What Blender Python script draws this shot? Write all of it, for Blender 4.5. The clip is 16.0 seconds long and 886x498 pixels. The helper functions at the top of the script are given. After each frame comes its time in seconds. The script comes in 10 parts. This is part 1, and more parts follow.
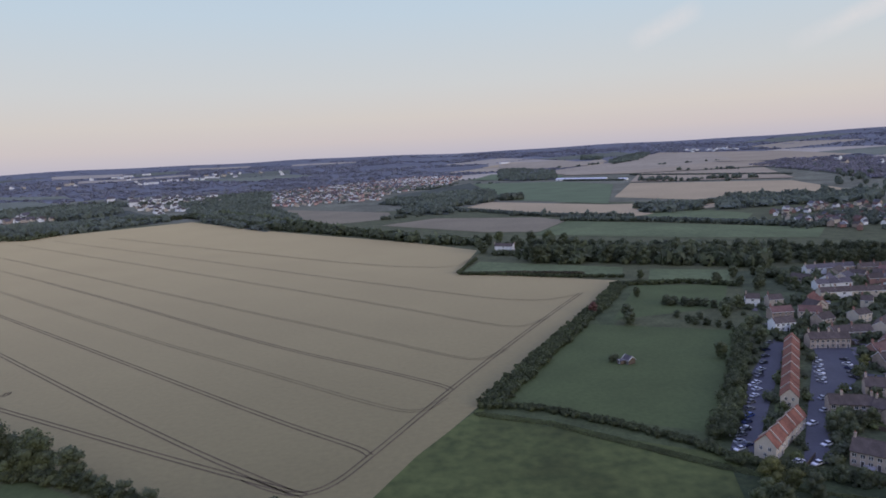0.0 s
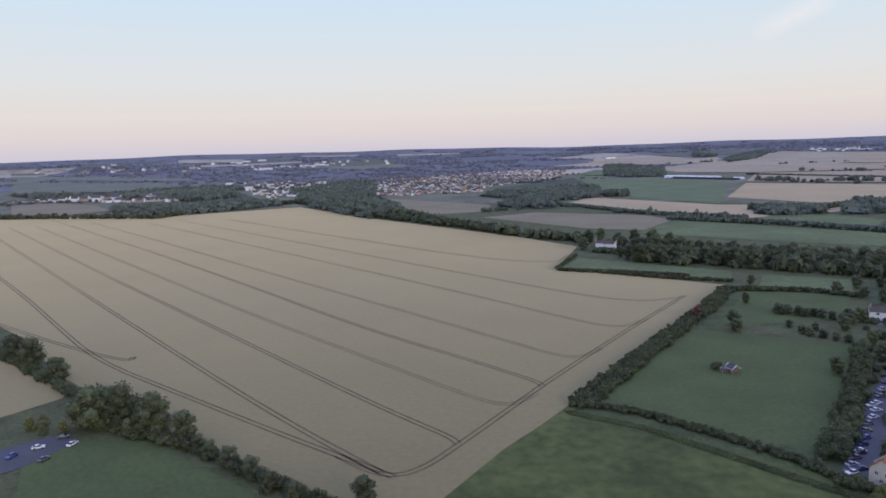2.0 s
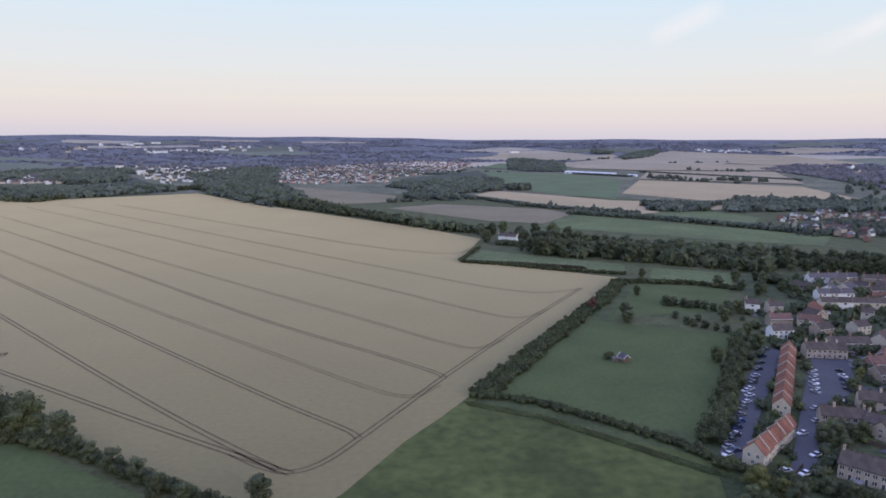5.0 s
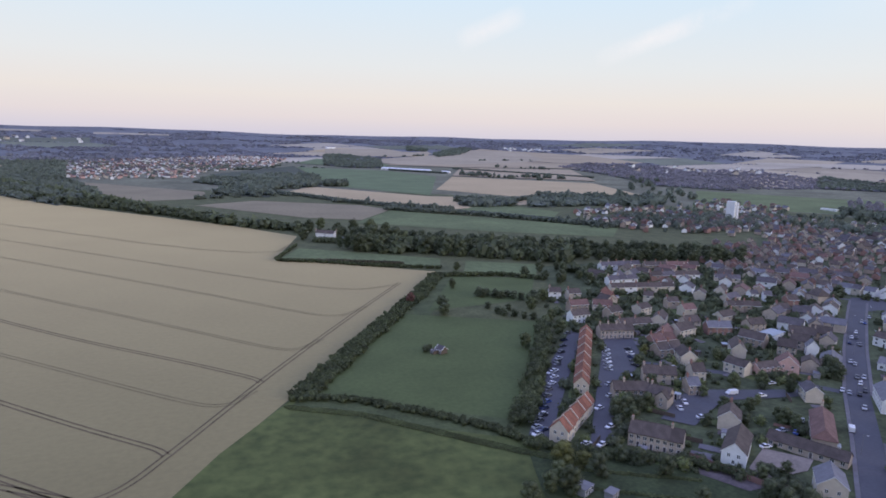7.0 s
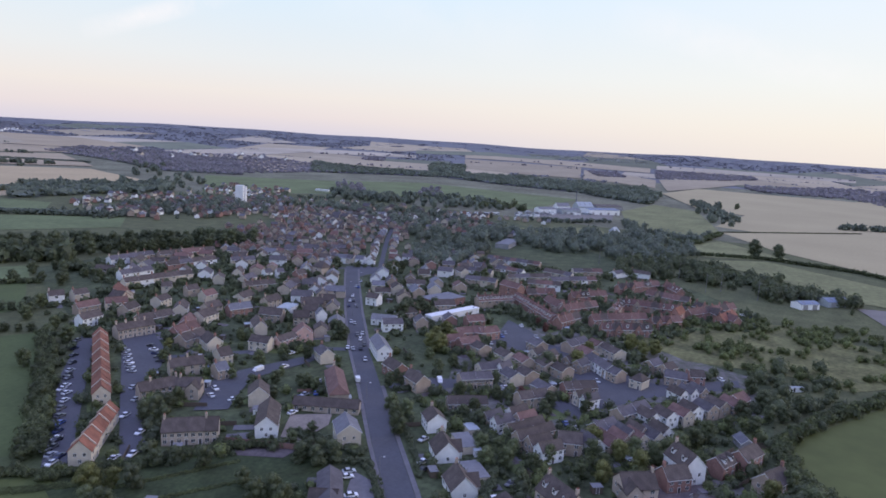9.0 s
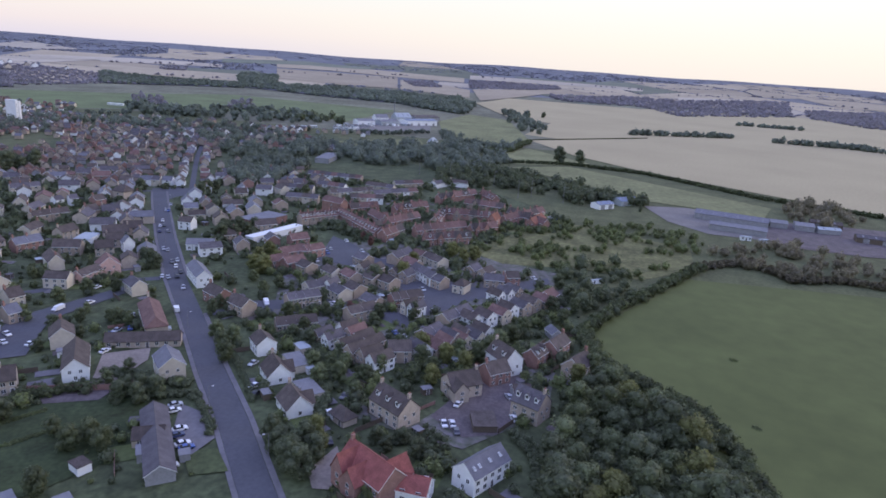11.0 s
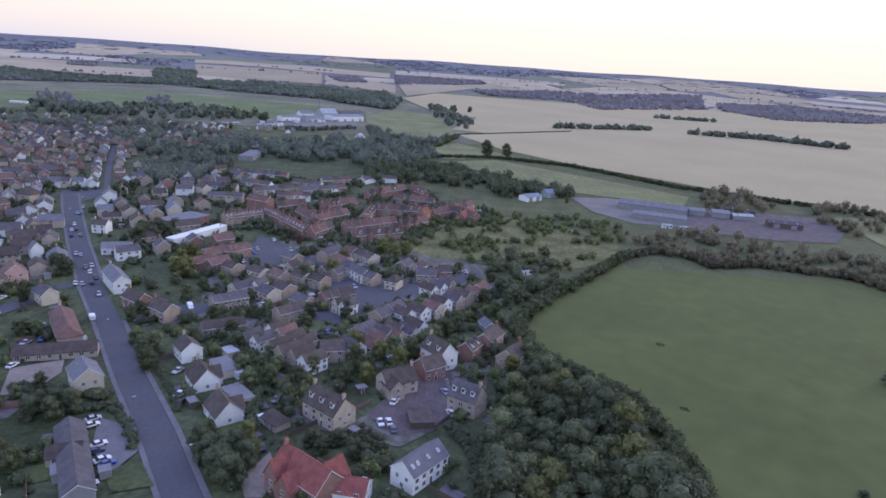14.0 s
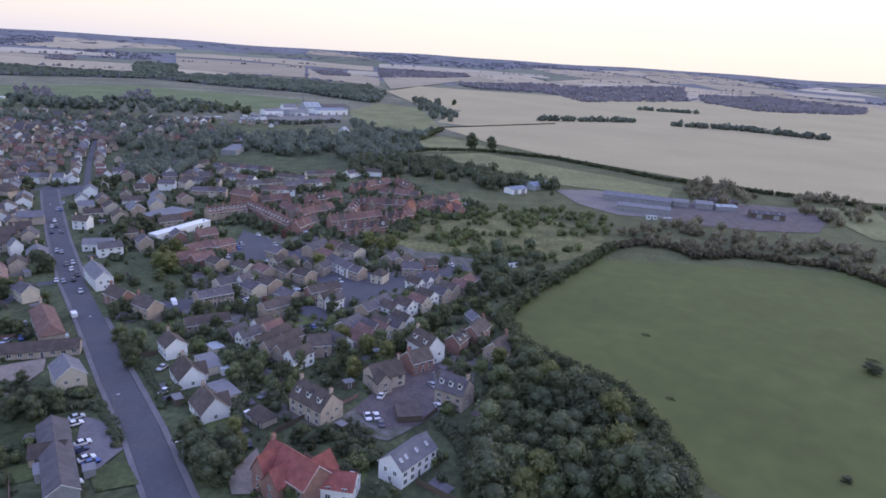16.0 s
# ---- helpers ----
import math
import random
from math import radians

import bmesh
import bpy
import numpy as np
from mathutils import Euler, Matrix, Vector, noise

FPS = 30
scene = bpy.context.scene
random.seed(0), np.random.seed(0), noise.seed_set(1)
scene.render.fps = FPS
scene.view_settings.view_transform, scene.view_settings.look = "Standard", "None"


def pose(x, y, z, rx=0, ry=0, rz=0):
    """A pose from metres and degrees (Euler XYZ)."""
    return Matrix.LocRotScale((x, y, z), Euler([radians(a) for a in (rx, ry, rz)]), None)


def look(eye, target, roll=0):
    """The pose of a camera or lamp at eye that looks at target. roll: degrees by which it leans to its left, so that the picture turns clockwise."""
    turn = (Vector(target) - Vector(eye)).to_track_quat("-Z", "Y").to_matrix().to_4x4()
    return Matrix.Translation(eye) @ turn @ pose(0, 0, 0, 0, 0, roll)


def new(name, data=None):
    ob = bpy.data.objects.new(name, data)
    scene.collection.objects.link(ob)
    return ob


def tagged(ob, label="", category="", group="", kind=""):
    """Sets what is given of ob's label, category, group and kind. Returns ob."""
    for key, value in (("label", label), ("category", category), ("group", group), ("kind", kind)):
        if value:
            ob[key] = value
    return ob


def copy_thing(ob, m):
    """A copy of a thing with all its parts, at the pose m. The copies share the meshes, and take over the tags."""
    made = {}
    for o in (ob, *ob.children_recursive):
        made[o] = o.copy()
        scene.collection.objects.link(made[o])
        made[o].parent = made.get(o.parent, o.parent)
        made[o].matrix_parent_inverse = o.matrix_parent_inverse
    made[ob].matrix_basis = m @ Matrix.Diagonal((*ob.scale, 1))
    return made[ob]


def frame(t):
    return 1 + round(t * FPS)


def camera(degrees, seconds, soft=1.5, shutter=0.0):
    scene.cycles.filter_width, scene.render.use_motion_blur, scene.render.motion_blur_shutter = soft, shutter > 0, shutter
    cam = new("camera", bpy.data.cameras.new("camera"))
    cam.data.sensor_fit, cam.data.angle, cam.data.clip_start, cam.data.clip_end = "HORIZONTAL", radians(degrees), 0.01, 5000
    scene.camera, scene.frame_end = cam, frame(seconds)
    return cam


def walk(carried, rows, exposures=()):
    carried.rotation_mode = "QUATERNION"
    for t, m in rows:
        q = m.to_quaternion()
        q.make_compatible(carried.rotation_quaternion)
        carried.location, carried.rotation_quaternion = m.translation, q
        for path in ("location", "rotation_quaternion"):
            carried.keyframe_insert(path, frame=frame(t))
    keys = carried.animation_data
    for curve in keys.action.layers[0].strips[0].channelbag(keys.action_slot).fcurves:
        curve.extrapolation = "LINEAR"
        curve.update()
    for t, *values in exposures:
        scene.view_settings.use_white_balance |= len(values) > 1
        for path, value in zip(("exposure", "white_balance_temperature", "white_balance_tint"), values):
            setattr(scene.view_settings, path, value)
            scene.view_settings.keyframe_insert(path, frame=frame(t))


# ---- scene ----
import itertools
cam = camera(67.45, 16.0, soft=1.7)
PATH = [
    (0.0, pose(-2.92, -3.42, 100.89, 81.793, 2.929, -3.388)),
    (0.5, pose(-2.64, -3.66, 100.95, 81.829, 2.654, 0.985)),
    (1.0, pose(-2.44, -3.96, 100.99, 81.769, 2.268, 3.337)),
    (1.5, pose(-2.22, -4.23, 101.02, 81.647, 1.893, 4.779)),
    (2.0, pose(-2.04, -4.34, 101.09, 81.475, 1.604, 5.478)),
    (2.5, pose(-1.82, -4.29, 101.15, 81.284, 1.234, 4.844)),
    (3.0, pose(-1.72, -4.04, 101.18, 81.100, 0.855, 4.051)),
    (5.5, pose(-1.21, -1.94, 101.53, 80.475, -0.708, -5.228)),
    (6.0, pose(-1.06, -1.49, 101.62, 80.454, -1.006, -8.492)),
    (6.5, pose(-0.80, -1.02, 101.61, 80.484, -1.226, -12.466)),
    (7.0, pose(-0.56, -0.58, 101.69, 80.492, -1.617, -18.030)),
    (7.5, pose(-0.46, -0.18, 101.82, 80.634, -2.097, -25.930)),
    (8.0, pose(-0.51, 0.45, 102.16, 80.903, -2.439, -36.573)),
    (8.5, pose(-0.69, 1.22, 102.56, 81.407, -2.928, -50.302)),
    (9.0, pose(-0.58, 1.73, 102.73, 80.924, -3.264, -58.569)),
    (9.5, pose(-0.72, 2.06, 102.98, 76.798, -3.376, -63.694)),
    (10.0, pose(-0.31, 2.36, 103.38, 75.019, -3.471, -68.407)),
    (12.5, pose(2.14, 3.11, 102.96, 74.621, -3.561, -77.278)),
    (13.0, pose(2.50, 3.18, 102.78, 74.544, -3.555, -78.447)),
    (13.5, pose(2.85, 3.32, 102.59, 74.466, -3.570, -79.487)),
    (14.0, pose(3.10, 3.49, 102.39, 74.356, -3.508, -80.295)),
    (14.5, pose(3.34, 3.62, 102.27, 74.237, -3.488, -80.755)),
    (15.0, pose(3.47, 3.72, 102.17, 74.092, -3.405, -81.002)),
    (15.5, pose(3.60, 3.71, 102.13, 73.986, -3.369, -81.327)),
    (16.0, pose(3.64, 3.71, 102.12, 73.868, -3.318, -81.642)),
]
walk(cam, PATH, [(0, -0.46), (0.5, -0.34), (1.0, -0.25), (2.5, -0.16), (5.5, -0.08), (8.0, -0.06), (9.0, 0.0), (10.0, 0.06), (12.5, 0.22), (16, 0.22)])

# ---- light: clear dusk sky, the sun just down beyond the far fields ----
SUN_AZ = radians(52)      # towards +x and -y
world = bpy.data.worlds.new("dusk")
scene.world = world
world.use_nodes = True
wn, wl = world.node_tree.nodes, world.node_tree.links
wn.clear()


def wnode(kind, **values):
    n = wn.new(kind)
    for k, v in values.items():
        n.inputs[k].default_value = v
    return n


def wmath(op, a, b=None):
    n = wn.new("ShaderNodeMath")
    n.operation = op
    for i, v in enumerate((a, b)):
        if v is None:
            continue
        if isinstance(v, (int, float)):
            n.inputs[i].default_value = v
        else:
            wl.new(v, n.inputs[i])
    return n.outputs[0]


def ramp(nodes, links, fac, stops, interp="LINEAR"):
    n = nodes.new("ShaderNodeValToRGB")
    n.color_ramp.interpolation = interp
    while len(n.color_ramp.elements) < len(stops):
        n.color_ramp.elements.new(0.5)
    for e, (p, c) in zip(n.color_ramp.elements, stops):
        e.position, e.color = p, (*c, 1)
    links.new(fac, n.inputs[0])
    return n.outputs[0]


def wmix(fac, a, b, mode="MIX"):
    n = wn.new("ShaderNodeMix")
    n.data_type, n.blend_type = "RGBA", mode
    if isinstance(fac, (int, float)):
        n.inputs[0].default_value = fac
    else:
        wl.new(fac, n.inputs[0])
    for i, v in ((6, a), (7, b)):
        if isinstance(v, tuple):
            n.inputs[i].default_value = (*v, 1)
        else:
            wl.new(v, n.inputs[i])
    return n.outputs[2]


geo = wn.new("ShaderNodeTexCoord")
sep = wn.new("ShaderNodeSeparateXYZ")
wl.new(geo.outputs["Generated"], sep.inputs[0])
up = wmath("MAXIMUM", sep.outputs[2], 0.0)
# away from the sun: lilac belt, then pale blue; towards it: cream
away = ramp(wn, wl, up, [(0.0, (0.66, 0.62, 0.72)), (0.025, (0.78, 0.70, 0.705)), (0.055, (0.82, 0.765, 0.73)), (0.10, (0.775, 0.80, 0.82)),
                         (0.2, (0.66, 0.80, 0.93)), (0.42, (0.52, 0.68, 0.93)), (0.7, (0.54, 0.63, 1.22)), (1.0, (0.57, 0.62, 1.38))])
near = ramp(wn, wl, up, [(0.0, (0.84, 0.76, 0.70)), (0.04, (0.86, 0.812, 0.742)), (0.10, (0.835, 0.85, 0.835)),
                         (0.22, (0.75, 0.84, 0.95)), (0.7, (0.58, 0.66, 1.22)), (1.0, (0.58, 0.63, 1.38))])
flat = wmath("ADD", wmath("MULTIPLY", sep.outputs[0], math.cos(SUN_AZ)), wmath("MULTIPLY", sep.outputs[1], -math.sin(SUN_AZ)))
side = wn.new("ShaderNodeMapRange")
side.interpolation_type = "SMOOTHSTEP"
side.inputs[1].default_value, side.inputs[2].default_value = -0.2, 0.72
wl.new(flat, side.inputs[0])
sky_col = wmix(side.outputs[0], away, near)
# thin high cloud: a few streaks, broken up by noise
wisp = wnode("ShaderNodeTexNoise", Scale=7.0, Detail=6.0, Roughness=0.6)
wl.new(geo.outputs["Generated"], wisp.inputs["Vector"])
broken = wn.new("ShaderNodeMapRange")
broken.inputs[1].default_value, broken.inputs[2].default_value = 0.36, 0.62
wl.new(wisp.outputs[0], broken.inputs[0])


def vmath(op, vec, other):
    n = wn.new("ShaderNodeVectorMath")
    n.operation = op
    wl.new(vec, n.inputs[0])
    n.inputs[1].default_value = other
    return n.outputs["Value"] if op in ("DOT_PRODUCT", "DISTANCE") else n.outputs[0]


def streak(a, b, width, strength):
    """A soft band of cirrus in the sky between two directions."""
    a, b = Vector(a).normalized(), Vector(b).normalized()
    n, mid, half = a.cross(b).normalized(), (a + b).normalized(), (a - b).length / 2
    off = wmath("DIVIDE", wmath("ABSOLUTE", vmath("DOT_PRODUCT", geo.outputs["Generated"], n)), width)
    along = wmath("DIVIDE", vmath("DISTANCE", geo.outputs["Generated"], mid), half)
    fall = wmath("MULTIPLY", wmath("MAXIMUM", wmath("SUBTRACT", 1.0, wmath("POWER", off, 1.5)), 0.0), wmath("MAXIMUM", wmath("SUBTRACT", 1.0, wmath("POWER", along, 3.0)), 0.0))
    return wmath("MULTIPLY", wmath("MULTIPLY", fall, broken.outputs[0]), strength)


STREAKS = [((0.50, 0.857, 0.112), (0.66, 0.728, 0.19), 0.016, 1.0), ((0.32, 0.936, 0.135), (0.41, 0.895, 0.178), 0.018, 0.75),
           ((0.93, 0.31, 0.19), (1.0, -0.06, 0.085), 0.03, 0.5), ((0.70, 0.69, 0.21), (0.90, 0.38, 0.15), 0.05, 0.2)]
for a, b, width, strength in STREAKS:
    sky_col = wmix(streak(a, b, width, strength), sky_col, (0.92, 0.89, 0.91))
nishita = wn.new("ShaderNodeTexSky")
nishita.sky_type, nishita.sun_disc = "NISHITA", False
nishita.sun_elevation, nishita.sun_rotation = radians(-1.5), radians(90) + SUN_AZ
bg1, bg2 = wn.new("ShaderNodeBackground"), wn.new("ShaderNodeBackground")
wl.new(sky_col, bg1.inputs[0])
bg1.inputs[1].default_value = 1.07
wl.new(nishita.outputs[0], bg2.inputs[0])
bg2.inputs[1].default_value = 0.05
both = wn.new("ShaderNodeAddShader")
wl.new(bg1.outputs[0], both.inputs[0])
wl.new(bg2.outputs[0], both.inputs[1])
wout = wn.new("ShaderNodeOutputWorld")
wl.new(both.outputs[0], wout.inputs[0])

sun = new("sun", bpy.data.lights.new("sun", "SUN"))
sun.data.energy, sun.data.angle, sun.data.color = 0.95, radians(22), (1.0, 0.85, 0.68)
sun.matrix_world = look((300 * math.cos(SUN_AZ), -300 * math.sin(SUN_AZ), 75), (0, 0, 0))
# ---- materials ----
MATS = {}


def mat(name, base, rough=0.85, scale=1.0, vary=0.25, bump=0.0, big=0.0, per_object=0.0, per_island=0.0, second=None, metal=0.0, stretch=(1, 1, 1), spec=0.3):
    """A material: base colour mottled by fine noise of a size in metres, and by stains of a larger one."""
    if name in MATS:
        return MATS[name]
    m = MATS[name] = bpy.data.materials.new(name)
    m.use_nodes = True
    n, l = m.node_tree.nodes, m.node_tree.links
    b = n["Principled BSDF"]
    b.inputs["Roughness"].default_value, b.inputs["Metallic"].default_value = rough, metal
    b.inputs["Specular IOR Level"].default_value = spec
    tc = n.new("ShaderNodeTexCoord")
    mp = n.new("ShaderNodeMapping")
    mp.inputs["Scale"].default_value = stretch
    l.new(tc.outputs["Object"], mp.inputs[0])
    fine = n.new("ShaderNodeTexNoise")
    fine.inputs["Scale"].default_value, fine.inputs["Detail"].default_value = 1 / scale, 4
    l.new(mp.outputs[0], fine.inputs["Vector"])
    second = second or tuple(c * (1 - vary) for c in base)
    col = ramp(n, l, fine.outputs[0], [(0.3, second), (0.7, tuple(min(1, c * (1 + vary * 0.5)) for c in base))])

    def times(col, fac, low, high):
        r = n.new("ShaderNodeMapRange")
        r.inputs[3].default_value, r.inputs[4].default_value = low, high
        l.new(fac, r.inputs[0])
        x = n.new("ShaderNodeMix")
        x.data_type, x.blend_type = "RGBA", "MULTIPLY"
        x.inputs[0].default_value = 1
        l.new(col, x.inputs[6])
        l.new(r.outputs[0], x.inputs[7])
        return x.outputs[2]

    if big:
        stain = n.new("ShaderNodeTexNoise")
        stain.inputs["Scale"].default_value, stain.inputs["Detail"].default_value = 1 / big, 3
        l.new(tc.outputs["Object"], stain.inputs["Vector"])
        r = n.new("ShaderNodeMapRange")
        r.inputs[1].default_value, r.inputs[2].default_value = 0.3, 0.7
        l.new(stain.outputs[0], r.inputs[0])
        col = times(col, r.outputs[0], 1 - vary, 1 + vary * 0.6)
    if per_object:
        info = n.new("ShaderNodeObjectInfo")
        col = times(col, info.outputs["Random"], 1 - per_object, 1 + per_object)
    if per_island:
        g = n.new("ShaderNodeNewGeometry")
        col = times(col, g.outputs["Random Per Island"], 1 - per_island, 1 + per_island)
    l.new(col, b.inputs["Base Color"])
    if bump:
        bp = n.new("ShaderNodeBump")
        bp.inputs["Strength"].default_value, bp.inputs["Distance"].default_value = 0.6, bump
        l.new(fine.outputs[0], bp.inputs["Height"])
        l.new(bp.outputs[0], b.inputs["Normal"])
    return m


WHEAT = mat("ripe wheat", (0.219, 0.190, 0.088), 0.95, 2.5, 0.09, 0.1, big=90)
STUBBLE = mat("pale stubble", (0.475, 0.372, 0.215), 0.95, 6, 0.10, 0.1, big=140)
STRAW = mat("tan field", (0.40, 0.325, 0.215), 0.95, 6, 0.12, 0.1, big=140)
FALLOW = mat("grey brown fallow", (0.262, 0.222, 0.140), 0.95, 5, 0.14, 0.1, big=80)
MEADOW = mat("rough meadow grass", (0.104, 0.120, 0.038), 0.95, 5.0, 0.36, 0.2, big=30, second=(0.066, 0.085, 0.026))
PASTURE = mat("short pasture", (0.094, 0.122, 0.044), 0.95, 2.0, 0.16, 0.05, big=30)
CROP = mat("green crop", (0.140, 0.186, 0.092), 0.95, 4.0, 0.15, 0.05, big=60)
TURF = mat("bright pasture", (0.205, 0.213, 0.098), 0.95, 5.0, 0.25, 0.05, big=45)
OLIVE = mat("dry olive pasture", (0.104, 0.122, 0.040), 0.95, 9.0, 0.13, 0.03, big=60)
EARTH = mat("mixed land", (0.185, 0.186, 0.124), 0.95, 12, 0.35, 0.1, big=120)
# violet-grey of distance haze mixed into the leaf colour
HAZE_WOOD = mat("distant woods", (0.185, 0.176, 0.196), 0.95, 14, 0.15, 0.0, big=200, per_island=0.12)
ASPHALT = mat("worn asphalt", (0.098, 0.099, 0.112), 0.85, 1.2, 0.12, 0.01, big=14)
PAVING = mat("concrete paving", (0.175, 0.168, 0.175), 0.9, 1.5, 0.15, 0.01, big=9)
GARDEN = mat("garden ground", (0.086, 0.104, 0.050), 0.95, 2.2, 0.4, 0.05, big=11)
PLOT_LAWN = mat("mown garden lawn", (0.112, 0.142, 0.052), 0.95, 1.5, 0.2, 0.02, big=9)
GRAVEL = mat("pale gravel", (0.27, 0.235, 0.20), 0.95, 0.8, 0.2, 0.02, big=8)
EARTHTRACK = mat("trodden earth", (0.10, 0.085, 0.05), 0.95, 1.0, 0.3, 0.05, big=12)
CONCRETE = mat("pale worn concrete", (0.205, 0.190, 0.174), 0.9, 1.5, 0.15, 0.01, big=12)
SCRUBLAND = mat("scrubby grass", (0.168, 0.168, 0.07), 0.95, 2.5, 0.4, 0.15, big=14)
# ground colour shifted to blue-violet to paint in the haze
HAZE_LAND = mat("haze-tinted wooded land", (0.115, 0.12, 0.14), 0.95, 25, 0.3, big=160)
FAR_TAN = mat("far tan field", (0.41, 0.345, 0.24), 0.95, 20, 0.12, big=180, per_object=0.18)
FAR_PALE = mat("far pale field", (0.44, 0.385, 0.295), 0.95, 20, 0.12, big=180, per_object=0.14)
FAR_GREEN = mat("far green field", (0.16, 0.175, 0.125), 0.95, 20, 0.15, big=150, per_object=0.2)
# leaf green lifted and greyed to paint in middle-distance haze
HAZE_DARKWOOD = mat("haze-greyed dark woods", (0.116, 0.136, 0.108), 0.95, 14, 0.18, big=200, per_island=0.14)
WOODFLOOR = mat("leafy woodland ground", (0.084, 0.098, 0.072), 0.95, 12, 0.3, big=90)
# lilac of the hazy air put into the slope colour
HAZE_RIDGE = mat("haze-lilac far slopes", (0.162, 0.17, 0.19), 0.95, 30, 0.2, big=260)
# hedge and wood green paled towards the haze colour
HAZE_FARTHEST = mat("haze-paled hedgerows", (0.175, 0.18, 0.205), 0.95, 14, 0.2, big=200)
for m in (WHEAT,):
    sheen = m.node_tree.nodes["Principled BSDF"]
    sheen.inputs["Sheen Weight"].default_value, sheen.inputs["Sheen Roughness"].default_value = 0.46, 0.38
    sheen.inputs["Sheen Tint"].default_value = (1.0, 0.82, 0.60, 1)
DRYGREEN = mat("dry green field", (0.146, 0.182, 0.080), 0.95, 6, 0.22, 0.05, big=60)
ESTATE = mat("drives and worn lawns", (0.165, 0.15, 0.15), 0.95, 3.0, 0.3, 0.03, big=7, second=(0.085, 0.098, 0.06))
PALE_WHEAT = mat("pale ripe wheat", (0.410, 0.348, 0.202), 0.95, 3.0, 0.08, 0.1, big=150)
DRIVE = mat("reddish worn tarmac", (0.14, 0.118, 0.118), 0.9, 1.0, 0.25, 0.01, big=6)
# ---- ground ----
def height(x, y):
    """Flat by the village, then slowly rising to the far ridge."""
    r = math.hypot(x, y)
    if r < 1440:
        return 0.0
    a = math.atan2(y, x)
    k = ((r - 1440) / 3400) ** 2
    return 102 * k + k * (16 * math.exp(-((a - 0.72) / 0.3) ** 2) + 5 * math.sin(a * 7 + 1) + 4 * math.sin(a * 17 + r * 0.001) + 2 * math.sin(a * 41))


def mesh_object(name, verts, faces, material, parent=None):
    me = bpy.data.meshes.new(name)
    me.from_pydata(verts, [], faces)
    me.materials.append(material)
    ob = new(name, me)
    if parent:
        ob.parent = parent
    return ob


def build_ground():
    rings = [0, 60, 150, 300, 500, 700, 900, 1150, 1350] + [1440 + 70 * i for i in range(50)]
    n = 240
    verts = [(r * math.cos(2 * math.pi * i / n), r * math.sin(2 * math.pi * i / n), 0) for r in rings[1:] for i in range(n)]
    verts = [(x, y, height(x, y)) for x, y, _ in verts] + [(0, 0, 0)]
    faces = [(len(verts) - 1, i, (i + 1) % n) for i in range(n)]
    for k in range(len(rings) - 2):
        for i in range(n):
            j = (i + 1) % n
            faces.append((k * n + i, (k + 1) * n + i, (k + 1) * n + j, k * n + j))
    g = mesh_object("ground", verts, faces, EARTH)
    g.data.materials.append(HAZE_RIDGE)
    # past 2400 m the sheet takes the slope colour with haze painted in
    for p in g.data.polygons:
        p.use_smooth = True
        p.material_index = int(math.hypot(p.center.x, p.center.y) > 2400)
    tagged(g, "rolling farmland ground reaching the far ridge", "ground", kind="structure")


FAR_POLYS = []


def within(x, y, poly):
    inside, j = False, len(poly) - 1
    for i in range(len(poly)):
        (xi, yi), (xj, yj) = poly[i], poly[j]
        if (yi > y) != (yj > y) and x < (xj - xi) * (y - yi) / (yj - yi) + xi:
            inside = not inside
        j = i
    return inside


def field(name, label, pts, material, z=0.08, category="field"):
    """A piece of land laid on the ground: near ones flat, far four-cornered ones follow the rise."""
    bm = bmesh.new()
    bm.faces.new([bm.verts.new((x, y, 0)) for x, y in pts])
    bmesh.ops.triangulate(bm, faces=bm.faces[:])
    far = max(math.hypot(*p) for p in pts) > 1400
    if far:
        for _ in range(4):
            long = [e for e in bm.edges if e.calc_length() > 70]
            if long:
                bmesh.ops.subdivide_edges(bm, edges=long, cuts=1, use_grid_fill=False)
                bmesh.ops.triangulate(bm, faces=bm.faces[:])
        FAR_POLYS.append(pts)
    for v in bm.verts:
        v.co.z = height(v.co.x, v.co.y) + z + (1.2 if z else 0.8) * min(1, max(0, (math.hypot(v.co.x, v.co.y) - 1300) / 500))
    for f in bm.faces:
        if f.normal.z < 0:
            f.normal_flip()
    me = bpy.data.meshes.new(name)
    bm.to_mesh(me)
    bm.free()
    me.materials.append(material)
    ob = new(name, me)
    return tagged(ob, label, category, kind="structure")


def strip(name, label, pts, width, material, z=0.1, category="road", thick=0.0):
    """A ribbon of even width along a line of places."""
    P = [Vector(p) for p in pts]
    left, right = [], []
    for i, p in enumerate(P):
        d = (P[min(i + 1, len(P) - 1)] - P[max(i - 1, 0)]).normalized()
        n = Vector((-d.y, d.x)) * width / 2
        left.append(p + n)
        right.append(p - n)
    k = len(P)
    verts = [(p.x, p.y, z) for p in left + right]
    faces = [(i, k + i, k + i + 1, i + 1) for i in range(k - 1)]
    if thick:
        verts += [(p.x, p.y, z - thick) for p in left + right]
        faces += [(i, i + 1, 2 * k + i + 1, 2 * k + i) for i in range(k - 1)]
        faces += [(k + i + 1, k + i, 3 * k + i, 3 * k + i + 1) for i in range(k - 1)]
    return tagged(mesh_object(name, verts, faces, material), label, category, kind="structure")


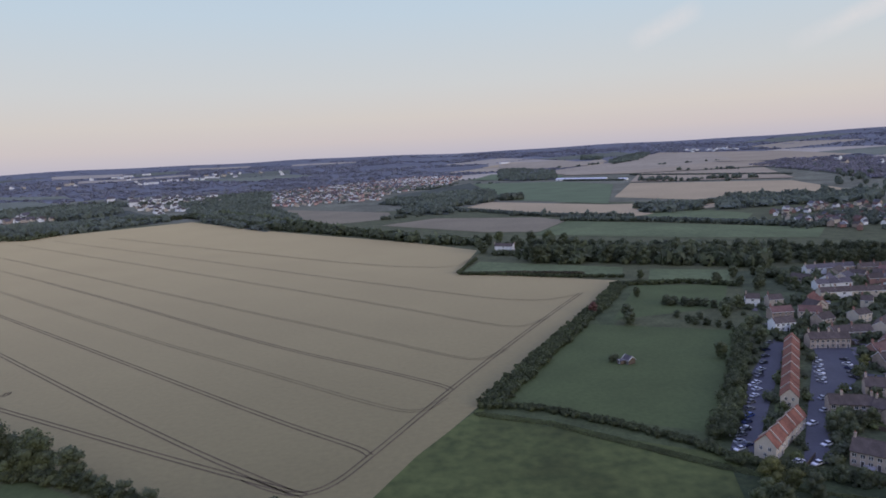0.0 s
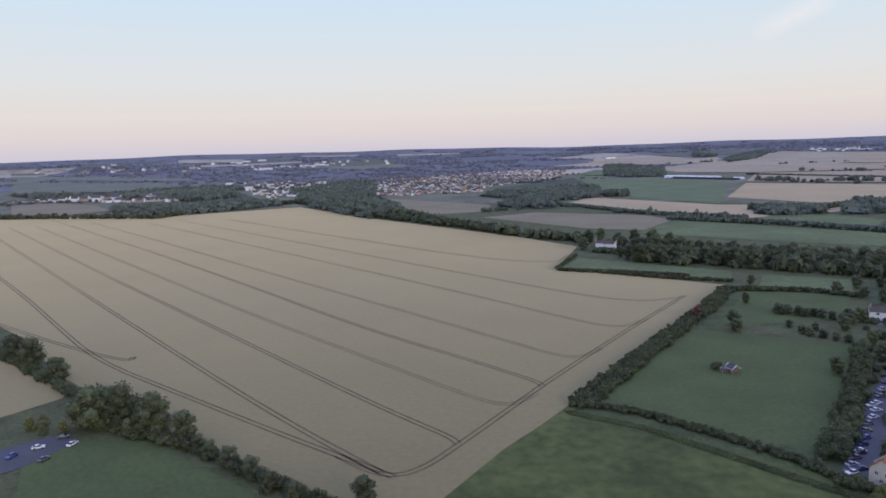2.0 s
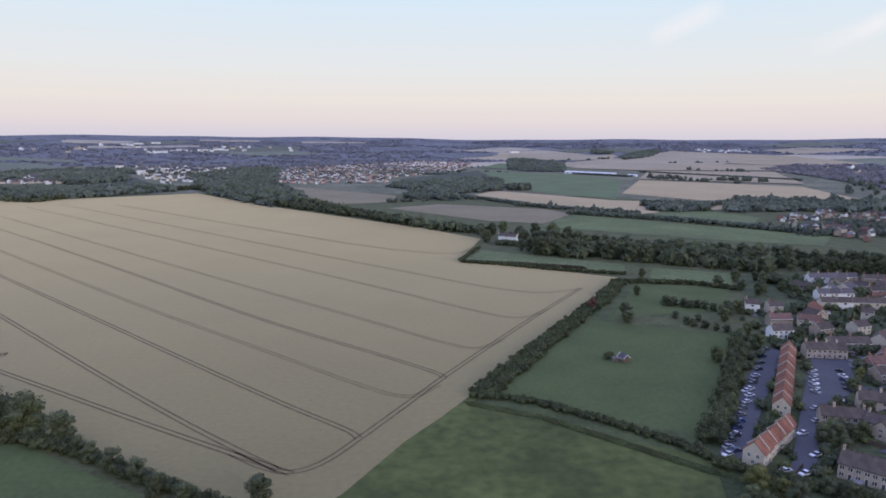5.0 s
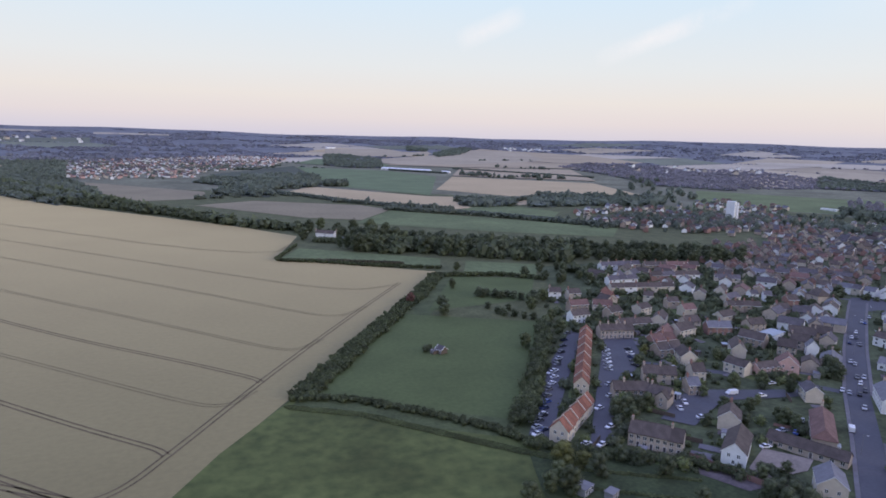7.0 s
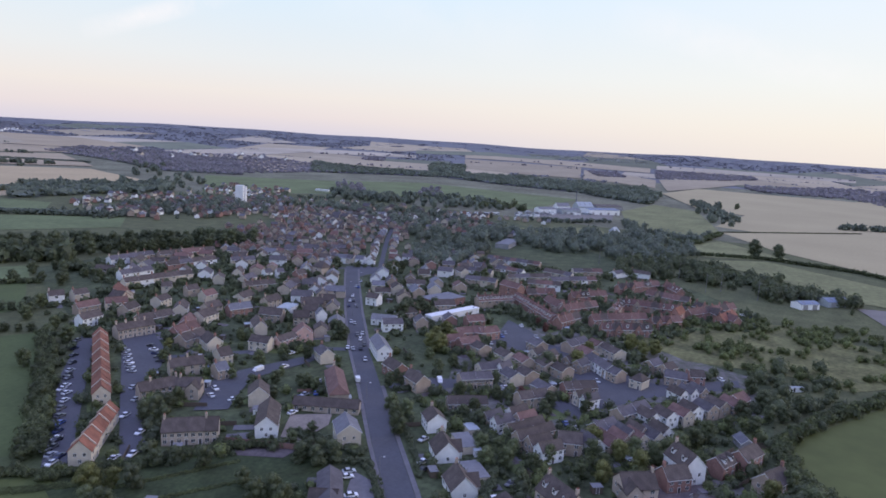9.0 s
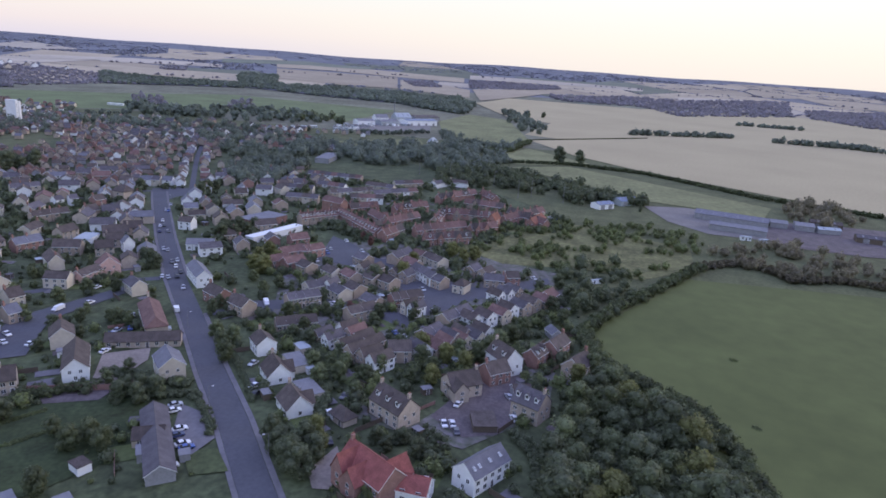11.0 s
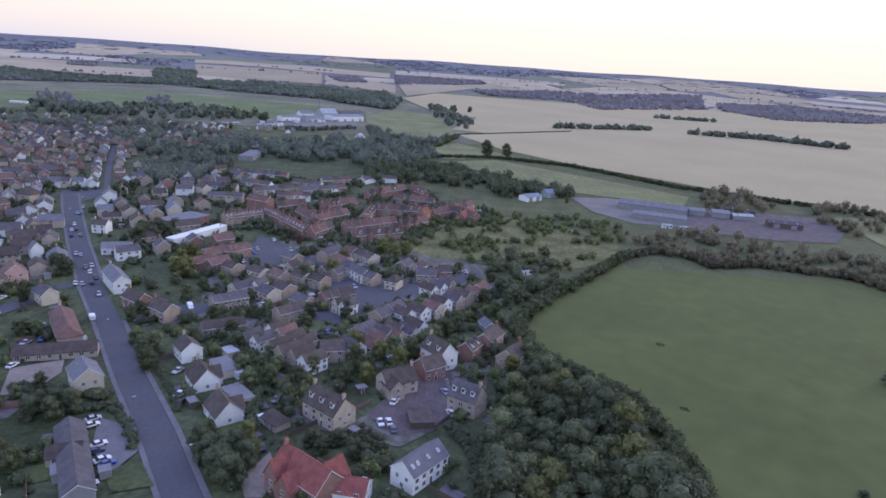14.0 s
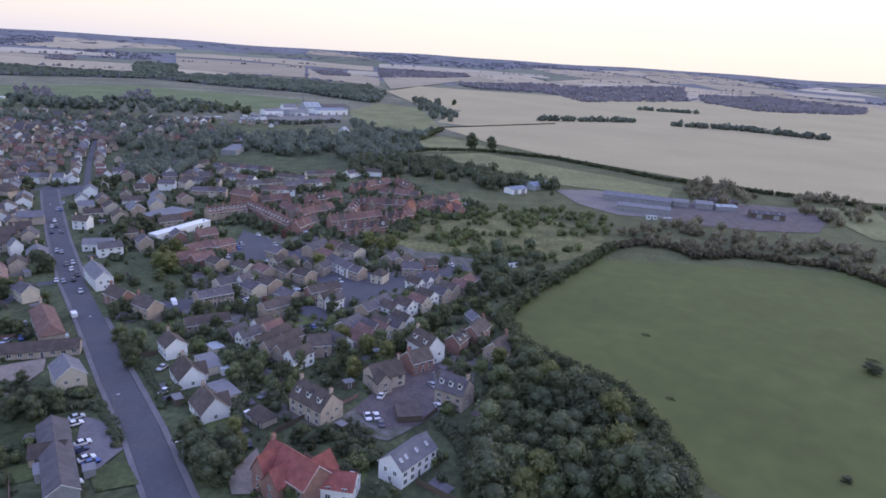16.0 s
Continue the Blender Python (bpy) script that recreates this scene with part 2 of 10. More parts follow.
build_ground()
ROUGH = mat("rough grass verge", (0.11, 0.12, 0.055), 0.95, 2.0, 0.3, 0.1, big=14)
field("grassland", "rough grass round the fields and gardens", [(-320, 60), (-1000, 1100), (-300, 1250), (300, 1200), (900, 800), (900, 100), (700, -500), (0, -500), (-300, -200)], ROUGH, 0.03)
WHEAT_EDGE = [(-1320.0, 1056.0), (-846.0, 1080.0), (-734.4, 1111.2), (-598.8, 1080.0), (-396.0, 1227.6), (-216.0, 994.8), (6.0, 756.0), (67.2, 670.8), (37.2, 549.6), (152.4, 476.4), (28.8, 261.6), (-3.6, 208.8), (-20.4, 175.2), (-36.0, 153.6), (-216.0, 279.6), (-278.4, 339.6), (-504.0, 504.0)]
field("wheat_field", "large field of ripe wheat with tramlines", WHEAT_EDGE, WHEAT)
VERGE = mat("long verge grass", (0.088, 0.108, 0.045), 0.95, 1.5, 0.3, 0.1, big=10)
DARKGRASS = mat("dark rank grass", (0.05, 0.068, 0.028), 0.95, 1.5, 0.35, 0.1, big=8)
field("verge", "dark rank grass under the hedges", [(9.6, 230.4), (156.0, 470.4), (170.4, 460.8), (112.8, 360.0), (54.0, 258.0), (108.0, 213.6), (120.0, 192.0), (91.2, 180.0), (74.4, 206.4), (21.6, 238.8)], VERGE, 0.06)
field("paddock", "mown green paddock with a small barn", [(97.0, 361.0), (169.2, 328.8), (101.3, 208.3), (28.5, 251.5), (48.0, 281.5), (65.5, 310.0), (88.0, 348.0)], PASTURE)
field("meadow", "rough uneven meadow grass", [(21, 240), (27, 256), (-4.5, 209), (-22, 176), (-40.0, 153.6), (36.0, 72.0), (108.0, 132.0), (93.6, 194.4)], MEADOW, 0.105)
field("small_field", "small grass field between hedges", [(61.2, 598.8), (172.8, 529.2), (160.8, 493.2), (37.2, 541.2)], DRYGREEN)
field("small_field", "small grass field between hedges", [(190.8, 516.0), (244.8, 490.8), (222.0, 445.2), (170.4, 464.4)], DRYGREEN)
field("small_field", "small grass field between hedges", [(158.4, 456.0), (218.4, 441.6), (186.0, 379.2), (112.8, 366.0)], PASTURE)
field("green_field", "wide dry green field beside a belt of trees", [(259.2, 12.0), (363.6, -37.2), (386.4, -188.4), (408.0, -480.0), (72.0, -360.0), (132.0, -72.0), (163.2, -45.6)], OLIVE)
field("town_ground", "patchy green garden ground of the village", [(108.0, 96.0), (96.0, 192.0), (180.0, 312.0), (240.0, 480.0), (480.0, 516.0), (672.0, 672.0), (840.0, 396.0), (576.0, 132.0), (480.0, 36.0), (259.2, 12.0), (163.2, -45.6), (84.0, -24.0)], GARDEN, 0.04)
ROAD = [(24.0, -11.4), (122.9, 77.3), (151.1, 102.6), (175.8, 126.6), (214.2, 162.0), (251.4, 197.4), (304.8, 244.2), (370.8, 299.4), (405.6, 327.6), (413.0, 306.3), (462.0, 339.6), (511.4, 373.3), (565.2, 409.2), (625.6, 447.4), (699.6, 493.6), (720.0, 560.0), (768.0, 648.0)]
strip("road", "straight grey asphalt main road", ROAD[:9], 8.6, ASPHALT, 0.1)
strip("high_street", "narrow grey street between old houses", ROAD[9:], 4.2, ASPHALT, 0.096)
strip("street", "narrow grey street between old houses", [(408, 330), (392, 352), (372, 385), (362, 420)], 5.5, ASPHALT, 0.092)


def beside(pts, d):
    out = []
    P = [Vector(p) for p in pts]
    for i, p in enumerate(P):
        k = (P[min(i + 1, len(P) - 1)] - P[max(i - 1, 0)]).normalized()
        out.append(tuple(p + Vector((-k.y, k.x)) * d))
    return out


strip("pavement", "concrete slab pavement with a raised kerb", beside(ROAD[:9], 5.1), 1.4, PAVING, 0.22, "pavement", 0.2)
strip("pavement", "concrete slab pavement with a raised kerb", beside(ROAD[:5], -5.2), 1.6, PAVING, 0.22, "pavement", 0.2)
strip("pavement", "concrete slab pavement with a raised kerb", beside(ROAD[5:9], -5.1), 1.4, PAVING, 0.22, "pavement", 0.2)
strip("side_road", "grey side road into the estate", [(219.6, 156.0), (229.2, 142.8), (243.6, 122.4), (266.4, 108.0)], 6.0, ASPHALT, 0.14)
strip("back_lane", "grey lane behind the houses", [(246.0, 201.6), (228.0, 223.2), (201.6, 240.0), (180.0, 256.8)], 5.0, ASPHALT, 0.13)
field("town_square", "grey asphalt square in the village centre", [(384.4, 318.5), (411.6, 338.5), (425.4, 331.4), (427.7, 314.2), (409.7, 300.5), (397.9, 306.4), (385.9, 305.7)], ASPHALT, 0.13)
# ---- building kit ----
STONE = mat("cream limestone", (0.49, 0.415, 0.35), 0.9, 0.5, 0.16, 0.02, big=3.5, per_object=0.12)
RENDER = mat("white render", (0.80, 0.81, 0.83), 0.85, 1.2, 0.06, 0.005, big=3.5, per_object=0.05)
CREAM = mat("cream render", (0.57, 0.51, 0.43), 0.85, 1.0, 0.08, 0.005, big=3.0, per_object=0.1)
PINK = mat("pink render", (0.60, 0.40, 0.36), 0.85, 1.0, 0.08, 0.005, big=3.0)
BRICK = mat("red brick", (0.33, 0.198, 0.172), 0.9, 0.35, 0.22, 0.01, big=3.0, per_object=0.14)
BUFF = mat("buff brick", (0.40, 0.325, 0.27), 0.9, 0.35, 0.18, 0.01, big=3.0, per_object=0.12)
GREYWALL = mat("grey block wall", (0.30, 0.30, 0.32), 0.9, 0.6, 0.15, 0.01, big=3.0)
TILE_BROWN = mat("brown roof tiles", (0.110, 0.090, 0.080), 0.85, 0.35, 0.3, 0.03, big=2.5, per_object=0.18, stretch=(1, 3, 3))
TILE_GREY = mat("grey roof tiles", (0.125, 0.115, 0.125), 0.85, 0.35, 0.25, 0.03, big=2.5, per_object=0.15, stretch=(1, 3, 3))
TILE_RED = mat("orange red clay tiles", (0.255, 0.112, 0.076), 0.85, 0.35, 0.28, 0.03, big=2.5, per_object=0.14, stretch=(1, 3, 3))
TILE_BRIGHT = mat("bright red clay tiles", (0.285, 0.10, 0.085), 0.85, 0.4, 0.3, 0.03, big=2.5, stretch=(1, 3, 3))
TILE_RUST = mat("rusty brown clay tiles", (0.190, 0.116, 0.102), 0.85, 0.35, 0.28, 0.03, big=2.5, per_object=0.18, stretch=(1, 3, 3))
SLATE = mat("blue grey slate", (0.168, 0.17, 0.195), 0.7, 0.35, 0.2, 0.02, big=2.5, per_object=0.1, stretch=(1, 3, 3))
LEAD = mat("grey flat roofing", (0.208, 0.208, 0.222), 0.7, 1.0, 0.12, 0.01, big=3)
SHEET = mat("white sheet roofing", (0.37, 0.41, 0.44), 0.6, 1.5, 0.08, 0.01, big=5)
FILM = mat("whitened glass", (0.78, 0.80, 0.82), 0.4, 2.0, 0.06, big=12)
TRIM = mat("white paint", (0.76, 0.77, 0.79), 0.6, 0.6, 0.05)
POT = mat("terracotta pot", (0.36, 0.16, 0.10), 0.8, 0.2, 0.2)
DOOR_PAINT = mat("painted door", (0.10, 0.09, 0.10), 0.5, 0.4, 0.2, per_object=0.6)
TIMBER = mat("weathered timber", (0.14, 0.11, 0.085), 0.85, 0.3, 0.3, 0.01, stretch=(6, 6, 1))
TYRE = mat("black rubber", (0.02, 0.02, 0.022), 0.8, 0.1, 0.2)
BLUESHEET = mat("blue sheet cladding", (0.20, 0.24, 0.32), 0.6, 1.5, 0.12, big=6)


def glass_mat(name, colour, rough):
    m = mat(name, colour, rough, 0.8, 0.2, spec=0.6)
    return m


PANE = glass_mat("window glass", (0.035, 0.04, 0.05), 0.12)
WALLS = {"stone": STONE, "white": RENDER, "cream": CREAM, "pink": PINK, "brick": BRICK, "buff": BUFF, "grey": GREYWALL, "sheet": SHEET, "timber": TIMBER}
ROOFS = {"brown": TILE_BROWN, "grey": TILE_GREY, "red": TILE_RED, "bright": TILE_BRIGHT, "rust": TILE_RUST, "slate": SLATE, "lead": LEAD, "sheet": SHEET, "blue": BLUESHEET, "film": FILM}
WALL_WORDS = {"stone": "cream stone", "white": "white rendered", "cream": "cream rendered", "pink": "pink rendered", "brick": "red brick", "buff": "buff brick", "grey": "grey block", "sheet": "pale sheet-clad", "timber": "dark timber"}
ROOF_WORDS = {"brown": "brown tiled roof", "grey": "grey tiled roof", "red": "orange-red tiled roof", "bright": "bright red tiled roof", "rust": "rusty brown tiled roof", "slate": "blue-grey slate roof", "lead": "pale flat roof", "sheet": "white sheet roof", "film": "whitened glass roof", "blue": "blue sheet roof"}
SHAPES = {}


def part(name, bm, material, parent, label="", at=None):
    """Link a bmesh as one mesh object under a thing or a part."""
    me = bpy.data.meshes.new(name)
    bm.to_mesh(me)
    bm.free()
    for m in material if isinstance(material, (list, tuple)) else (material,):
        me.materials.append(m)
    return piece(name, me, parent, label, at)


def piece(name, me, parent, label="", at=None):
    ob = new(name, me)
    ob.parent = parent
    if at is not None:
        ob.matrix_local = at
    if label:
        ob["label"] = label
    return ob


def box(bm, x0, x1, y0, y1, z0, z1, index=0):
    v = [bm.verts.new(p) for p in ((x0, y0, z0), (x1, y0, z0), (x1, y1, z0), (x0, y1, z0), (x0, y0, z1), (x1, y0, z1), (x1, y1, z1), (x0, y1, z1))]
    for q in ((3, 2, 1, 0), (4, 5, 6, 7), (0, 1, 5, 4), (1, 2, 6, 5), (2, 3, 7, 6), (3, 0, 4, 7)):
        bm.faces.new([v[i] for i in q]).material_index = index
    return v


def prism(bm, profile, x0, x1):
    """A profile of (y, z) places drawn along x."""
    a = [bm.verts.new((x0, y, z)) for y, z in profile]
    b = [bm.verts.new((x1, y, z)) for y, z in profile]
    n = len(profile)
    bm.faces.new(a[::-1])
    bm.faces.new(b)
    for i in range(n):
        bm.faces.new((a[i], a[(i + 1) % n], b[(i + 1) % n], b[i]))


def tidy(bm):
    bmesh.ops.recalc_face_normals(bm, faces=bm.faces[:])
    return bm


def window_shape(w, h):
    """A window facing -y: white frame with a glazing bar, sill and two dark panes."""
    key = ("window", round(w, 2), round(h, 2))
    if key not in SHAPES:
        bm = bmesh.new()
        x, y0, y1 = w / 2, -0.07, 0.05
        v = [bm.verts.new(p) for p in ((-x, y0, 0), (0, y0, 0), (x, y0, 0), (x, y0, h), (0, y0, h), (-x, y0, h), (-x, y1, 0), (x, y1, 0), (x, y1, h), (-x, y1, h))]
        front = [bm.faces.new((v[0], v[1], v[4], v[5])), bm.faces.new((v[1], v[2], v[3], v[4]))]
        for q in ((6, 7, 2, 1, 0), (9, 5, 4, 3, 8), (6, 0, 5, 9), (2, 7, 8, 3), (7, 6, 9, 8)):
            bm.faces.new([v[k] for k in q])
        tidy(bm)
        bmesh.ops.inset_individual(bm, faces=front, thickness=0.09, depth=-0.04)
        for f in front:
            f.material_index = 1
        me = bpy.data.meshes.new("window")
        bm.to_mesh(me)
        bm.free()
        me.materials.append(TRIM)
        me.materials.append(PANE)
        SHAPES[key] = me
    return SHAPES[key]


def door_shape():
    if "door" not in SHAPES:
        bm = bmesh.new()
        box(bm, -0.45, 0.45, -0.05, 0.04, 0.05, 2.05, 0)
        box(bm, -0.55, -0.45, -0.08, 0.04, 0, 2.15, 1)
        box(bm, 0.45, 0.55, -0.08, 0.04, 0, 2.15, 1)
        box(bm, -0.45, 0.45, -0.08, 0.04, 2.05, 2.15, 1)
        me = bpy.data.meshes.new("door")
        tidy(bm).to_mesh(me)
        bm.free()
        me.materials.append(DOOR_PAINT)
        me.materials.append(TRIM)
        SHAPES["door"] = me
    return SHAPES["door"]


def chimney_shape(wall):
    key = ("chimney", wall)
    if key not in SHAPES:
        bm = bmesh.new()
        box(bm, -0.35, 0.35, -0.45, 0.45, -1.6, 1.1)
        box(bm, -0.42, 0.42, -0.52, 0.52, 1.1, 1.25)
        for y in (-0.22, 0.22):
            c = bmesh.ops.create_cone(bm, cap_ends=True, segments=8, radius1=0.14, radius2=0.11, depth=0.5, matrix=Matrix.Translation((0, y, 1.5)))
            for f in {f for v in c["verts"] for f in v.link_faces}:
                f.material_index = 1
        me = bpy.data.meshes.new("chimney")
        tidy(bm).to_mesh(me)
        bm.free()
        me.materials.append(BRICK if wall in ("brick", "buff", "pink", "cream") else STONE)
        me.materials.append(POT)
        SHAPES[key] = me
    return SHAPES[key]


def dormer_shape(roof):
    """A gabled dormer that looks to -y."""
    key = ("dormer", roof)
    if key not in SHAPES:
        bm = bmesh.new()
        box(bm, -0.65, 0.65, -0.8, 1.6, -0.7, 0.9)
        n = len(bm.faces)
        for s in (-1, 1):
            v = [bm.verts.new(p) for p in ((s * 0.85, -1.0, 0.75), (s * 0.85, 2.0, 0.75), (0, 2.0, 1.55), (0, -1.0, 1.55))]
            w = [bm.verts.new((p.co.x, p.co.y, p.co.z + 0.1)) for p in v]
            for q in ((v[0], v[1], v[2], v[3]), (w[3], w[2], w[1], w[0]), (v[0], v[3], w[3], w[0]), (v[0], w[0], w[1], v[1])):
                bm.faces.new(q).material_index = 1
        t = [bm.verts.new(p) for p in ((-0.65, -0.8, 0.9), (0.65, -0.8, 0.9), (0, -0.8, 1.5))]
        bm.faces.new(t)
        box(bm, -0.42, 0.42, -0.83, -0.79, -0.2, 0.75, 2)
        me = bpy.data.meshes.new("dormer")
        tidy(bm).to_mesh(me)
        bm.free()
        for m in (TRIM, ROOFS[roof], PANE):
            me.materials.append(m)
        SHAPES[key] = me
    return SHAPES[key]


def body_shape(L, W, eave, ridge, wall, hip):
    key = ("body", L, W, eave, ridge, wall, hip)
    if key not in SHAPES:
        bm = bmesh.new()
        if hip:
            box(bm, -L / 2, L / 2, -W / 2, W / 2, 0, eave)
        else:
            prism(bm, [(-W / 2, 0), (W / 2, 0), (W / 2, eave), (0, ridge - 0.05), (-W / 2, eave)], -L / 2, L / 2)
        me = bpy.data.meshes.new("wall")
        tidy(bm).to_mesh(me)
        bm.free()
        me.materials.append(WALLS[wall])
        SHAPES[key] = me
    return SHAPES[key]


def roof_shape(L, W, eave, ridge, roof, hip, trim=False):
    key = ("roof", L, W, eave, ridge, roof, hip, trim)
    if key not in SHAPES:
        bm = bmesh.new()
        o, t = 0.35, 0.22
        slope = (ridge - eave) / (W / 2)
        if hip:
            inset = min(hip * W / 2, L / 2 - 0.2)
            z0 = eave - o * slope
            lo = [(-L / 2 - o, -W / 2 - o, z0), (L / 2 + o, -W / 2 - o, z0), (L / 2 + o, W / 2 + o, z0), (-L / 2 - o, W / 2 + o, z0)]
            hi = [(-L / 2 + inset, 0, ridge), (L / 2 - inset, 0, ridge)]
            v = [bm.verts.new(p) for p in lo + hi]
            u = [bm.verts.new((x, y, z - t)) for x, y, z in lo]
            for q in ((v[0], v[1], v[5], v[4]), (v[2], v[3], v[4], v[5]), (v[1], v[2], v[5]), (v[3], v[0], v[4])):
                bm.faces.new(q)
            bm.faces.new(u[::-1])
            for i in range(4):
                bm.faces.new((u[i], u[(i + 1) % 4], v[(i + 1) % 4], v[i]))
        else:
            e = (-W / 2 - o, eave - o * slope)
            prism(bm, [e, (0, ridge), (-e[0], e[1]), (-e[0], e[1] + t), (0, ridge + t), (e[0], e[1] + t)], -L / 2 - 0.2, L / 2 + 0.2)
            prism(bm, [(-0.14, ridge + t - 0.06), (0.14, ridge + t - 0.06), (0.07, ridge + t + 0.1), (-0.07, ridge + t + 0.1)], -L / 2 - 0.22, L / 2 + 0.22)
        me = bpy.data.meshes.new("roof")
        tidy(bm)
        if trim:
            for f in bm.faces:
                c = f.calc_center_median()
                if abs(f.normal.x) > 0.9 or (abs(f.normal.z) < 0.3 and abs(c.y) > W / 2):
                    f.material_index = 1
        bm.to_mesh(me)
        bm.free()
        me.materials.append(ROOFS[roof])
        me.materials.append(TRIM)
        SHAPES[key] = me
    return SHAPES[key]


def house(x, y, turn, L, W, eave, ridge, wall, roof, name="house", chimneys=(-1,), dormers=0, face=0, gables="", hip=0.0, windows=0, parapets=0, wings=(), group="houses of the village", label=""):
    """A pitched-roof house, ridge along its own x. face 1: dormers towards -y, -1: towards +y, 2: both. gables: 'a' or 'b' ends
    with windows. wings: (x, y, length along y, width, eave, ridge) gabled cross wings towards -y or +y; parapets: raised party walls."""
    away = math.hypot(x, y)
    if away > 226:
        W *= 0.86
        L *= 1.0 if name == "terraced_house" else 0.92
        eave, ridge = eave * 0.95, eave * 0.95 + (ridge - eave) * 0.88
    L, W = round(L * 2) / 2, round(W * 2) / 2
    ob = new(name)
    ob.matrix_world = pose(x, y, height(x, y) + 0.02, 0, 0, turn)
    words = label or f"{WALL_WORDS[wall]} {name.replace('_', ' ')} with a {ROOF_WORDS[roof]}"
    if not label and dormers:
        words += " and dormers"
    tagged(ob, words, "house", group)
    piece("wall", body_shape(L, W, eave, ridge, wall, hip), ob)
    piece("roof", roof_shape(L, W, eave, ridge, roof, hip, wall != "stone" and roof != "red"), ob, ROOF_WORDS[roof])
    for c in chimneys:
        piece("chimney", chimney_shape(wall), ob, at=pose(c * (L / 2 - 0.5), 0, ridge + 0.2))
    near = away < 410
    n = windows or (max(2, round(L / 3.2)) if near else 1)
    storeys = [0.9] if eave < 3.6 else [3.0] if not near and eave < 6.6 else ([0.9, 3.0] if eave < 6.6 else [0.9, 3.0, 5.6])
    w, h = (1.25, 1.25) if near else (1.5, 1.3)
    # far houses: only the fronts that can be seen across the roofs carry windows
    lean = radians(turn)
    for side in (-1, 1):
        if away > 400 and side * (-math.sin(lean) * x + math.cos(lean) * y) > 0:
            continue
        for z in storeys:
            for i in range(n):
                u = -L / 2 + L * (i + 0.5) / n
                m = pose(u, side * W / 2, z, 0, 0, 0 if side < 0 else 180)
                if z == 0.9 and i == n // 2 and side < 0:
                    piece("door", door_shape(), ob, at=pose(u, -W / 2, 0))
                else:
                    piece("window", window_shape(w, h), ob, at=m)
    for end in gables:
        s = -1 if end == "a" else 1
        for z in storeys:
            for u in ((-W / 5, W / 5) if z > 1.2 else (0,)):
                piece("window", window_shape(0.95, 1.2), ob, at=pose(s * L / 2, u, z, 0, 0, 90 if s > 0 else -90))
    for side in {0: (), 1: (-1,), -1: (1,), 2: (-1, 1)}[face]:
        for i in range(dormers):
            u = -L / 2 + L * (i + 0.5) / dormers
            y0 = W / 2 * 0.55
            piece("dormer", dormer_shape(roof), ob, "white-fronted dormer", at=pose(u, side * y0, eave + (ridge - eave) * 0.45 + 0.25, 0, 0, 0 if side < 0 else 180))
    for i in range(parapets):
        u = -L / 2 + L * (i + 1) / (parapets + 1)
        key = ("parapet", W, eave, ridge, wall)
        if key not in SHAPES:
            bm = bmesh.new()
            prism(bm, [(-W / 2 - 0.3, eave + 0.1), (0, ridge + 0.1), (W / 2 + 0.3, eave + 0.1), (W / 2 + 0.3, eave + 0.6), (0, ridge + 0.65), (-W / 2 - 0.3, eave + 0.6)], -0.18, 0.18)
            me = bpy.data.meshes.new("parapet")
            tidy(bm).to_mesh(me)
            bm.free()
            me.materials.append(WALLS[wall])
            SHAPES[key] = me
        piece("parapet", SHAPES[key], ob, at=pose(u, 0, 0))
    for wx, wy, wl_, ww, we, wr in wings:
        s = 1 if wy >= 0 else -1
        at = pose(wx, s * (W / 2 + wl_ / 2 - W / 4), 0, 0, 0, 90)
        span = wl_ + W / 2
        wing = piece("wing", body_shape(span, ww, we, wr, wall, 0), ob, at=at)
        piece("wing_roof", roof_shape(span, ww, we, wr, roof, 0), wing)
        for z in [v for v in storeys if v + 1.2 < we + 0.6]:
            piece("window", window_shape(1.1, 1.2), wing, at=pose(s * span / 2, 0, z, 0, 0, 90 * s))
    return ob


def annex(x, y, turn, L, W, h, wall, roof, name="extension", category="outbuilding", label=""):
    """A low flat-roofed building with a roof slab that overhangs a little."""
    ob = new(name)
    ob.matrix_world = pose(x, y, height(x, y) + 0.02, 0, 0, turn)
    tagged(ob, label or f"low {WALL_WORDS[wall]} {name.replace('_', ' ')} with a {ROOF_WORDS[roof]}", category)
    bm = bmesh.new()
    box(bm, -L / 2, L / 2, -W / 2, W / 2, 0, h - 0.18)
    part("wall", bm, WALLS[wall], ob)
    bm = bmesh.new()
    box(bm, -L / 2 - 0.2, L / 2 + 0.2, -W / 2 - 0.2, W / 2 + 0.2, h - 0.18, h)
    bmesh.ops.bevel(bm, geom=bm.edges[:], offset=0.04, segments=1, affect="EDGES")
    part("roof", bm, ROOFS[roof], ob)
    piece("door", door_shape(), ob, at=pose(0, -W / 2, 0))
    if L > 4:
        piece("window", window_shape(1.25, 1.25), ob, at=pose(-L / 3, -W / 2, 1.0))
        piece("window", window_shape(1.25, 1.25), ob, at=pose(L / 3, -W / 2, 1.0))
    return ob


# ---- cars ----
CAR_PAINTS = {"white": (0.75, 0.76, 0.78), "silver": (0.42, 0.44, 0.47), "black": (0.025, 0.026, 0.03), "grey": (0.12, 0.125, 0.135),
              "blue": (0.05, 0.10, 0.32), "navy": (0.03, 0.045, 0.12), "red": (0.30, 0.03, 0.03)}
CARS = {}


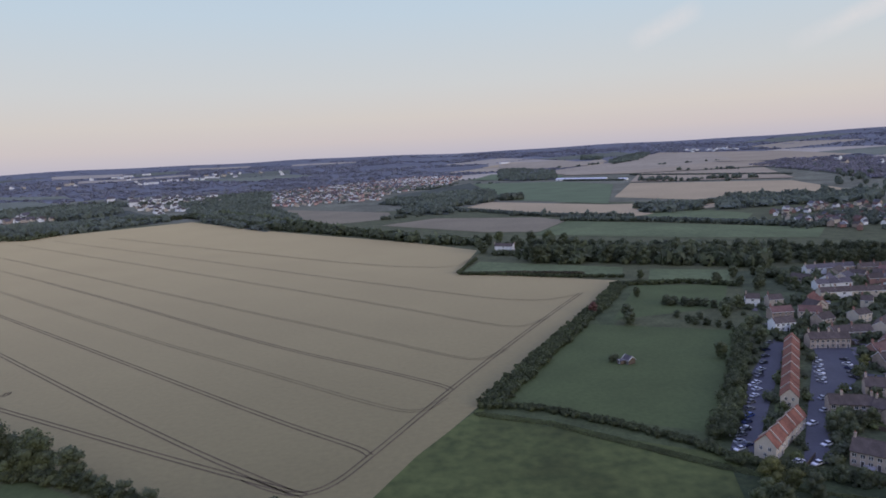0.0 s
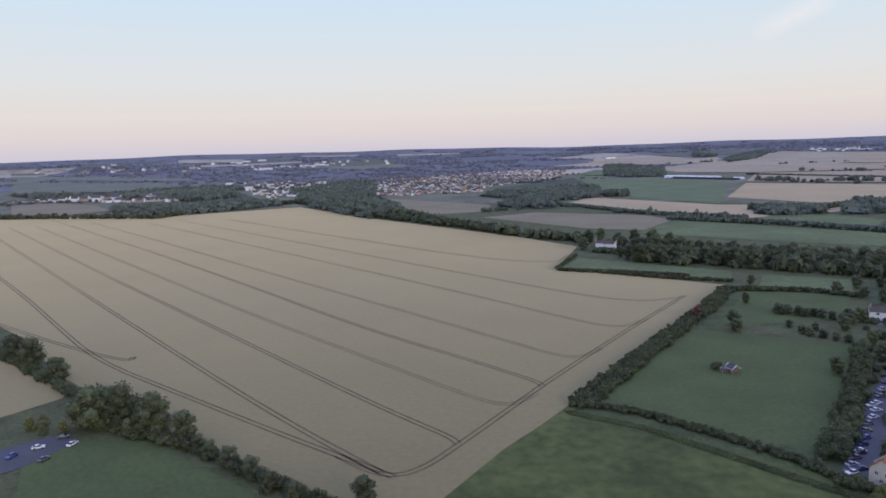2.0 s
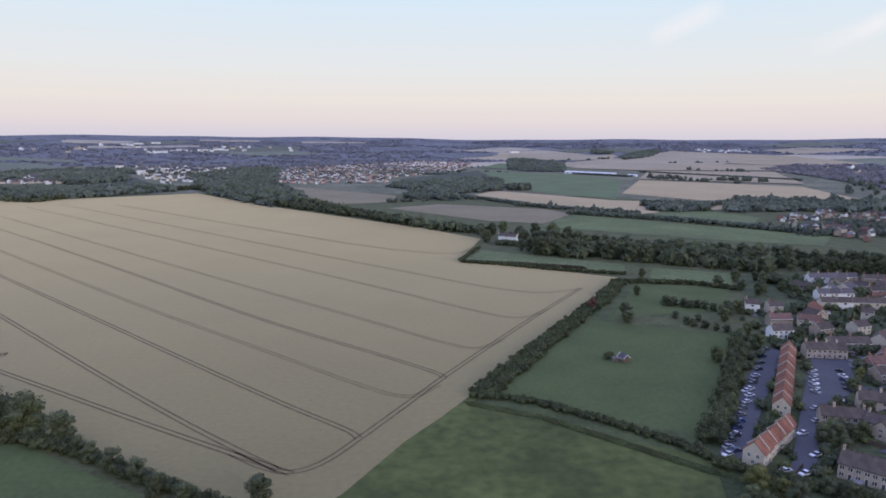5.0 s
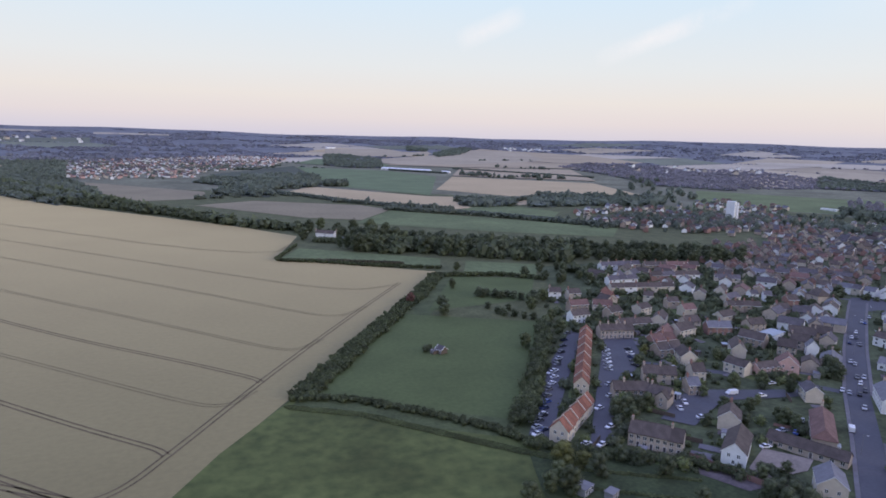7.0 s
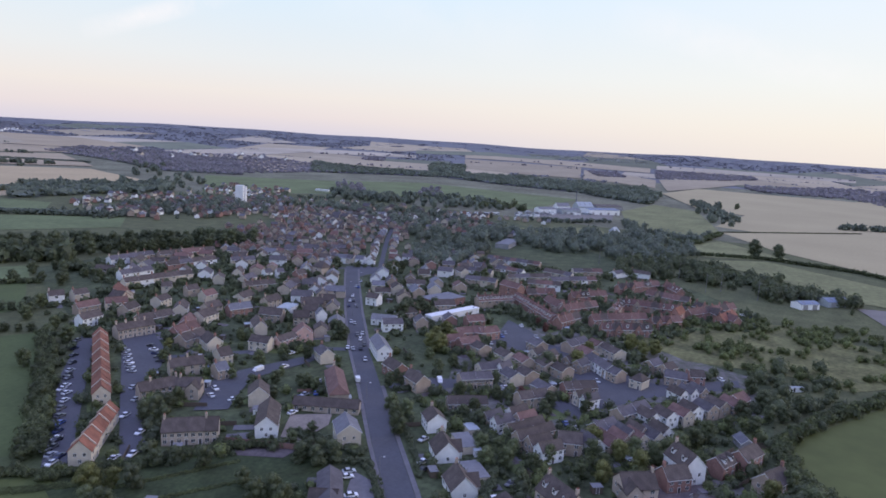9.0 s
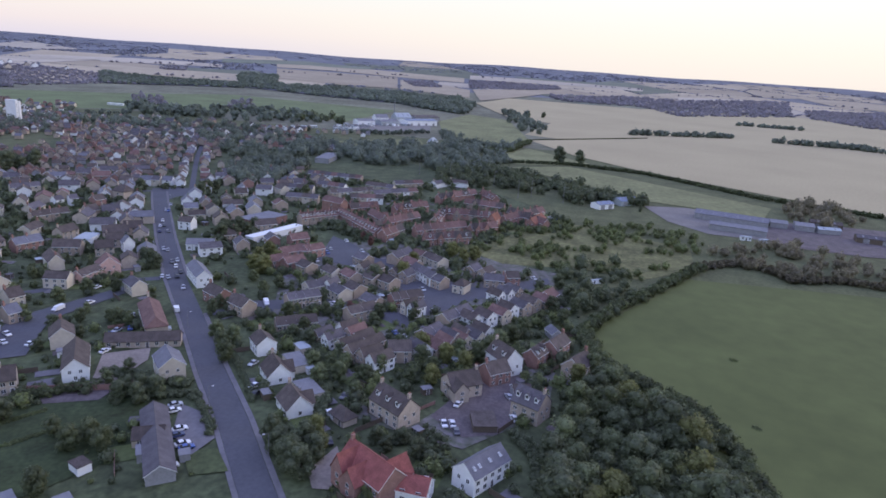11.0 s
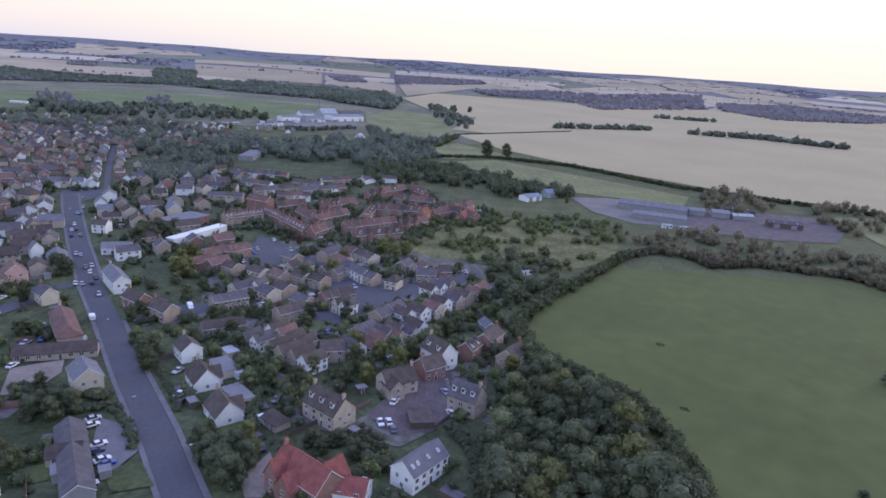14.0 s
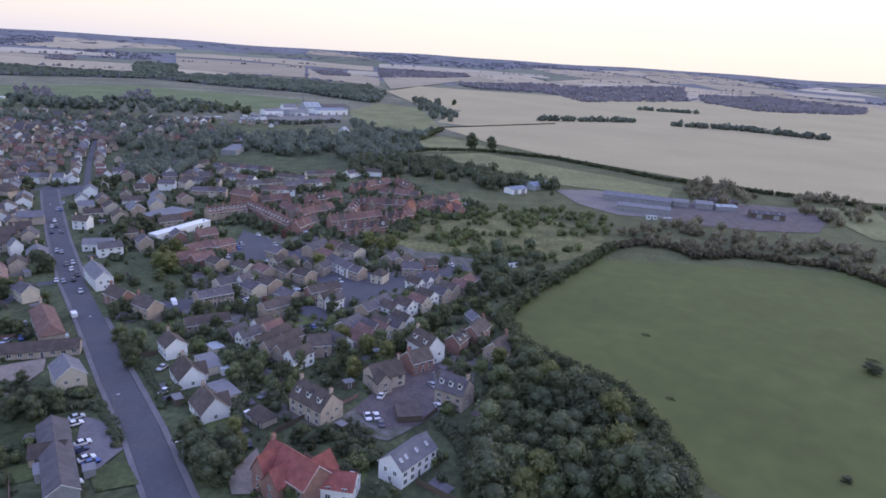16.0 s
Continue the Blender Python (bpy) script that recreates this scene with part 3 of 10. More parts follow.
def car_parts(colour, van, wheels):
    """The prototype of a parked car or van: body, glasshouse, lights, four wheels."""
    paint = mat(colour + " car paint", CAR_PAINTS[colour], 0.3, 2.0, 0.06, spec=0.6)
    ob = new("van" if van else "car")
    Lc, Wc = (5.0, 1.95) if van else (4.25, 1.75)
    if van:
        low = [(-2.5, 0.35), (2.4, 0.35), (2.5, 0.9), (1.75, 1.15), (1.2, 2.0), (-2.45, 2.05)]
        cab = [(0.75, 1.25), (1.62, 1.22), (1.16, 1.85), (0.75, 1.88)]
    else:
        low = [(-2.1, 0.3), (2.05, 0.3), (2.12, 0.65), (1.95, 0.82), (0.95, 0.95), (-1.75, 1.0), (-2.1, 0.85)]
        cab = [(-1.7, 0.98), (1.0, 0.94), (0.25, 1.42), (-0.2, 1.46), (-1.05, 1.42)]
    bm = bmesh.new()
    prof = [(px, pz) for px, pz in low]
    a = [bm.verts.new((px, -Wc / 2, pz)) for px, pz in prof]
    b = [bm.verts.new((px, Wc / 2, pz)) for px, pz in prof]
    bm.faces.new(a)
    bm.faces.new(b[::-1])
    for i in range(len(prof)):
        j = (i + 1) % len(prof)
        bm.faces.new((a[j], a[i], b[i], b[j]))
    tidy(bm)
    bmesh.ops.bevel(bm, geom=bm.edges[:], offset=0.07, segments=1, affect="EDGES")
    if not van:
        box(bm, -1.0, 0.2, -Wc / 2 * 0.8, Wc / 2 * 0.8, 1.42, 1.49)
    if not wheels:
        for sx in (-0.31, 0.31):
            box(bm, sx * Lc - 0.3, sx * Lc + 0.3, -Wc / 2 + 0.05, Wc / 2 - 0.05, 0.02, 0.5, 1)
    part("body", bm, (paint, TYRE), ob)
    bm = bmesh.new()
    k = 0.82 if not van else 1.01
    a = [bm.verts.new((px, -Wc / 2 * (0.96 if pz < 1.2 or van else k), pz)) for px, pz in cab]
    b = [bm.verts.new((px, Wc / 2 * (0.96 if pz < 1.2 or van else k), pz)) for px, pz in cab]
    bm.faces.new(a)
    bm.faces.new(b[::-1])
    for i in range(len(cab)):
        j = (i + 1) % len(cab)
        bm.faces.new((a[j], a[i], b[i], b[j]))
    tidy(bm)
    part("glazing", bm, PANE, ob, "dark glass")
    for sx in (-0.31, 0.31) if wheels else ():
        for sy in (-1, 1):
            bm = bmesh.new()
            bmesh.ops.create_cone(bm, cap_ends=True, segments=14, radius1=0.32, radius2=0.32, depth=0.2, matrix=pose(0, 0, 0, 90))
            part("wheel", bm, TYRE, ob, at=pose(sx * Lc, sy * (Wc / 2 - 0.08), 0.32))
    return ob


def car(x, y, turn, colour="silver", van=False):
    m = pose(x, y, 0.17, 0, 0, turn)
    key = (colour, van, math.hypot(x, y) < 290)
    if key not in CARS:
        ob = CARS[key] = car_parts(*key)
        ob.matrix_world = m
        return tagged(ob, f"{colour} parked {'panel van' if van else 'hatchback car'} on the asphalt", "van" if van else "car", "parked vehicles")
    return copy_thing(CARS[key], m)
# ---- plants ----
LEAF = mat("summer leaves", (0.090, 0.106, 0.054), 0.8, 0.7, 0.35, per_object=0.34, per_island=0.28)
LEAF_YELLOW = mat("yellowing leaves", (0.126, 0.132, 0.050), 0.8, 0.7, 0.3, per_object=0.15, per_island=0.25)
LEAF_DARK = mat("dark leaves", (0.078, 0.092, 0.052), 0.8, 0.7, 0.35, per_object=0.2, per_island=0.28)
LEAF_COPPER = mat("copper leaves", (0.12, 0.06, 0.05), 0.8, 0.7, 0.3, per_island=0.25)
LEAF_HEDGE = mat("hedge leaves", (0.074, 0.088, 0.042), 0.85, 0.9, 0.4, big=9, per_island=0.3)
LEAF_BROWN = mat("rust brown hedge leaves", (0.092, 0.082, 0.052), 0.85, 0.9, 0.4, big=9, per_island=0.3)
LEAF_DRY = mat("dry brownish scrub leaves", (0.150, 0.136, 0.090), 0.85, 0.9, 0.35, big=14, per_island=0.25)
LEAF_SCRUB = mat("scrub leaves", (0.108, 0.128, 0.054), 0.85, 0.9, 0.4, big=12, per_island=0.3)
BARK = mat("grey bark", (0.10, 0.085, 0.07), 0.9, 0.2, 0.3, 0.02)
for m in (LEAF, LEAF_YELLOW, LEAF_DARK, LEAF_COPPER, LEAF_HEDGE, LEAF_SCRUB, LEAF_BROWN, LEAF_DRY, HAZE_WOOD, HAZE_DARKWOOD, HAZE_FARTHEST):
    # leaves let some light through
    n, l = m.node_tree.nodes, m.node_tree.links
    b = n["Principled BSDF"]
    thin = n.new("ShaderNodeBsdfTranslucent")
    share = n.new("ShaderNodeMix")
    share.data_type = "RGBA"
    share.inputs[0].default_value = 0.35
    share.inputs[7].default_value = (0, 0, 0, 1)
    l.new(b.inputs["Base Color"].links[0].from_socket, share.inputs[6])
    l.new(share.outputs[2], thin.inputs[0])
    both_sides = n.new("ShaderNodeAddShader")
    l.new(b.outputs[0], both_sides.inputs[0])
    l.new(thin.outputs[0], both_sides.inputs[1])
    l.new(both_sides.outputs[0], n["Material Output"].inputs[0])


def clump_arrays(n, r, size, flat=1.0, seed=0):
    """Leaf cards on and within an uneven ball: vertices and triangles."""
    g = np.random.default_rng(seed)
    d = g.normal(size=(n, 3))
    d /= np.linalg.norm(d, axis=1)[:, None]
    rad = r * (0.72 + 0.33 * g.random(n)) * (1 + 0.18 * np.sin(5 * d[:, 0] + 1.3) * np.cos(4 * d[:, 1]))
    c = d * rad[:, None] * np.array((1, 1, flat))
    t = g.normal(size=(n, 3))
    t -= d * (t * d).sum(1)[:, None] * 0.75
    t /= np.linalg.norm(t, axis=1)[:, None]
    b = np.cross(d + 0.6 * g.normal(size=(n, 3)), t)
    b /= np.linalg.norm(b, axis=1)[:, None]
    s = (size * (0.6 + 0.8 * g.random(n)))[:, None]
    v = np.stack((c - t * s * 0.6, c + t * s * 0.6 - b * s * 0.25, c + b * s * 0.9), 1).reshape(-1, 3)
    f = np.arange(3 * n).reshape(-1, 3)
    return v, f


def ball_arrays(r, flat, seed, fine=2):
    """A lumpy closed core that keeps the crown from being seen through."""
    g = np.random.default_rng(seed)
    bm = bmesh.new()
    bmesh.ops.create_icosphere(bm, subdivisions=fine, radius=1.0)
    v = np.array([x.co[:] for x in bm.verts])
    f = np.array([[x.index for x in p.verts] for p in bm.faces])
    bm.free()
    k = r * (0.80 + 0.22 * g.random(len(v)))
    return v * k[:, None] * np.array((1, 1, flat)), f


def joined(parts):
    vs, fs, o = [], [], 0
    for v, f in parts:
        vs.append(v)
        fs.append(f + o)
        o += len(v)
    return np.concatenate(vs), np.concatenate(fs)


def mesh_from(name, v, f, material):
    me = bpy.data.meshes.new(name)
    me.vertices.add(len(v))
    me.vertices.foreach_set("co", np.asarray(v, np.float32).ravel())
    me.loops.add(f.size)
    me.loops.foreach_set("vertex_index", np.asarray(f, np.int32).ravel())
    me.polygons.add(len(f))
    me.polygons.foreach_set("loop_start", np.arange(0, f.size, f.shape[1], dtype=np.int32))
    me.materials.append(material)
    me.update(calc_edges=True)
    return me


def trunk_shape(h, r, seed):
    """A tapered trunk with five limbs that rise into the crown."""
    g = random.Random(seed)
    bm = bmesh.new()

    def limb(a, b, ra, rb):
        d = Vector(b) - Vector(a)
        m = Matrix.Translation((Vector(a) + Vector(b)) / 2) @ d.to_track_quat("Z", "Y").to_matrix().to_4x4()
        bmesh.ops.create_cone(bm, cap_ends=True, segments=7, radius1=ra, radius2=rb, depth=d.length, matrix=m)

    top = (g.uniform(-0.4, 0.4), g.uniform(-0.4, 0.4), h * 0.62)
    limb((0, 0, -0.2), top, r, r * 0.55)
    for i in range(5):
        a = i * 1.26 + g.uniform(-0.3, 0.3)
        k = g.uniform(0.3, 0.55)
        z = h * g.uniform(0.3, 0.55)
        limb((top[0] * z / h, top[1] * z / h, z), (math.cos(a) * h * k * 0.6, math.sin(a) * h * k * 0.6, z + h * 0.26), r * 0.45, r * 0.15)
    return bm


TREES = {}


def tree_shape(kind, seed):
    """Crowns, 10 m high by design: several lumps of leaf cards over a lumpy core."""
    g = random.Random(seed)
    parts = []
    if kind == "conifer":
        for i in range(7):
            z = 1.5 + i * 1.25
            r = 2.0 * (1 - i / 7.6)
            for v, f in (ball_arrays(r * 0.75, 1.2, seed + i, 1), clump_arrays(130, r, 0.36, 1.2, seed * 31 + i)):
                parts.append((v + np.array((0, 0, z)), f))
    else:
        wide = {"broad": 1.15, "round": 0.95, "bush": 1.3}[kind]
        n = 13 if kind == "broad" else 10
        base = 0.7 if kind == "bush" else 1.5
        for i in range(n):
            a, k = i * 2.4 + g.uniform(-0.4, 0.4), g.uniform(0.35, 1.0)
            z = base + (8.6 - base) * ((i + 0.5) / n)
            reach = 3.3 * wide * math.sin(math.pi * min(0.95, (z + 1.2) / 10.4)) ** 0.7
            c = np.array((math.cos(a) * reach * k * 0.8, math.sin(a) * reach * k * 0.8, z))
            r = g.uniform(1.2, 2.1) * (0.7 + 0.3 * wide)
            v, f = ball_arrays(r * 0.85, 0.85, seed * 17 + i, 1)
            parts.append((v + c, f))
            v, f = clump_arrays(170, r * 1.05, 0.42, 0.85, seed * 13 + i)
            parts.append((v + c, f))
    return joined(parts)


TREE_LABELS = {"leaf": "leafy green tree with an uneven crown", "yellow": "tree with yellowing leaves and loose crown", "dark": "dark green tree with a dense crown", "copper": "copper-leaved ornamental tree with rounded crown"}
TREE_MATS = {"leaf": LEAF, "yellow": LEAF_YELLOW, "dark": LEAF_DARK, "copper": LEAF_COPPER}


def tree(x, y, h, kind="broad", leaf="leaf", wide=1.0, seed=0, group="trees of the village"):
    seed = seed % 3
    key = (kind, leaf, seed)
    g = random.Random(int(x * 13 + y * 7))
    if key not in TREES:
        ob = new("bush" if kind == "bush" else "tree")
        v, f = tree_shape(kind, seed + 1 + 5 * len(kind))
        part("trunk", trunk_shape(7.5, 0.28, seed), BARK, ob)
        piece("crown", mesh_from("crown", v, f, TREE_MATS[leaf]), ob)
        words = TREE_LABELS[leaf] if kind != "bush" else "low spreading green bush"
        TREES[key] = tagged(ob, words, "bush" if kind == "bush" else "tree", group)
    else:
        ob = copy_thing(TREES[key], Matrix.Identity(4))
    k = h / 10
    ob.matrix_world = pose(x, y, height(x, y), 0, 0, g.uniform(0, 360)) @ Matrix.Diagonal((k * wide, k * wide, k, 1))
    return ob


CLUMPS = []


def clump_stock():
    """Six leaf clumps of radius 1 from which hedges and woods are joined."""
    if not CLUMPS:
        for s in range(6):
            CLUMPS.append(joined([ball_arrays(0.8, 0.9, 50 + s, 1), clump_arrays(90, 1.0, 0.3, 0.95, 70 + s)]))
        for s in range(6):
            CLUMPS.append(joined([clump_arrays(46, 0.85, 0.8, 0.9, 90 + s)]))
        for s in range(6):
            CLUMPS.append(clump_arrays(14, 0.8, 1.3, 0.9, 110 + s))
    return CLUMPS


def scatter(name, label, places, material, coarse=False, category="hedge"):
    """One joined mass of leaf clumps; places: rows of x, y, z, radius, height scale."""
    stock = clump_stock()
    g = np.random.default_rng(len(places))
    vs, fs, o = [], [], 0
    for x, y, z, r, k in places:
        v, f = stock[g.integers(6) + 6 * int(coarse)]
        a = g.random() * 6.28
        c, s = math.cos(a), math.sin(a)
        w = v @ np.array(((c, s, 0), (-s, c, 0), (0, 0, 1))) * np.array((r, r, r * k)) + np.array((x, y, z))
        vs.append(w)
        fs.append(f + o)
        o += len(v)
    ob = new(name, mesh_from(name, np.concatenate(vs), np.concatenate(fs), material))
    return tagged(ob, label, category, kind="stuff")


def hedge_places(pts, h, w, step=None, jitter=0.25):
    g = random.Random(int(abs(pts[0][0]) * 10 + len(pts)))
    out = []
    for a, b in zip(pts, pts[1:]):
        d = math.dist(a, b)
        r0 = h * 0.42
        n = max(2, int(d * max(w, r0) / (1.15 * r0 * r0)) if step is None else int(d / step))
        for i in range(n):
            u = (i + g.random()) / n
            px, py = a[0] + (b[0] - a[0]) * u, a[1] + (b[1] - a[1]) * u
            px += g.uniform(-w, w) / 2
            py += g.uniform(-w, w) / 2
            r = (r0 if step is None else h * 0.5) * g.uniform(1 - jitter, 1 + jitter)
            out.append((px, py, height(px, py) + (h - r) * g.uniform(0.75, 1.0) if step is None else height(px, py) + r * 0.8, r, 1.0))
    return out


def hedge(label, pts, h, w, material=None, name="hedge", step=None, jitter=0.25):
    far = min(math.hypot(*p) for p in pts) > 230
    return scatter(name, label, hedge_places(pts, h, w, step, jitter), material or LEAF_HEDGE, far)


def wood_places(poly, n, h, seed=1, vary=0.35, patchy=0.0):
    """Crowns scattered over a patch of land."""
    g = random.Random(seed)
    xs, ys = [p[0] for p in poly], [p[1] for p in poly]
    out = []
    while len(out) < n:
        px, py = g.uniform(min(xs), max(xs)), g.uniform(min(ys), max(ys))
        inside, j = False, len(poly) - 1
        for i in range(len(poly)):
            (xi, yi), (xj, yj) = poly[i], poly[j]
            if (yi > py) != (yj > py) and px < (xj - xi) * (py - yi) / (yj - yi) + xi:
                inside = not inside
            j = i
        if inside and patchy and noise.noise((px / 28, py / 28, seed)) + 0.4 * noise.noise((px / 9, py / 9, seed)) < 0.1:
            inside = g.random() > patchy
        if inside:
            k = h * g.uniform(1 - vary, 1 + vary)
            out.append((px, py, height(px, py) + k * 0.5, k * 0.5, 1.1))
    return out


def far_wood(label, poly, h, material, thick=1.0):
    """A close canopy of small crowns over far land, on dark ground."""
    if thick > 0.5:
        # past 2300 m the wood floor has haze painted into its colour
        field("wooded_ground", "dark ground beneath a far wood", poly, HAZE_LAND if math.hypot(*poly[0]) > 2300 else WOODFLOOR, 0.52)
    area = abs(sum(a[0] * b[1] - b[0] * a[1] for a, b in zip(poly, poly[1:] + poly[:1]))) / 2
    n = int(min(1500, max(30, thick * area / (h * h * 1.1))))
    g = random.Random(n)
    rows = [(x, y, height(x, y) + h * g.uniform(0.25, 0.55), h * g.uniform(0.45, 0.75), g.uniform(0.7, 1.0)) for x, y, *_ in wood_places(poly, n, h, n)]
    return scatter("wood", label, rows, material, 2, "trees")


def tree_row(label, pts, n, h, material=None, seed=1):
    """An uneven row of far trees: bunches, gaps, small and large crowns."""
    g = random.Random(seed)
    out = []
    while len(out) < n:
        i = g.randrange(len(pts) - 1)
        u = g.random()
        px, py = pts[i][0] + (pts[i + 1][0] - pts[i][0]) * u, pts[i][1] + (pts[i + 1][1] - pts[i][1]) * u
        for _ in range(g.choice((1, 1, 2, 3))):
            k = h * g.choice((0.5, 0.7, 0.9, 1.0)) * g.uniform(0.85, 1.1)
            qx, qy = px + g.uniform(-h, h) * 0.7, py + g.uniform(-h, h) * 0.5
            out.append((qx, qy, height(qx, qy) + k * 0.45, k * 0.5, g.uniform(0.9, 1.15)))
    return scatter("tree_row", label, out, material or HAZE_WOOD, True, "trees")
# ---- far patchwork of fields, hedges and woods up to the ridge ----
def tramline(pts, worn=False):
    """A pair of wheel tracks trodden through the wheat, with rounded turns."""
    a, b = Vector(pts[-2]), Vector(pts[-1])
    way, end = (b - a).normalized(), b
    rows_run = Vector((-0.712, 0.702))
    if way.dot(rows_run) > 0.8:
        way = rows_run
    while (end - b).length < 620 and within(*(end + way * 26), WHEAT_EDGE):
        end = end + way * 12
    tail = [tuple(b), tuple(b.lerp(end, 0.5)), tuple(end)]
    if not worn:
        pts = list(pts[:-1]) + tail[1:]
    for _ in range(2):
        soft = [pts[0]]
        for p, q in zip(pts, pts[1:]):
            soft += [(p[0] * 0.75 + q[0] * 0.25, p[1] * 0.75 + q[1] * 0.25), (p[0] * 0.25 + q[0] * 0.75, p[1] * 0.25 + q[1] * 0.75)]
        pts = soft + [pts[-1]]
    runs = [(pts, TRODDEN if worn else FAINT)] + ([(tail, FAINT)] if worn and (end - b).length > 30 else [])
    for (line, material), side in itertools.product(runs, (-1.1, 1.1)):
        P = [Vector(p) for p in line]
        out = []
        for i, p in enumerate(P):
            d = (P[min(i + 1, len(P) - 1)] - P[max(i - 1, 0)]).normalized()
            out.append(p + Vector((-d.y, d.x)) * side)
        strip("tramline", "trodden wheel track through ripe wheat", out, 0.62 if material is TRODDEN else 0.5, material, 0.34 if math.hypot(*pts[0]) > 540 else 0.16, "track")


TRODDEN = mat("trodden straw", (0.158, 0.122, 0.070), 0.95, 0.8, 0.3, big=10)
FAINT = mat("bent straw", (0.220, 0.182, 0.093), 0.95, 0.8, 0.25, big=14)


def patchwork():
    """Fields in an uneven slanting grid, with gappy hedges of round trees; woods where the land is dark."""
    g = random.Random(11)
    known = list(FAR_POLYS)
    places, pale, woods = [], [], []
    turn, cell = radians(24), 330.0
    c, s = math.cos(turn), math.sin(turn)

    def corner(i, j):
        k = random.Random(i * 1009 + j * 917)
        u, v = (i + k.uniform(-0.3, 0.3) + 0.35 * (j % 2)) * cell * 1.25, (j + k.uniform(-0.28, 0.28)) * cell
        return (u * c - v * s, u * s + v * c)

    def crown(px, py, k, flat=0.8):
        if any(within(px, py, poly) for poly in known):
            return
        row = (px, py, height(px, py) + k * 0.45, k, flat)
        # crowns past 2300 m go to the copy with haze painted in
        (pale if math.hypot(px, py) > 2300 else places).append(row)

    for i in range(-14, 15):
        for j in range(-14, 16):
            quad = [corner(i, j), corner(i + 1, j), corner(i + 1, j + 1), corner(i, j + 1)]
            mid = (sum(q[0] for q in quad) / 4, sum(q[1] for q in quad) / 4)
            r, a = math.hypot(*mid), math.degrees(math.atan2(mid[1], mid[0]))
            if not 1500 < r < 4450 or not -40 < a < 144 or min(math.hypot(*q) for q in quad) < 1330:
                continue
            if any(within(*mid, poly) or sum(within(*q, poly) for q in quad) > 2 for poly in known):
                continue
            share = 0.8 if a < 20 else 0.7 if a < 52 else 0.6 if a < 60 else (0.7 if r < 3300 else 0.12) if a < 77 else 0.7 if a < 92 else 0.05
            if r > 3900:
                share *= 0.45
            roll = g.random()
            if a > 90 and r < 2900:
                roll = 1.0
            if roll < share:
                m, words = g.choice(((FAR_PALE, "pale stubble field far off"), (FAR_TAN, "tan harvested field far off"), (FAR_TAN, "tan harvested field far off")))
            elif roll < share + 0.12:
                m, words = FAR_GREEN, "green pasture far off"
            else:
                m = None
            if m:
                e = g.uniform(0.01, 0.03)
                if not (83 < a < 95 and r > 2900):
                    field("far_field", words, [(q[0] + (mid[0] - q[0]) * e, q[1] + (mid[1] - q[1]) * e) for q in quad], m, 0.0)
                for p, q in ((quad[0], quad[1]), (quad[0], quad[3])):
                    if g.random() < 0.75:
                        thick, gap = g.uniform(0.15, 0.8), g.uniform(0.1, 0.6)
                        n = int(math.dist(p, q) / 13)
                        for k in range(n):
                            if noise.noise((k / 4, i * 3.1, j * 1.7)) * 0.5 + 0.5 < gap:
                                continue
                            u = (k + g.random()) / n
                            crown(p[0] + (q[0] - p[0]) * u + g.uniform(-4, 4), p[1] + (q[1] - p[1]) * u + g.uniform(-4, 4), g.uniform(1.8, 3.2 + 3.0 * thick))
            else:
                for _ in range(190 if a > 60 else 130):
                    u, v = g.random(), g.random()
                    px = (quad[0][0] * (1 - u) + quad[1][0] * u) * (1 - v) + (quad[3][0] * (1 - u) + quad[2][0] * u) * v
                    py = (quad[0][1] * (1 - u) + quad[1][1] * u) * (1 - v) + (quad[3][1] * (1 - u) + quad[2][1] * u) * v
                    if noise.noise((px / 130, py / 130, 2.0)) > -0.12 and not any(within(px, py, poly) for poly in known):
                        woods.append((px, py, height(px, py) + 2, g.uniform(5, 9), g.uniform(0.5, 0.8)))
    west = [p for p in places if p[1] > 1.3 * p[0]]
    # the wood and hedgerow materials below all carry haze in their colour
    scatter("far_trees", "hedgerows and small woods across the far land", [p for p in places if p[1] <= 1.3 * p[0]], HAZE_WOOD, 2, "trees")
    scatter("far_trees", "dark hedgerows and small woods across the far land", west, HAZE_DARKWOOD, 2, "trees")
    scatter("far_hedgerows", "thin hedgerows across the farthest land", pale, HAZE_FARTHEST, 2, "trees")
    scatter("far_woods", "broad dark woods on the far land", [w for w in woods if math.hypot(w[0], w[1]) < 2100], HAZE_DARKWOOD, 2, "trees")
    scatter("far_woods", "hazy woods toward the far ridge", [w for w in woods if math.hypot(w[0], w[1]) >= 2100], HAZE_FARTHEST, 2, "trees")
    ridge = []
    for i in range(700):
        b, rr = radians(g.uniform(-38, 142)), g.uniform(3900, 4750)
        k = g.uniform(4, 9)
        px, py = rr * math.cos(b), rr * math.sin(b)
        ridge.append((px, py, height(px, py) - 1, k * 4, 0.14))
    scatter("ridge_woods", "hazy woods along the far ridge", ridge, HAZE_FARTHEST, True, "trees")
# ---- b_fields ----
field("green_crop_field", "bright green crop field between hedges", [(201.3, 2006.9), (450.2, 1868.2), (520.0, 1646.2), (347.3, 1130.7), (205.2, 1331.2)], CROP, 0.4)
field("stubble_field", "pale tan stubble field", [(93.2, 1173.0), (158.5, 1314.1), (338.6, 1108.7), (529.6, 1064.5), (467.6, 969.1), (310.4, 903.4), (193.2, 979.4)], STUBBLE, 0.306)
field("stubble_field", "pale tan stubble field", [(397.2, 1255.5), (565.4, 1652.3), (859.7, 1438.9), (767.3, 1050.4), (530.0, 1054.0)], STUBBLE, 0.362)
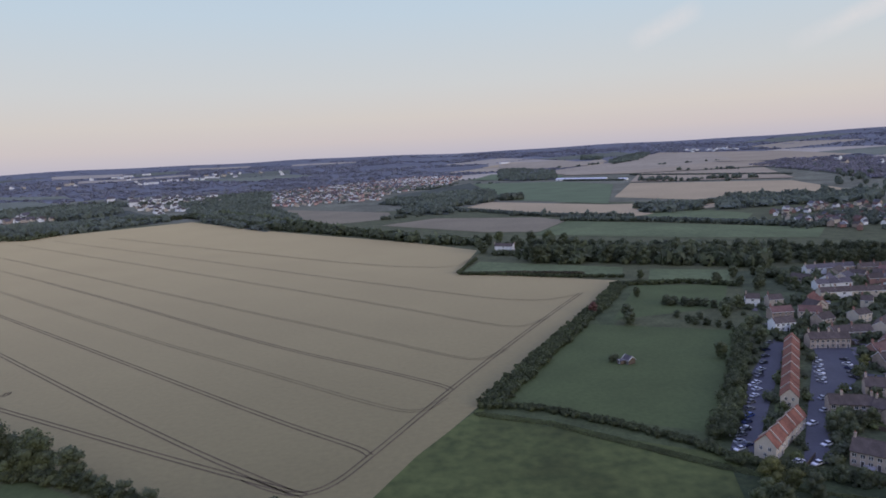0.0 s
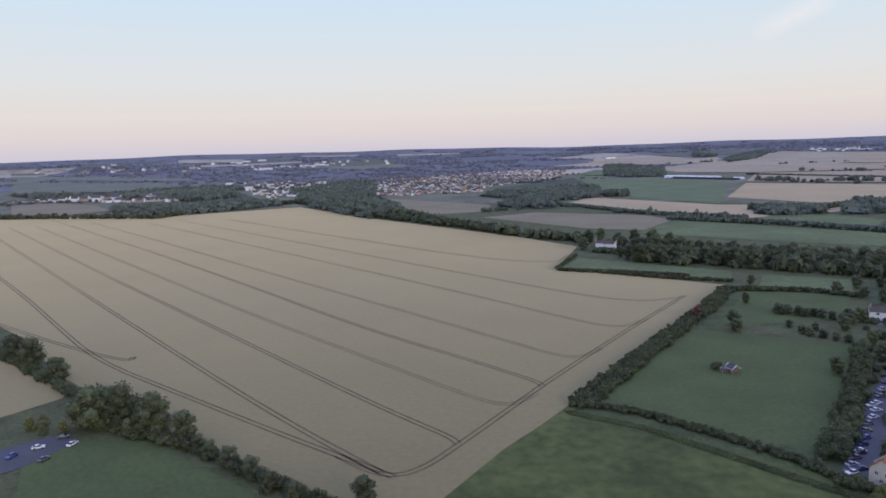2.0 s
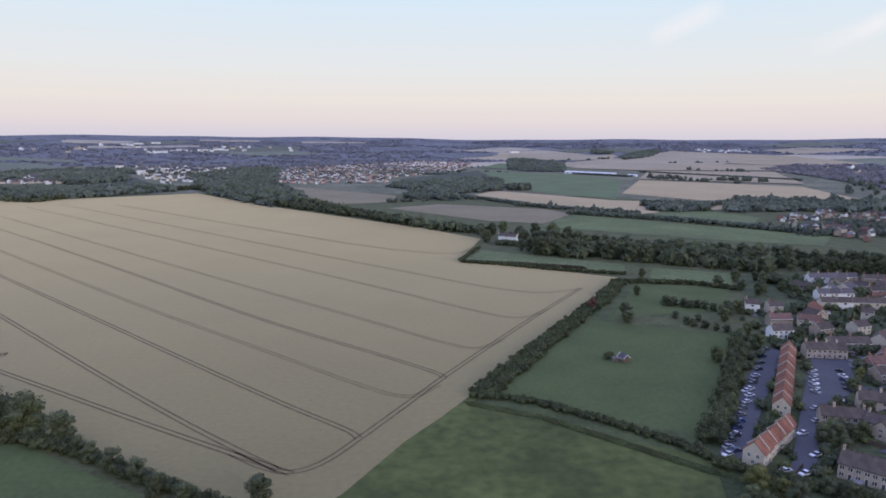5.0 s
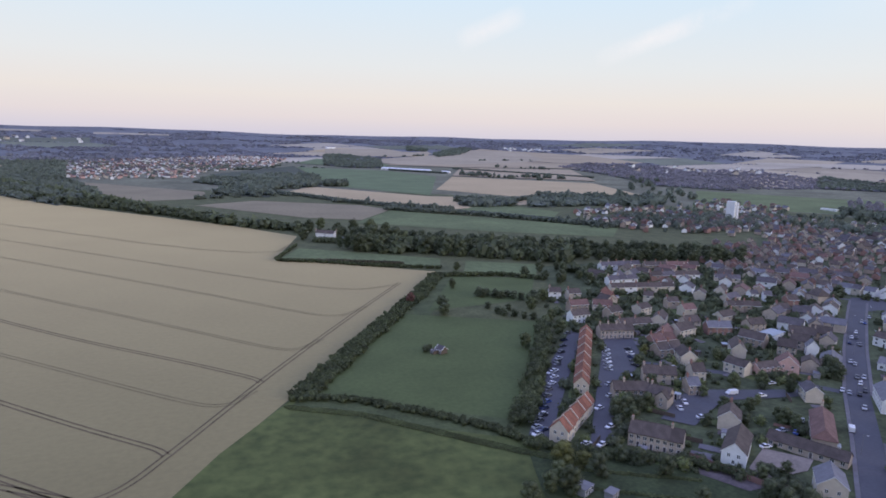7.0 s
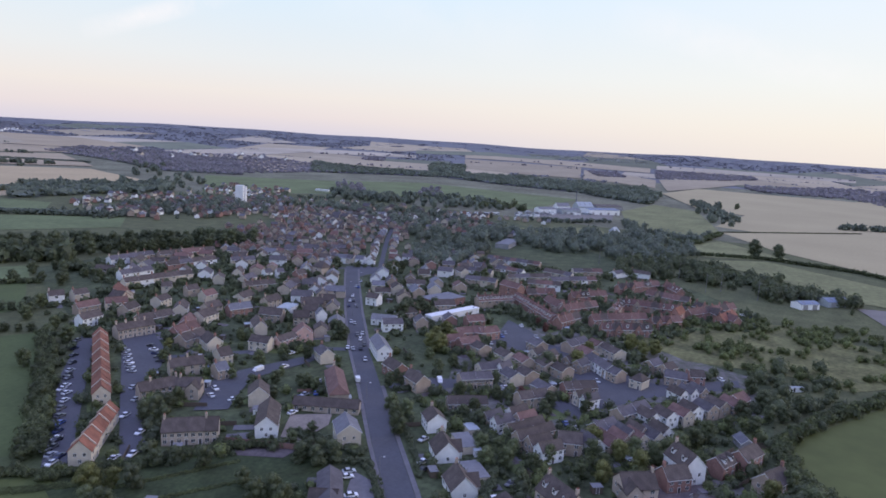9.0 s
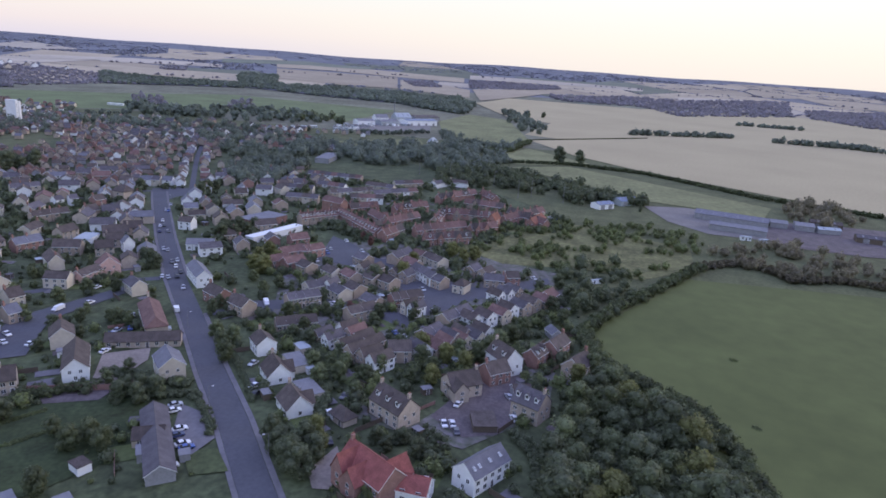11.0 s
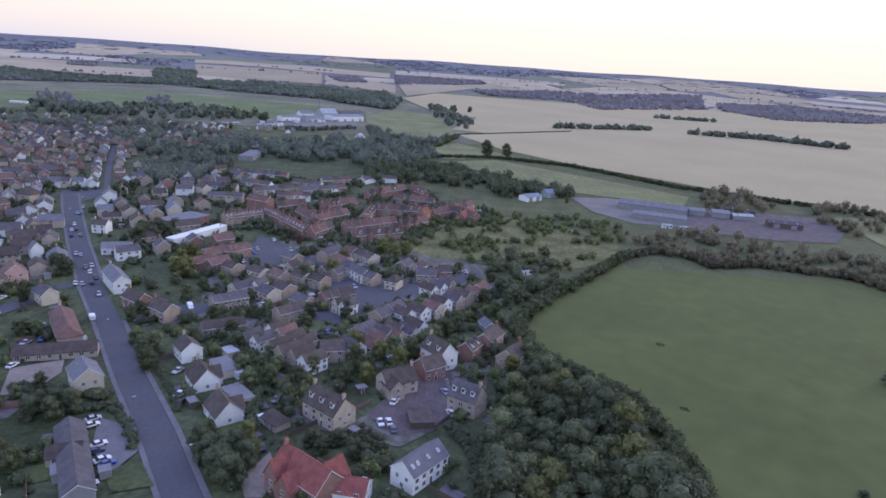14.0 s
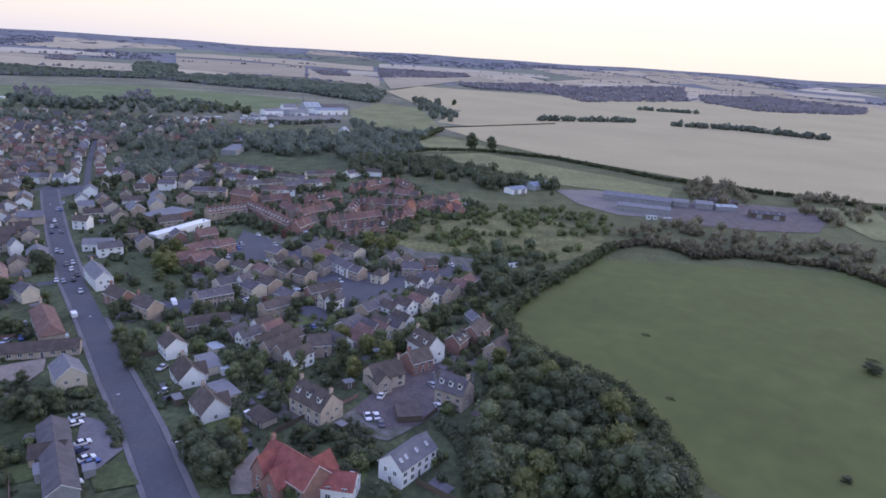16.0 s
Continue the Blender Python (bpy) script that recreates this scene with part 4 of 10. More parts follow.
field("fallow_field", "grey brown fallow field", [(-40.9, 972.9), (40.5, 1034.8), (190.0, 963.3), (217.8, 901.4), (156.5, 793.0), (91.8, 821.0)], FALLOW, 0.318)
field("fallow_field", "grey brown fallow field", [(-303.4, 1444.5), (-34.0, 1192.9), (-28.5, 1071.6), (-114.9, 1030.1), (-232.9, 1243.8)], FALLOW, 0.324)
field("green_field", "long green field before a wood", [(144.7, 767.5), (216.1, 894.4), (451.0, 690.0), (400.9, 623.0), (297.3, 670.0)], DRYGREEN, 0.33)
field("green_field", "green field behind a wood", [(320.6, 895.4), (407.0, 989.1), (459.5, 857.7), (417.3, 793.9)], DRYGREEN, 0.536)
field("tan_field", "tan field on the slope", [(579.9, 1695.0), (736.9, 2069.9), (1101.5, 1993.1), (911.7, 1512.9)], STRAW, 0.542)
field("tan_field", "tan field on the slope", [(513.5, 2213.5), (898.7, 2707.8), (1277.2, 2313.6), (1156.8, 2054.0), (717.0, 2098.0)], STRAW, 0.548)
field("tan_field", "tan field on the slope", [(348.0, 3083.8), (549.1, 3374.3), (925.5, 3045.9), (818.3, 2733.2)], STUBBLE, 0.554)
field("tan_field", "tan field on the slope", [(912.5, 2829.7), (1354.0, 3485.1), (1666.9, 2857.9), (1644.6, 2325.1), (1270.0, 2346.0)], STRAW, 0.56)
field("green_field", "dark green field on the slope", [(213.6, 2217.0), (324.6, 2511.8), (534.4, 2218.9), (464.9, 2003.7)], CROP, 0.516)
field("wheat_field", "pale wheat field by the allotment hedge", [(-284.1, 310.6), (-253.9, 296.5), (-197.3, 259.3), (-193.4, 250.8), (-203.1, 232.3), (-209.4, 222.5)], WHEAT, 0.172)
field("lawn", "short green lawn beside the hedge", [(-164.7, 188.7), (-158.2, 210.8), (-132.3, 211.1), (-79.3, 176.3), (-70.7, 153.9), (-139.5, 151.7)], PASTURE, 0.178)
field("yard", "grey yard with parked machinery", [(-185.5, 199.3), (-172.4, 213.0), (-158.2, 210.8), (-164.7, 188.7), (-171.0, 181.8)], ASPHALT, 0.204)
field("pasture_strip", "green pasture strip along a hedge", [(704.0, 123.0), (756.0, 63.8), (672.9, -50.7), (619.0, -122.2), (571.0, -109.1), (588.1, -16.2), (649.9, 48.6)], TURF, 0.402)
field("pasture_triangle", "grass triangle between hedges", [(825.8, 152.0), (890.3, 129.4), (794.8, 43.8), (765.5, 64.7), (729.0, 121.1)], TURF, 0.408)
field("wheat_field", "wide ripe wheat field", [(999.7, 145.7), (1218.9, -25.4), (1303.6, -79.5), (1187.3, -251.5), (1121.8, -538.7), (630.2, -319.8), (621.8, -237.9), (773.9, -18.9), (861.7, 66.2)], PALE_WHEAT, 0.414)
field("wheat_field", "ripe wheat field with lone trees", [(1823.0, 422.5), (2181.0, 396.8), (2145.3, -55.9), (1258.4, -56.7), (1059.0, 109.4), (1080.9, 167.1), (1359.1, 158.9), (1432.0, 259.4)], PALE_WHEAT, 0.42)
field("green_pasture", "green pasture by the works", [(1176.9, 340.8), (1409.8, 341.1), (1350.5, 244.5), (1030.0, 154.7), (913.1, 148.5), (846.4, 196.8), (898.0, 247.2)], TURF, 0.426)
field("green_field", "long green field above the village", [(998.7, 1232.9), (1162.0, 1050.7), (1397.7, 907.8), (1352.0, 483.8), (1036.2, 457.0), (1085.8, 622.6), (897.0, 814.4), (724.1, 900.0)], DRYGREEN, 0.432)
field("green_strip", "thin green strip before trees", [(767.6, 361.1), (883.6, 284.5), (827.9, 257.6), (737.4, 340.1)], TURF, 0.438)
field("wheat_field", "far ripe wheat field", [(2166.0, -21.3), (2254.7, -308.8), (2556.6, -1142.5), (1861.9, -1011.5), (1022.6, -579.4), (1042.7, -472.0), (1125.5, -239.0), (1249.1, -46.2)], PALE_WHEAT, 0.394)
field("works_ground", "pale concrete ground of the works", [(935.9, 404.5), (1095.4, 442.5), (1170.2, 429.5), (1167.4, 352.4), (1009.4, 304.7), (947.5, 348.0)], CONCRETE, 0.44)
field("scrub_ground", "rough scrub grassland", [(376.4, 107.5), (437.4, 77.3), (466.1, 25.4), (430.9, -42.7), (383.4, -42.2), (349.7, -12.7), (354.7, 18.0), (344.3, 60.3)], SCRUBLAND, 0.25)
field("works_yard", "pale concrete goods yard", [(564.8, -15.3), (577.5, -49.8), (556.5, -106.7), (551.1, -153.3), (492.5, -142.3), (485.3, -92.6), (484.8, -59.2), (512.5, -32.5)], CONCRETE, 0.296)
field("pasture", "pale green field edge", [(579.8, -218.5), (596.8, -281.3), (469.6, -249.9), (475.2, -227.6), (541.6, -225.5)], TURF, 0.362)
field("sidings", "brown-grey bare ground of old sidings", [(556.5, -106.7), (569.0, -162.2), (571.4, -215.0), (529.8, -220.3), (481.6, -194.6), (471.6, -155.0), (473.0, -107.5), (490.3, -97.3)], DRIVE, 0.328)
field("estate_ground", "drives and worn lawns of the estate", [(315.3, 164.8), (343.8, 153.9), (359.1, 116.0), (353.8, 81.4), (339.6, 28.9), (308.1, 22.5), (258.7, 44.6), (221.9, 67.6), (204.7, 90.9), (223.0, 116.9), (229.5, 134.4), (259.9, 148.6)], ESTATE, 0.219)
field("close_ground", "worn brown ground of the close", [(178.5, 79.7), (170.0, 65.6), (170.4, 51.9), (192.5, 43.6), (218.4, 29.0), (221.9, 17.3), (196.2, 16.5), (177.8, 24.7), (160.9, 36.2), (162.4, 52.8), (165.4, 70.6)], ESTATE, 0.24)
field("allotment", "dark green allotment gardens", [(92.7, 185.3), (145.2, 165.3), (162.0, 140.7), (132.0, 115.3), (80.3, 137.1), (85.9, 161.3)], DARKGRASS, 0.256)
field("car_park", "grey asphalt parking court", [(97.8, 196.1), (142.3, 265.8), (176.9, 309.8), (179.2, 301.8), (131.5, 232.1), (114.7, 207.4), (110.6, 189.2)], ASPHALT, 0.312)
field("car_park", "grey asphalt parking court", [(116.1, 185.5), (134.5, 213.6), (150.5, 237.8), (160.9, 253.3), (186.3, 291.9), (201.8, 288.3), (188.5, 261.5), (174.5, 245.5), (158.0, 232.5), (143.5, 213.0), (131.0, 195.5), (123.5, 181.4)], ASPHALT, 0.318)
field("car_park", "grey asphalt parking court", [(152.5, 196.5), (175.5, 214.5), (184.0, 218.5), (200.0, 214.5), (231.6, 206.8), (229.0, 200.5), (205.0, 203.0), (189.0, 205.5), (174.0, 196.5), (161.0, 187.8)], ASPHALT, 0.324)
field("gravel_yard", "pale gravel yard", [(156.5, 156.4), (171.8, 166.5), (182.2, 155.4), (173.9, 149.9), (157.2, 148.9)], GRAVEL, 0.33)
field("estate_road", "grey estate road", [(227.3, 145.0), (237.8, 148.9), (253.8, 122.1), (251.5, 91.2), (250.2, 78.6), (235.9, 76.4), (243.9, 98.0), (244.1, 117.6)], ASPHALT, 0.336)
field("estate_road", "grey estate parking court", [(247.2, 80.0), (284.2, 102.8), (300.9, 85.9), (298.3, 62.8), (329.5, 33.8), (318.7, 31.1), (277.5, 63.5), (256.1, 73.1)], ASPHALT, 0.342)
field("estate_road", "grey estate parking court", [(304.1, 151.6), (352.7, 164.7), (340.6, 145.9), (322.5, 125.8), (320.2, 103.5), (304.0, 98.3), (302.9, 133.0)], ASPHALT, 0.348)
field("close_drive", "tarmac drive between houses", [(174.4, 49.7), (192.0, 45.3), (211.7, 36.0), (211.8, 28.1), (181.1, 25.2), (171.9, 28.7), (166.5, 37.5)], DRIVE, 0.354)
field("drive", "pale gravel drive", [(136.3, 71.1), (149.5, 68.9), (142.8, 64.4), (131.2, 62.3), (130.1, 66.7)], GRAVEL, 0.36)
field("parking_pad", "concrete parking pad", [(138.0, 113.0), (153.1, 121.6), (151.1, 111.6), (141.0, 101.5), (131.9, 102.3)], PAVING, 0.366)
field("lawn", "mown lawn by the road", [(132.0, 105.2), (136.9, 98.0), (129.0, 89.5), (124.0, 97.4)], VERGE, 0.362)
field("bank", "bare brown earth bank", [(142.0, 162.9), (157.7, 152.5), (152.5, 145.0), (145.9, 144.6), (138.2, 157.3)], DRIVE, 0.358)
field("wooded_ground", "dark ground beneath a far wood", [(-35.8, 1655.9), (198.6, 2062.5), (192.7, 1493.5), (75.7, 1195.5), (18.1, 1139.6)], WOODFLOOR, 0.47)
field("wooded_ground", "dark ground beneath a far wood", [(1131.5, 2135.1), (1097.3, 1744.4), (998.3, 1363.9), (1104.5, 1225.9), (1473.5, 1641.8), (1555.1, 2135.5), (1406.9, 2394.0)], WOODFLOOR, 0.488)
field("wooded_ground", "dark ground beneath a far wood", [(-617.5, 1312.6), (-806.6, 1721.9), (-675.0, 1642.9), (-550.1, 1439.1), (-504.2, 1267.2)], WOODFLOOR, 0.5)
tramline([(-60.5, 202.1), (-48.7, 192.2), (-38.8, 188.2), (-29.9, 194.5), (-21.1, 210.0), (-7.1, 235.7), (10.9, 269.6), (26.0, 296.1), (44.5, 327.7), (60.3, 354.3), (78.7, 385.1), (114.5, 442.7)], True)
tramline([(-20.3, 212.2), (-23.4, 217.6), (-32.9, 226.0), (-53.3, 244.2), (-99.4, 288.7), (-184.7, 372.2), (-324.0, 507.3)], True)
tramline([(11.6, 269.6), (9.4, 275.1), (-1.6, 285.9), (-20.7, 304.1), (-66.4, 344.1), (-118.8, 396.6), (-208.2, 491.0), (-347.3, 633.1)], True)
tramline([(44.0, 323.8), (29.6, 307.1), (15.3, 317.5), (-1.6, 334.8), (-53.1, 387.5), (-117.6, 450.7), (-228.3, 566.7)])
tramline([(8.9, 261.6), (-2.8, 245.3), (-22.9, 260.6), (-78.2, 313.5), (-171.7, 400.4), (-296.1, 526.8)])
tramline([(-38.8, 188.2), (-60.5, 202.1), (-93.9, 223.7), (-143.4, 256.8), (-209.9, 301.1), (-275.5, 364.3), (-362.6, 449.8), (-475.9, 555.3)], True)
tramline([(-42.8, 190.2), (-56.6, 202.2), (-84.2, 226.6), (-138.3, 278.2), (-226.6, 365.1), (-332.5, 469.8)], True)
tramline([(78.2, 382.5), (58.2, 360.0), (29.0, 387.2), (-29.1, 451.0), (-121.5, 546.0)])
tramline([(113.6, 439.3), (75.4, 422.7), (11.2, 480.0), (-87.3, 579.3)])
tramline([(-193.5, 303.3), (-194.4, 308.9), (-193.7, 299.8), (-250.8, 329.6), (-328.9, 376.9)], True)
tramline([(64.8, 641.3), (27.3, 549.7), (-6.2, 578.0)])
tramline([(871.5, 52.3), (867.7, -187.0), (851.0, -413.1)])
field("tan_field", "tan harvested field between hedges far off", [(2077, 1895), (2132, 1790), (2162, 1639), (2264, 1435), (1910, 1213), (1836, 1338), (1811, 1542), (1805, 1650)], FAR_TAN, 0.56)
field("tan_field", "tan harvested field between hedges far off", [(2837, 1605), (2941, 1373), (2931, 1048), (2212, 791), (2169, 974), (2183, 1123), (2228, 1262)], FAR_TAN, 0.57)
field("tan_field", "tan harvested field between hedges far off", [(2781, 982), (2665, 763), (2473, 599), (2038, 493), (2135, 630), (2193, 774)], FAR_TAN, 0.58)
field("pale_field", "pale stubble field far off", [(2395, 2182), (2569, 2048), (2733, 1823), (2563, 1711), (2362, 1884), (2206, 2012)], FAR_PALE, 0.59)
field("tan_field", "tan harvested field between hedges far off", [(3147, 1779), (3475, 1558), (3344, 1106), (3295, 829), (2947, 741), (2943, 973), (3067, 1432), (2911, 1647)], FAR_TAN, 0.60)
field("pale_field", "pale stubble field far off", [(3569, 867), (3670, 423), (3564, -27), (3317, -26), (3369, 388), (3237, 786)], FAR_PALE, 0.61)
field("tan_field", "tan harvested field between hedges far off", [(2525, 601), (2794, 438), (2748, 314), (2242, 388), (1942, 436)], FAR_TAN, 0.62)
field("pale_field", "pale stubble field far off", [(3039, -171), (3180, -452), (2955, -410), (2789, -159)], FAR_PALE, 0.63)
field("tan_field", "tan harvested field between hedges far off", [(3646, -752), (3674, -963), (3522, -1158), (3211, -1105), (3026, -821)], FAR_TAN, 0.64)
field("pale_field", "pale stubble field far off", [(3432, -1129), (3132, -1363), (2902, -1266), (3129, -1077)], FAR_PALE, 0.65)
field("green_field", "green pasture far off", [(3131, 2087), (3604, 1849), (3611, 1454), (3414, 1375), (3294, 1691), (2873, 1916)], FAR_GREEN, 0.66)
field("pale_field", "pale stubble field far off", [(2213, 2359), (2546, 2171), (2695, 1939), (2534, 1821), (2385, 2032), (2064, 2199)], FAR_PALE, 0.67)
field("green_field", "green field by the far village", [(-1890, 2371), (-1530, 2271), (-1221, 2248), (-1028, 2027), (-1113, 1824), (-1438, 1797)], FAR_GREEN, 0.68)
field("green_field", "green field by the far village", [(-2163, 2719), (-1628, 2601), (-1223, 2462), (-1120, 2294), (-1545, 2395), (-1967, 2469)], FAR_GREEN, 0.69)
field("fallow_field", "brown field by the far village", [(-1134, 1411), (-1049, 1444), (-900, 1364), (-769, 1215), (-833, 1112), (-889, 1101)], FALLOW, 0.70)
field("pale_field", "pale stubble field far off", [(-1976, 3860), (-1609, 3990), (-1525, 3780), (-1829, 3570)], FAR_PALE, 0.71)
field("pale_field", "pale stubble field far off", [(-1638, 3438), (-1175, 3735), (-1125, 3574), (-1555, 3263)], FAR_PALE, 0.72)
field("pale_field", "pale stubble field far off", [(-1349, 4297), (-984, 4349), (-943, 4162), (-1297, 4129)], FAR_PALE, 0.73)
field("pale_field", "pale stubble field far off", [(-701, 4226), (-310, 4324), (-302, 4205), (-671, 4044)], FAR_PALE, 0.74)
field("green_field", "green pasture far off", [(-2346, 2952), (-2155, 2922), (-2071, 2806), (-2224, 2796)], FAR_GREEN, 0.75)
far_wood("long dark wood above the green field", [(1784, 1630), (1768, 1505), (1738, 1320), (1847, 1164), (1972, 1052), (2018, 887), (2010, 719), (1576, 564), (1597, 763), (1682, 1028), (1504, 1190), (1394, 1278)], 9, HAZE_DARKWOOD, 0.8)
far_wood("dark wood among far fields", [(2291, 1452), (2351, 1331), (1902, 1079), (1861, 1182)], 12, HAZE_DARKWOOD)
far_wood("dark wood among far fields", [(2010, 719), (1878, 587), (1942, 504), (1710, 399), (1401, 351), (1506, 498), (1576, 564)], 12, HAZE_DARKWOOD)
far_wood("dark wood among far fields", [(3104, 753), (3162, 604), (3224, 371), (3034, 318), (2794, 438), (2584, 626)], 9, HAZE_WOOD, 0.45)
far_wood("broad wood on the horizon fields", [(2538, 332), (2827, -25), (2789, -159), (3188, -527), (3274, -641), (2313, -476), (1932, -114), (2261, -22), (2267, 239)], 9, HAZE_WOOD, 0.45)
far_wood("dark wood among far fields", [(2739, -602), (2861, -904), (2497, -1093), (2157, -948), (2020, -615), (2320, -513)], 9, HAZE_WOOD, 0.45)
far_wood("dark wood among far fields", [(2719, 948), (2799, 851), (2481, 710), (2416, 799)], 9, HAZE_WOOD, 0.45)
far_wood("dark wood among far fields", [(2276, 1793), (2351, 1733), (2157, 1592), (2118, 1670)], 9, HAZE_WOOD, 0.45)
tree_row("uneven row of round trees on a far hedge", [(1841, 1491), (1999, 1279)], 26, 9, HAZE_WOOD, 458)
tree_row("uneven row of round trees on a far hedge", [(2603, 1486), (2794, 1227), (2811, 1005)], 26, 9, HAZE_WOOD, 459)
tree_row("uneven row of round trees on a far hedge", [(2393, 1933), (2762, 1682)], 26, 9, HAZE_WOOD, 460)
tree_row("uneven row of round trees on a far hedge", [(3116, 1455), (3119, 1031)], 26, 9, HAZE_WOOD, 461)
tree_row("uneven row of round trees on a far hedge", [(3471, 843), (3466, -27)], 26, 9, HAZE_WOOD, 462)
tree_row("uneven row of round trees on a far hedge", [(2206, 2012), (2390, 1907), (2747, 1594)], 26, 9, HAZE_WOOD, 463)
tree_row("uneven row of round trees on a far hedge", [(3169, -178), (3647, -711)], 26, 9, HAZE_WOOD, 464)
tree_row("uneven row of round trees on a far hedge", [(3337, -703), (2828, -1234)], 26, 9, HAZE_WOOD, 465)
far_wood("dark wood belt across the far fields", [(1434, 1999), (1740, 2004), (1771, 1799), (1687, 1453), (1751, 1288), (1588, 1167), (1388, 1265), (1166, 1275), (1155, 1415), (1244, 1688)], 6, HAZE_WOOD, 0.4)
far_wood("dark wood among far fields", [(902, 2923), (1185, 3434), (1304, 3476), (1051, 2965), (876, 2757)], 12, HAZE_DARKWOOD)
far_wood("dark wood among far fields", [(943, 3508), (1014, 3384), (950, 3188), (868, 3260)], 12, HAZE_DARKWOOD)
far_wood("dark wood among far fields", [(554, 1093), (636, 1090), (760, 1026), (688, 928), (560, 939), (439, 924), (491, 1011)], 10, HAZE_DARKWOOD)
far_wood("dark wood among far fields", [(360, 1011), (419, 1036), (450, 994), (420, 935), (364, 924), (340, 943)], 10, HAZE_DARKWOOD)
far_wood("wooded corner beyond the wheat", [(-574, 1708), (-541, 2014), (-425, 2097), (-298, 1459), (-178, 1104), (-209, 973), (-359, 1186)], 10, HAZE_DARKWOOD)
far_wood("dark wood among far fields", [(-56, 1409), (102, 1659), (209, 1629), (179, 1313), (65, 1224), (14, 1289)], 10, HAZE_DARKWOOD)
far_wood("dark wood among far fields", [(-1385, 1729), (-1081, 1692), (-979, 1894), (-794, 1866), (-639, 1529), (-713, 1423), (-1000, 1587), (-1124, 1550)], 12, HAZE_DARKWOOD)
far_wood("dark wood among far fields", [(-8, 1251), (72, 1175), (67, 1089), (-17, 1133)], 10, HAZE_DARKWOOD)
far_wood("dark wood among far fields", [(-821, 1298), (-659, 1340), (-505, 1386), (-449, 1262), (-574, 1099), (-684, 1094)], 10, HAZE_DARKWOOD)
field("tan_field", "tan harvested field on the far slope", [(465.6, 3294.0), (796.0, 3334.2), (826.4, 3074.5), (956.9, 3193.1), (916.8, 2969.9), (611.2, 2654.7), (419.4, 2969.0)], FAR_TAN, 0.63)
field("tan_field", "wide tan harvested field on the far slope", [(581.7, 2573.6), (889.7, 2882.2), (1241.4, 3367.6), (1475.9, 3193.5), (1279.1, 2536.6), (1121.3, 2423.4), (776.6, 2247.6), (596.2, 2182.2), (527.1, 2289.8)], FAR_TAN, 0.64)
patchwork()
# ---- houses ----
house(168.2, 136.9, 48, 11.0, 8, 5.2, 8.2, "cream", "slate", chimneys=(), gables='a')
house(184.0, 159.6, -61, 27.2, 7, 2.7, 5.2, "stone", "brown", chimneys=(), name='barn')
house(200.2, 168.9, 45, 29.3, 8.5, 4.8, 8, "stone", "rust", chimneys=(1,), hip=0.5)
house(225.9, 198.0, 60, 10.0, 7.5, 4.6, 7.4, "cream", "grey", chimneys=(1,))
house(243.2, 227.6, 49, 10.0, 11, 4.6, 9, "pink", "rust", chimneys=(), gables='a')
house(230.2, 227.2, 0, 12.9, 7, 4.2, 6.5, "pink", "brown", chimneys=(-1,))
house(275.6, 244.2, 51, 7.0, 6.5, 5, 8.4, "white", "slate", chimneys=())
house(250.6, 184.0, 48, 22.0, 8, 5.4, 8.4, "white", "slate", chimneys=(1,), gables='a')
house(179.4, 104.5, 45, 10.0, 8, 3.0, 6.9, "white", "brown", chimneys=(1,), gables='a', wings=((0, -1, 1.5, 5, 2.8, 5.6),))
house(162.9, 89.0, 47, 10.0, 8, 3.0, 6.9, "white", "brown", chimneys=(1,), gables='a', wings=((0, -1, 1.5, 5, 2.8, 5.6),))
house(195.8, 118.9, 48, 9.0, 8, 4.6, 7.6, "white", "brown", chimneys=(1,))
house(162.6, 73.0, -121, 7.0, 5, 2.6, 5, "stone", "brown", hip=0.8, chimneys=(), name='cottage')
house(170.0, 59.7, -120, 13.3, 8.5, 5.2, 9.2, "stone", "brown", chimneys=(-1, 1), dormers=3, face=1, gables='b')
house(192.7, 44.8, -49, 10.9, 8, 4.6, 8, "stone", "brown", chimneys=(1,), gables='a', wings=((-3, -1, 2.5, 5, 4.4, 7),))
house(215.0, 35.1, 48, 11.0, 8, 6, 10, "white", "brown", chimneys=(1,), dormers=2, face=-1, gables='a')
house(205.6, 36.5, -43, 8.7, 7, 4.6, 7.6, "brick", "brown", chimneys=(-1,))
house(186.4, 21.2, -112, 9.7, 8, 5.6, 9.4, "stone", "grey", chimneys=(1,), dormers=3, face=1, gables='b')
lodge = house(149.0, 28.3, -28, 14.2, 7.5, 5.0, 8, "white", "slate", chimneys=(), gables='ab', windows=5)
for u in (-5.4, -3.4, 0.6, 4.6):
    bm = bmesh.new()
    box(bm, -0.4, 0.4, -0.6, 0.6, 0.2, 0.3)
    box(bm, -0.32, 0.32, -0.52, 0.52, 0.3, 0.31, 1)
    part("skylight", bm, (TRIM, SHEET), lodge, at=pose(u, -1.9, 6.55, math.degrees(math.atan2(3, 3.75))))
house(221.6, 9.8, -22, 11.1, 7.5, 4.8, 8, "buff", "brown", chimneys=(1,), gables='a')
house(235.9, 19.2, -19, 12.3, 7.5, 5, 8, "brick", "brown", chimneys=(1,))
house(224.9, 25.3, -20, 8.9, 7, 4.8, 7.6, "brick", "brown", chimneys=(), dormers=2, face=1)
house(253.3, 21.9, -149, 7.5, 5, 2.6, 4.4, "grey", "slate", chimneys=(), name='garage')
house(198.8, 26.2, -66, 6.0, 5, 2.4, 4, "grey", "brown", chimneys=(), name='garage')
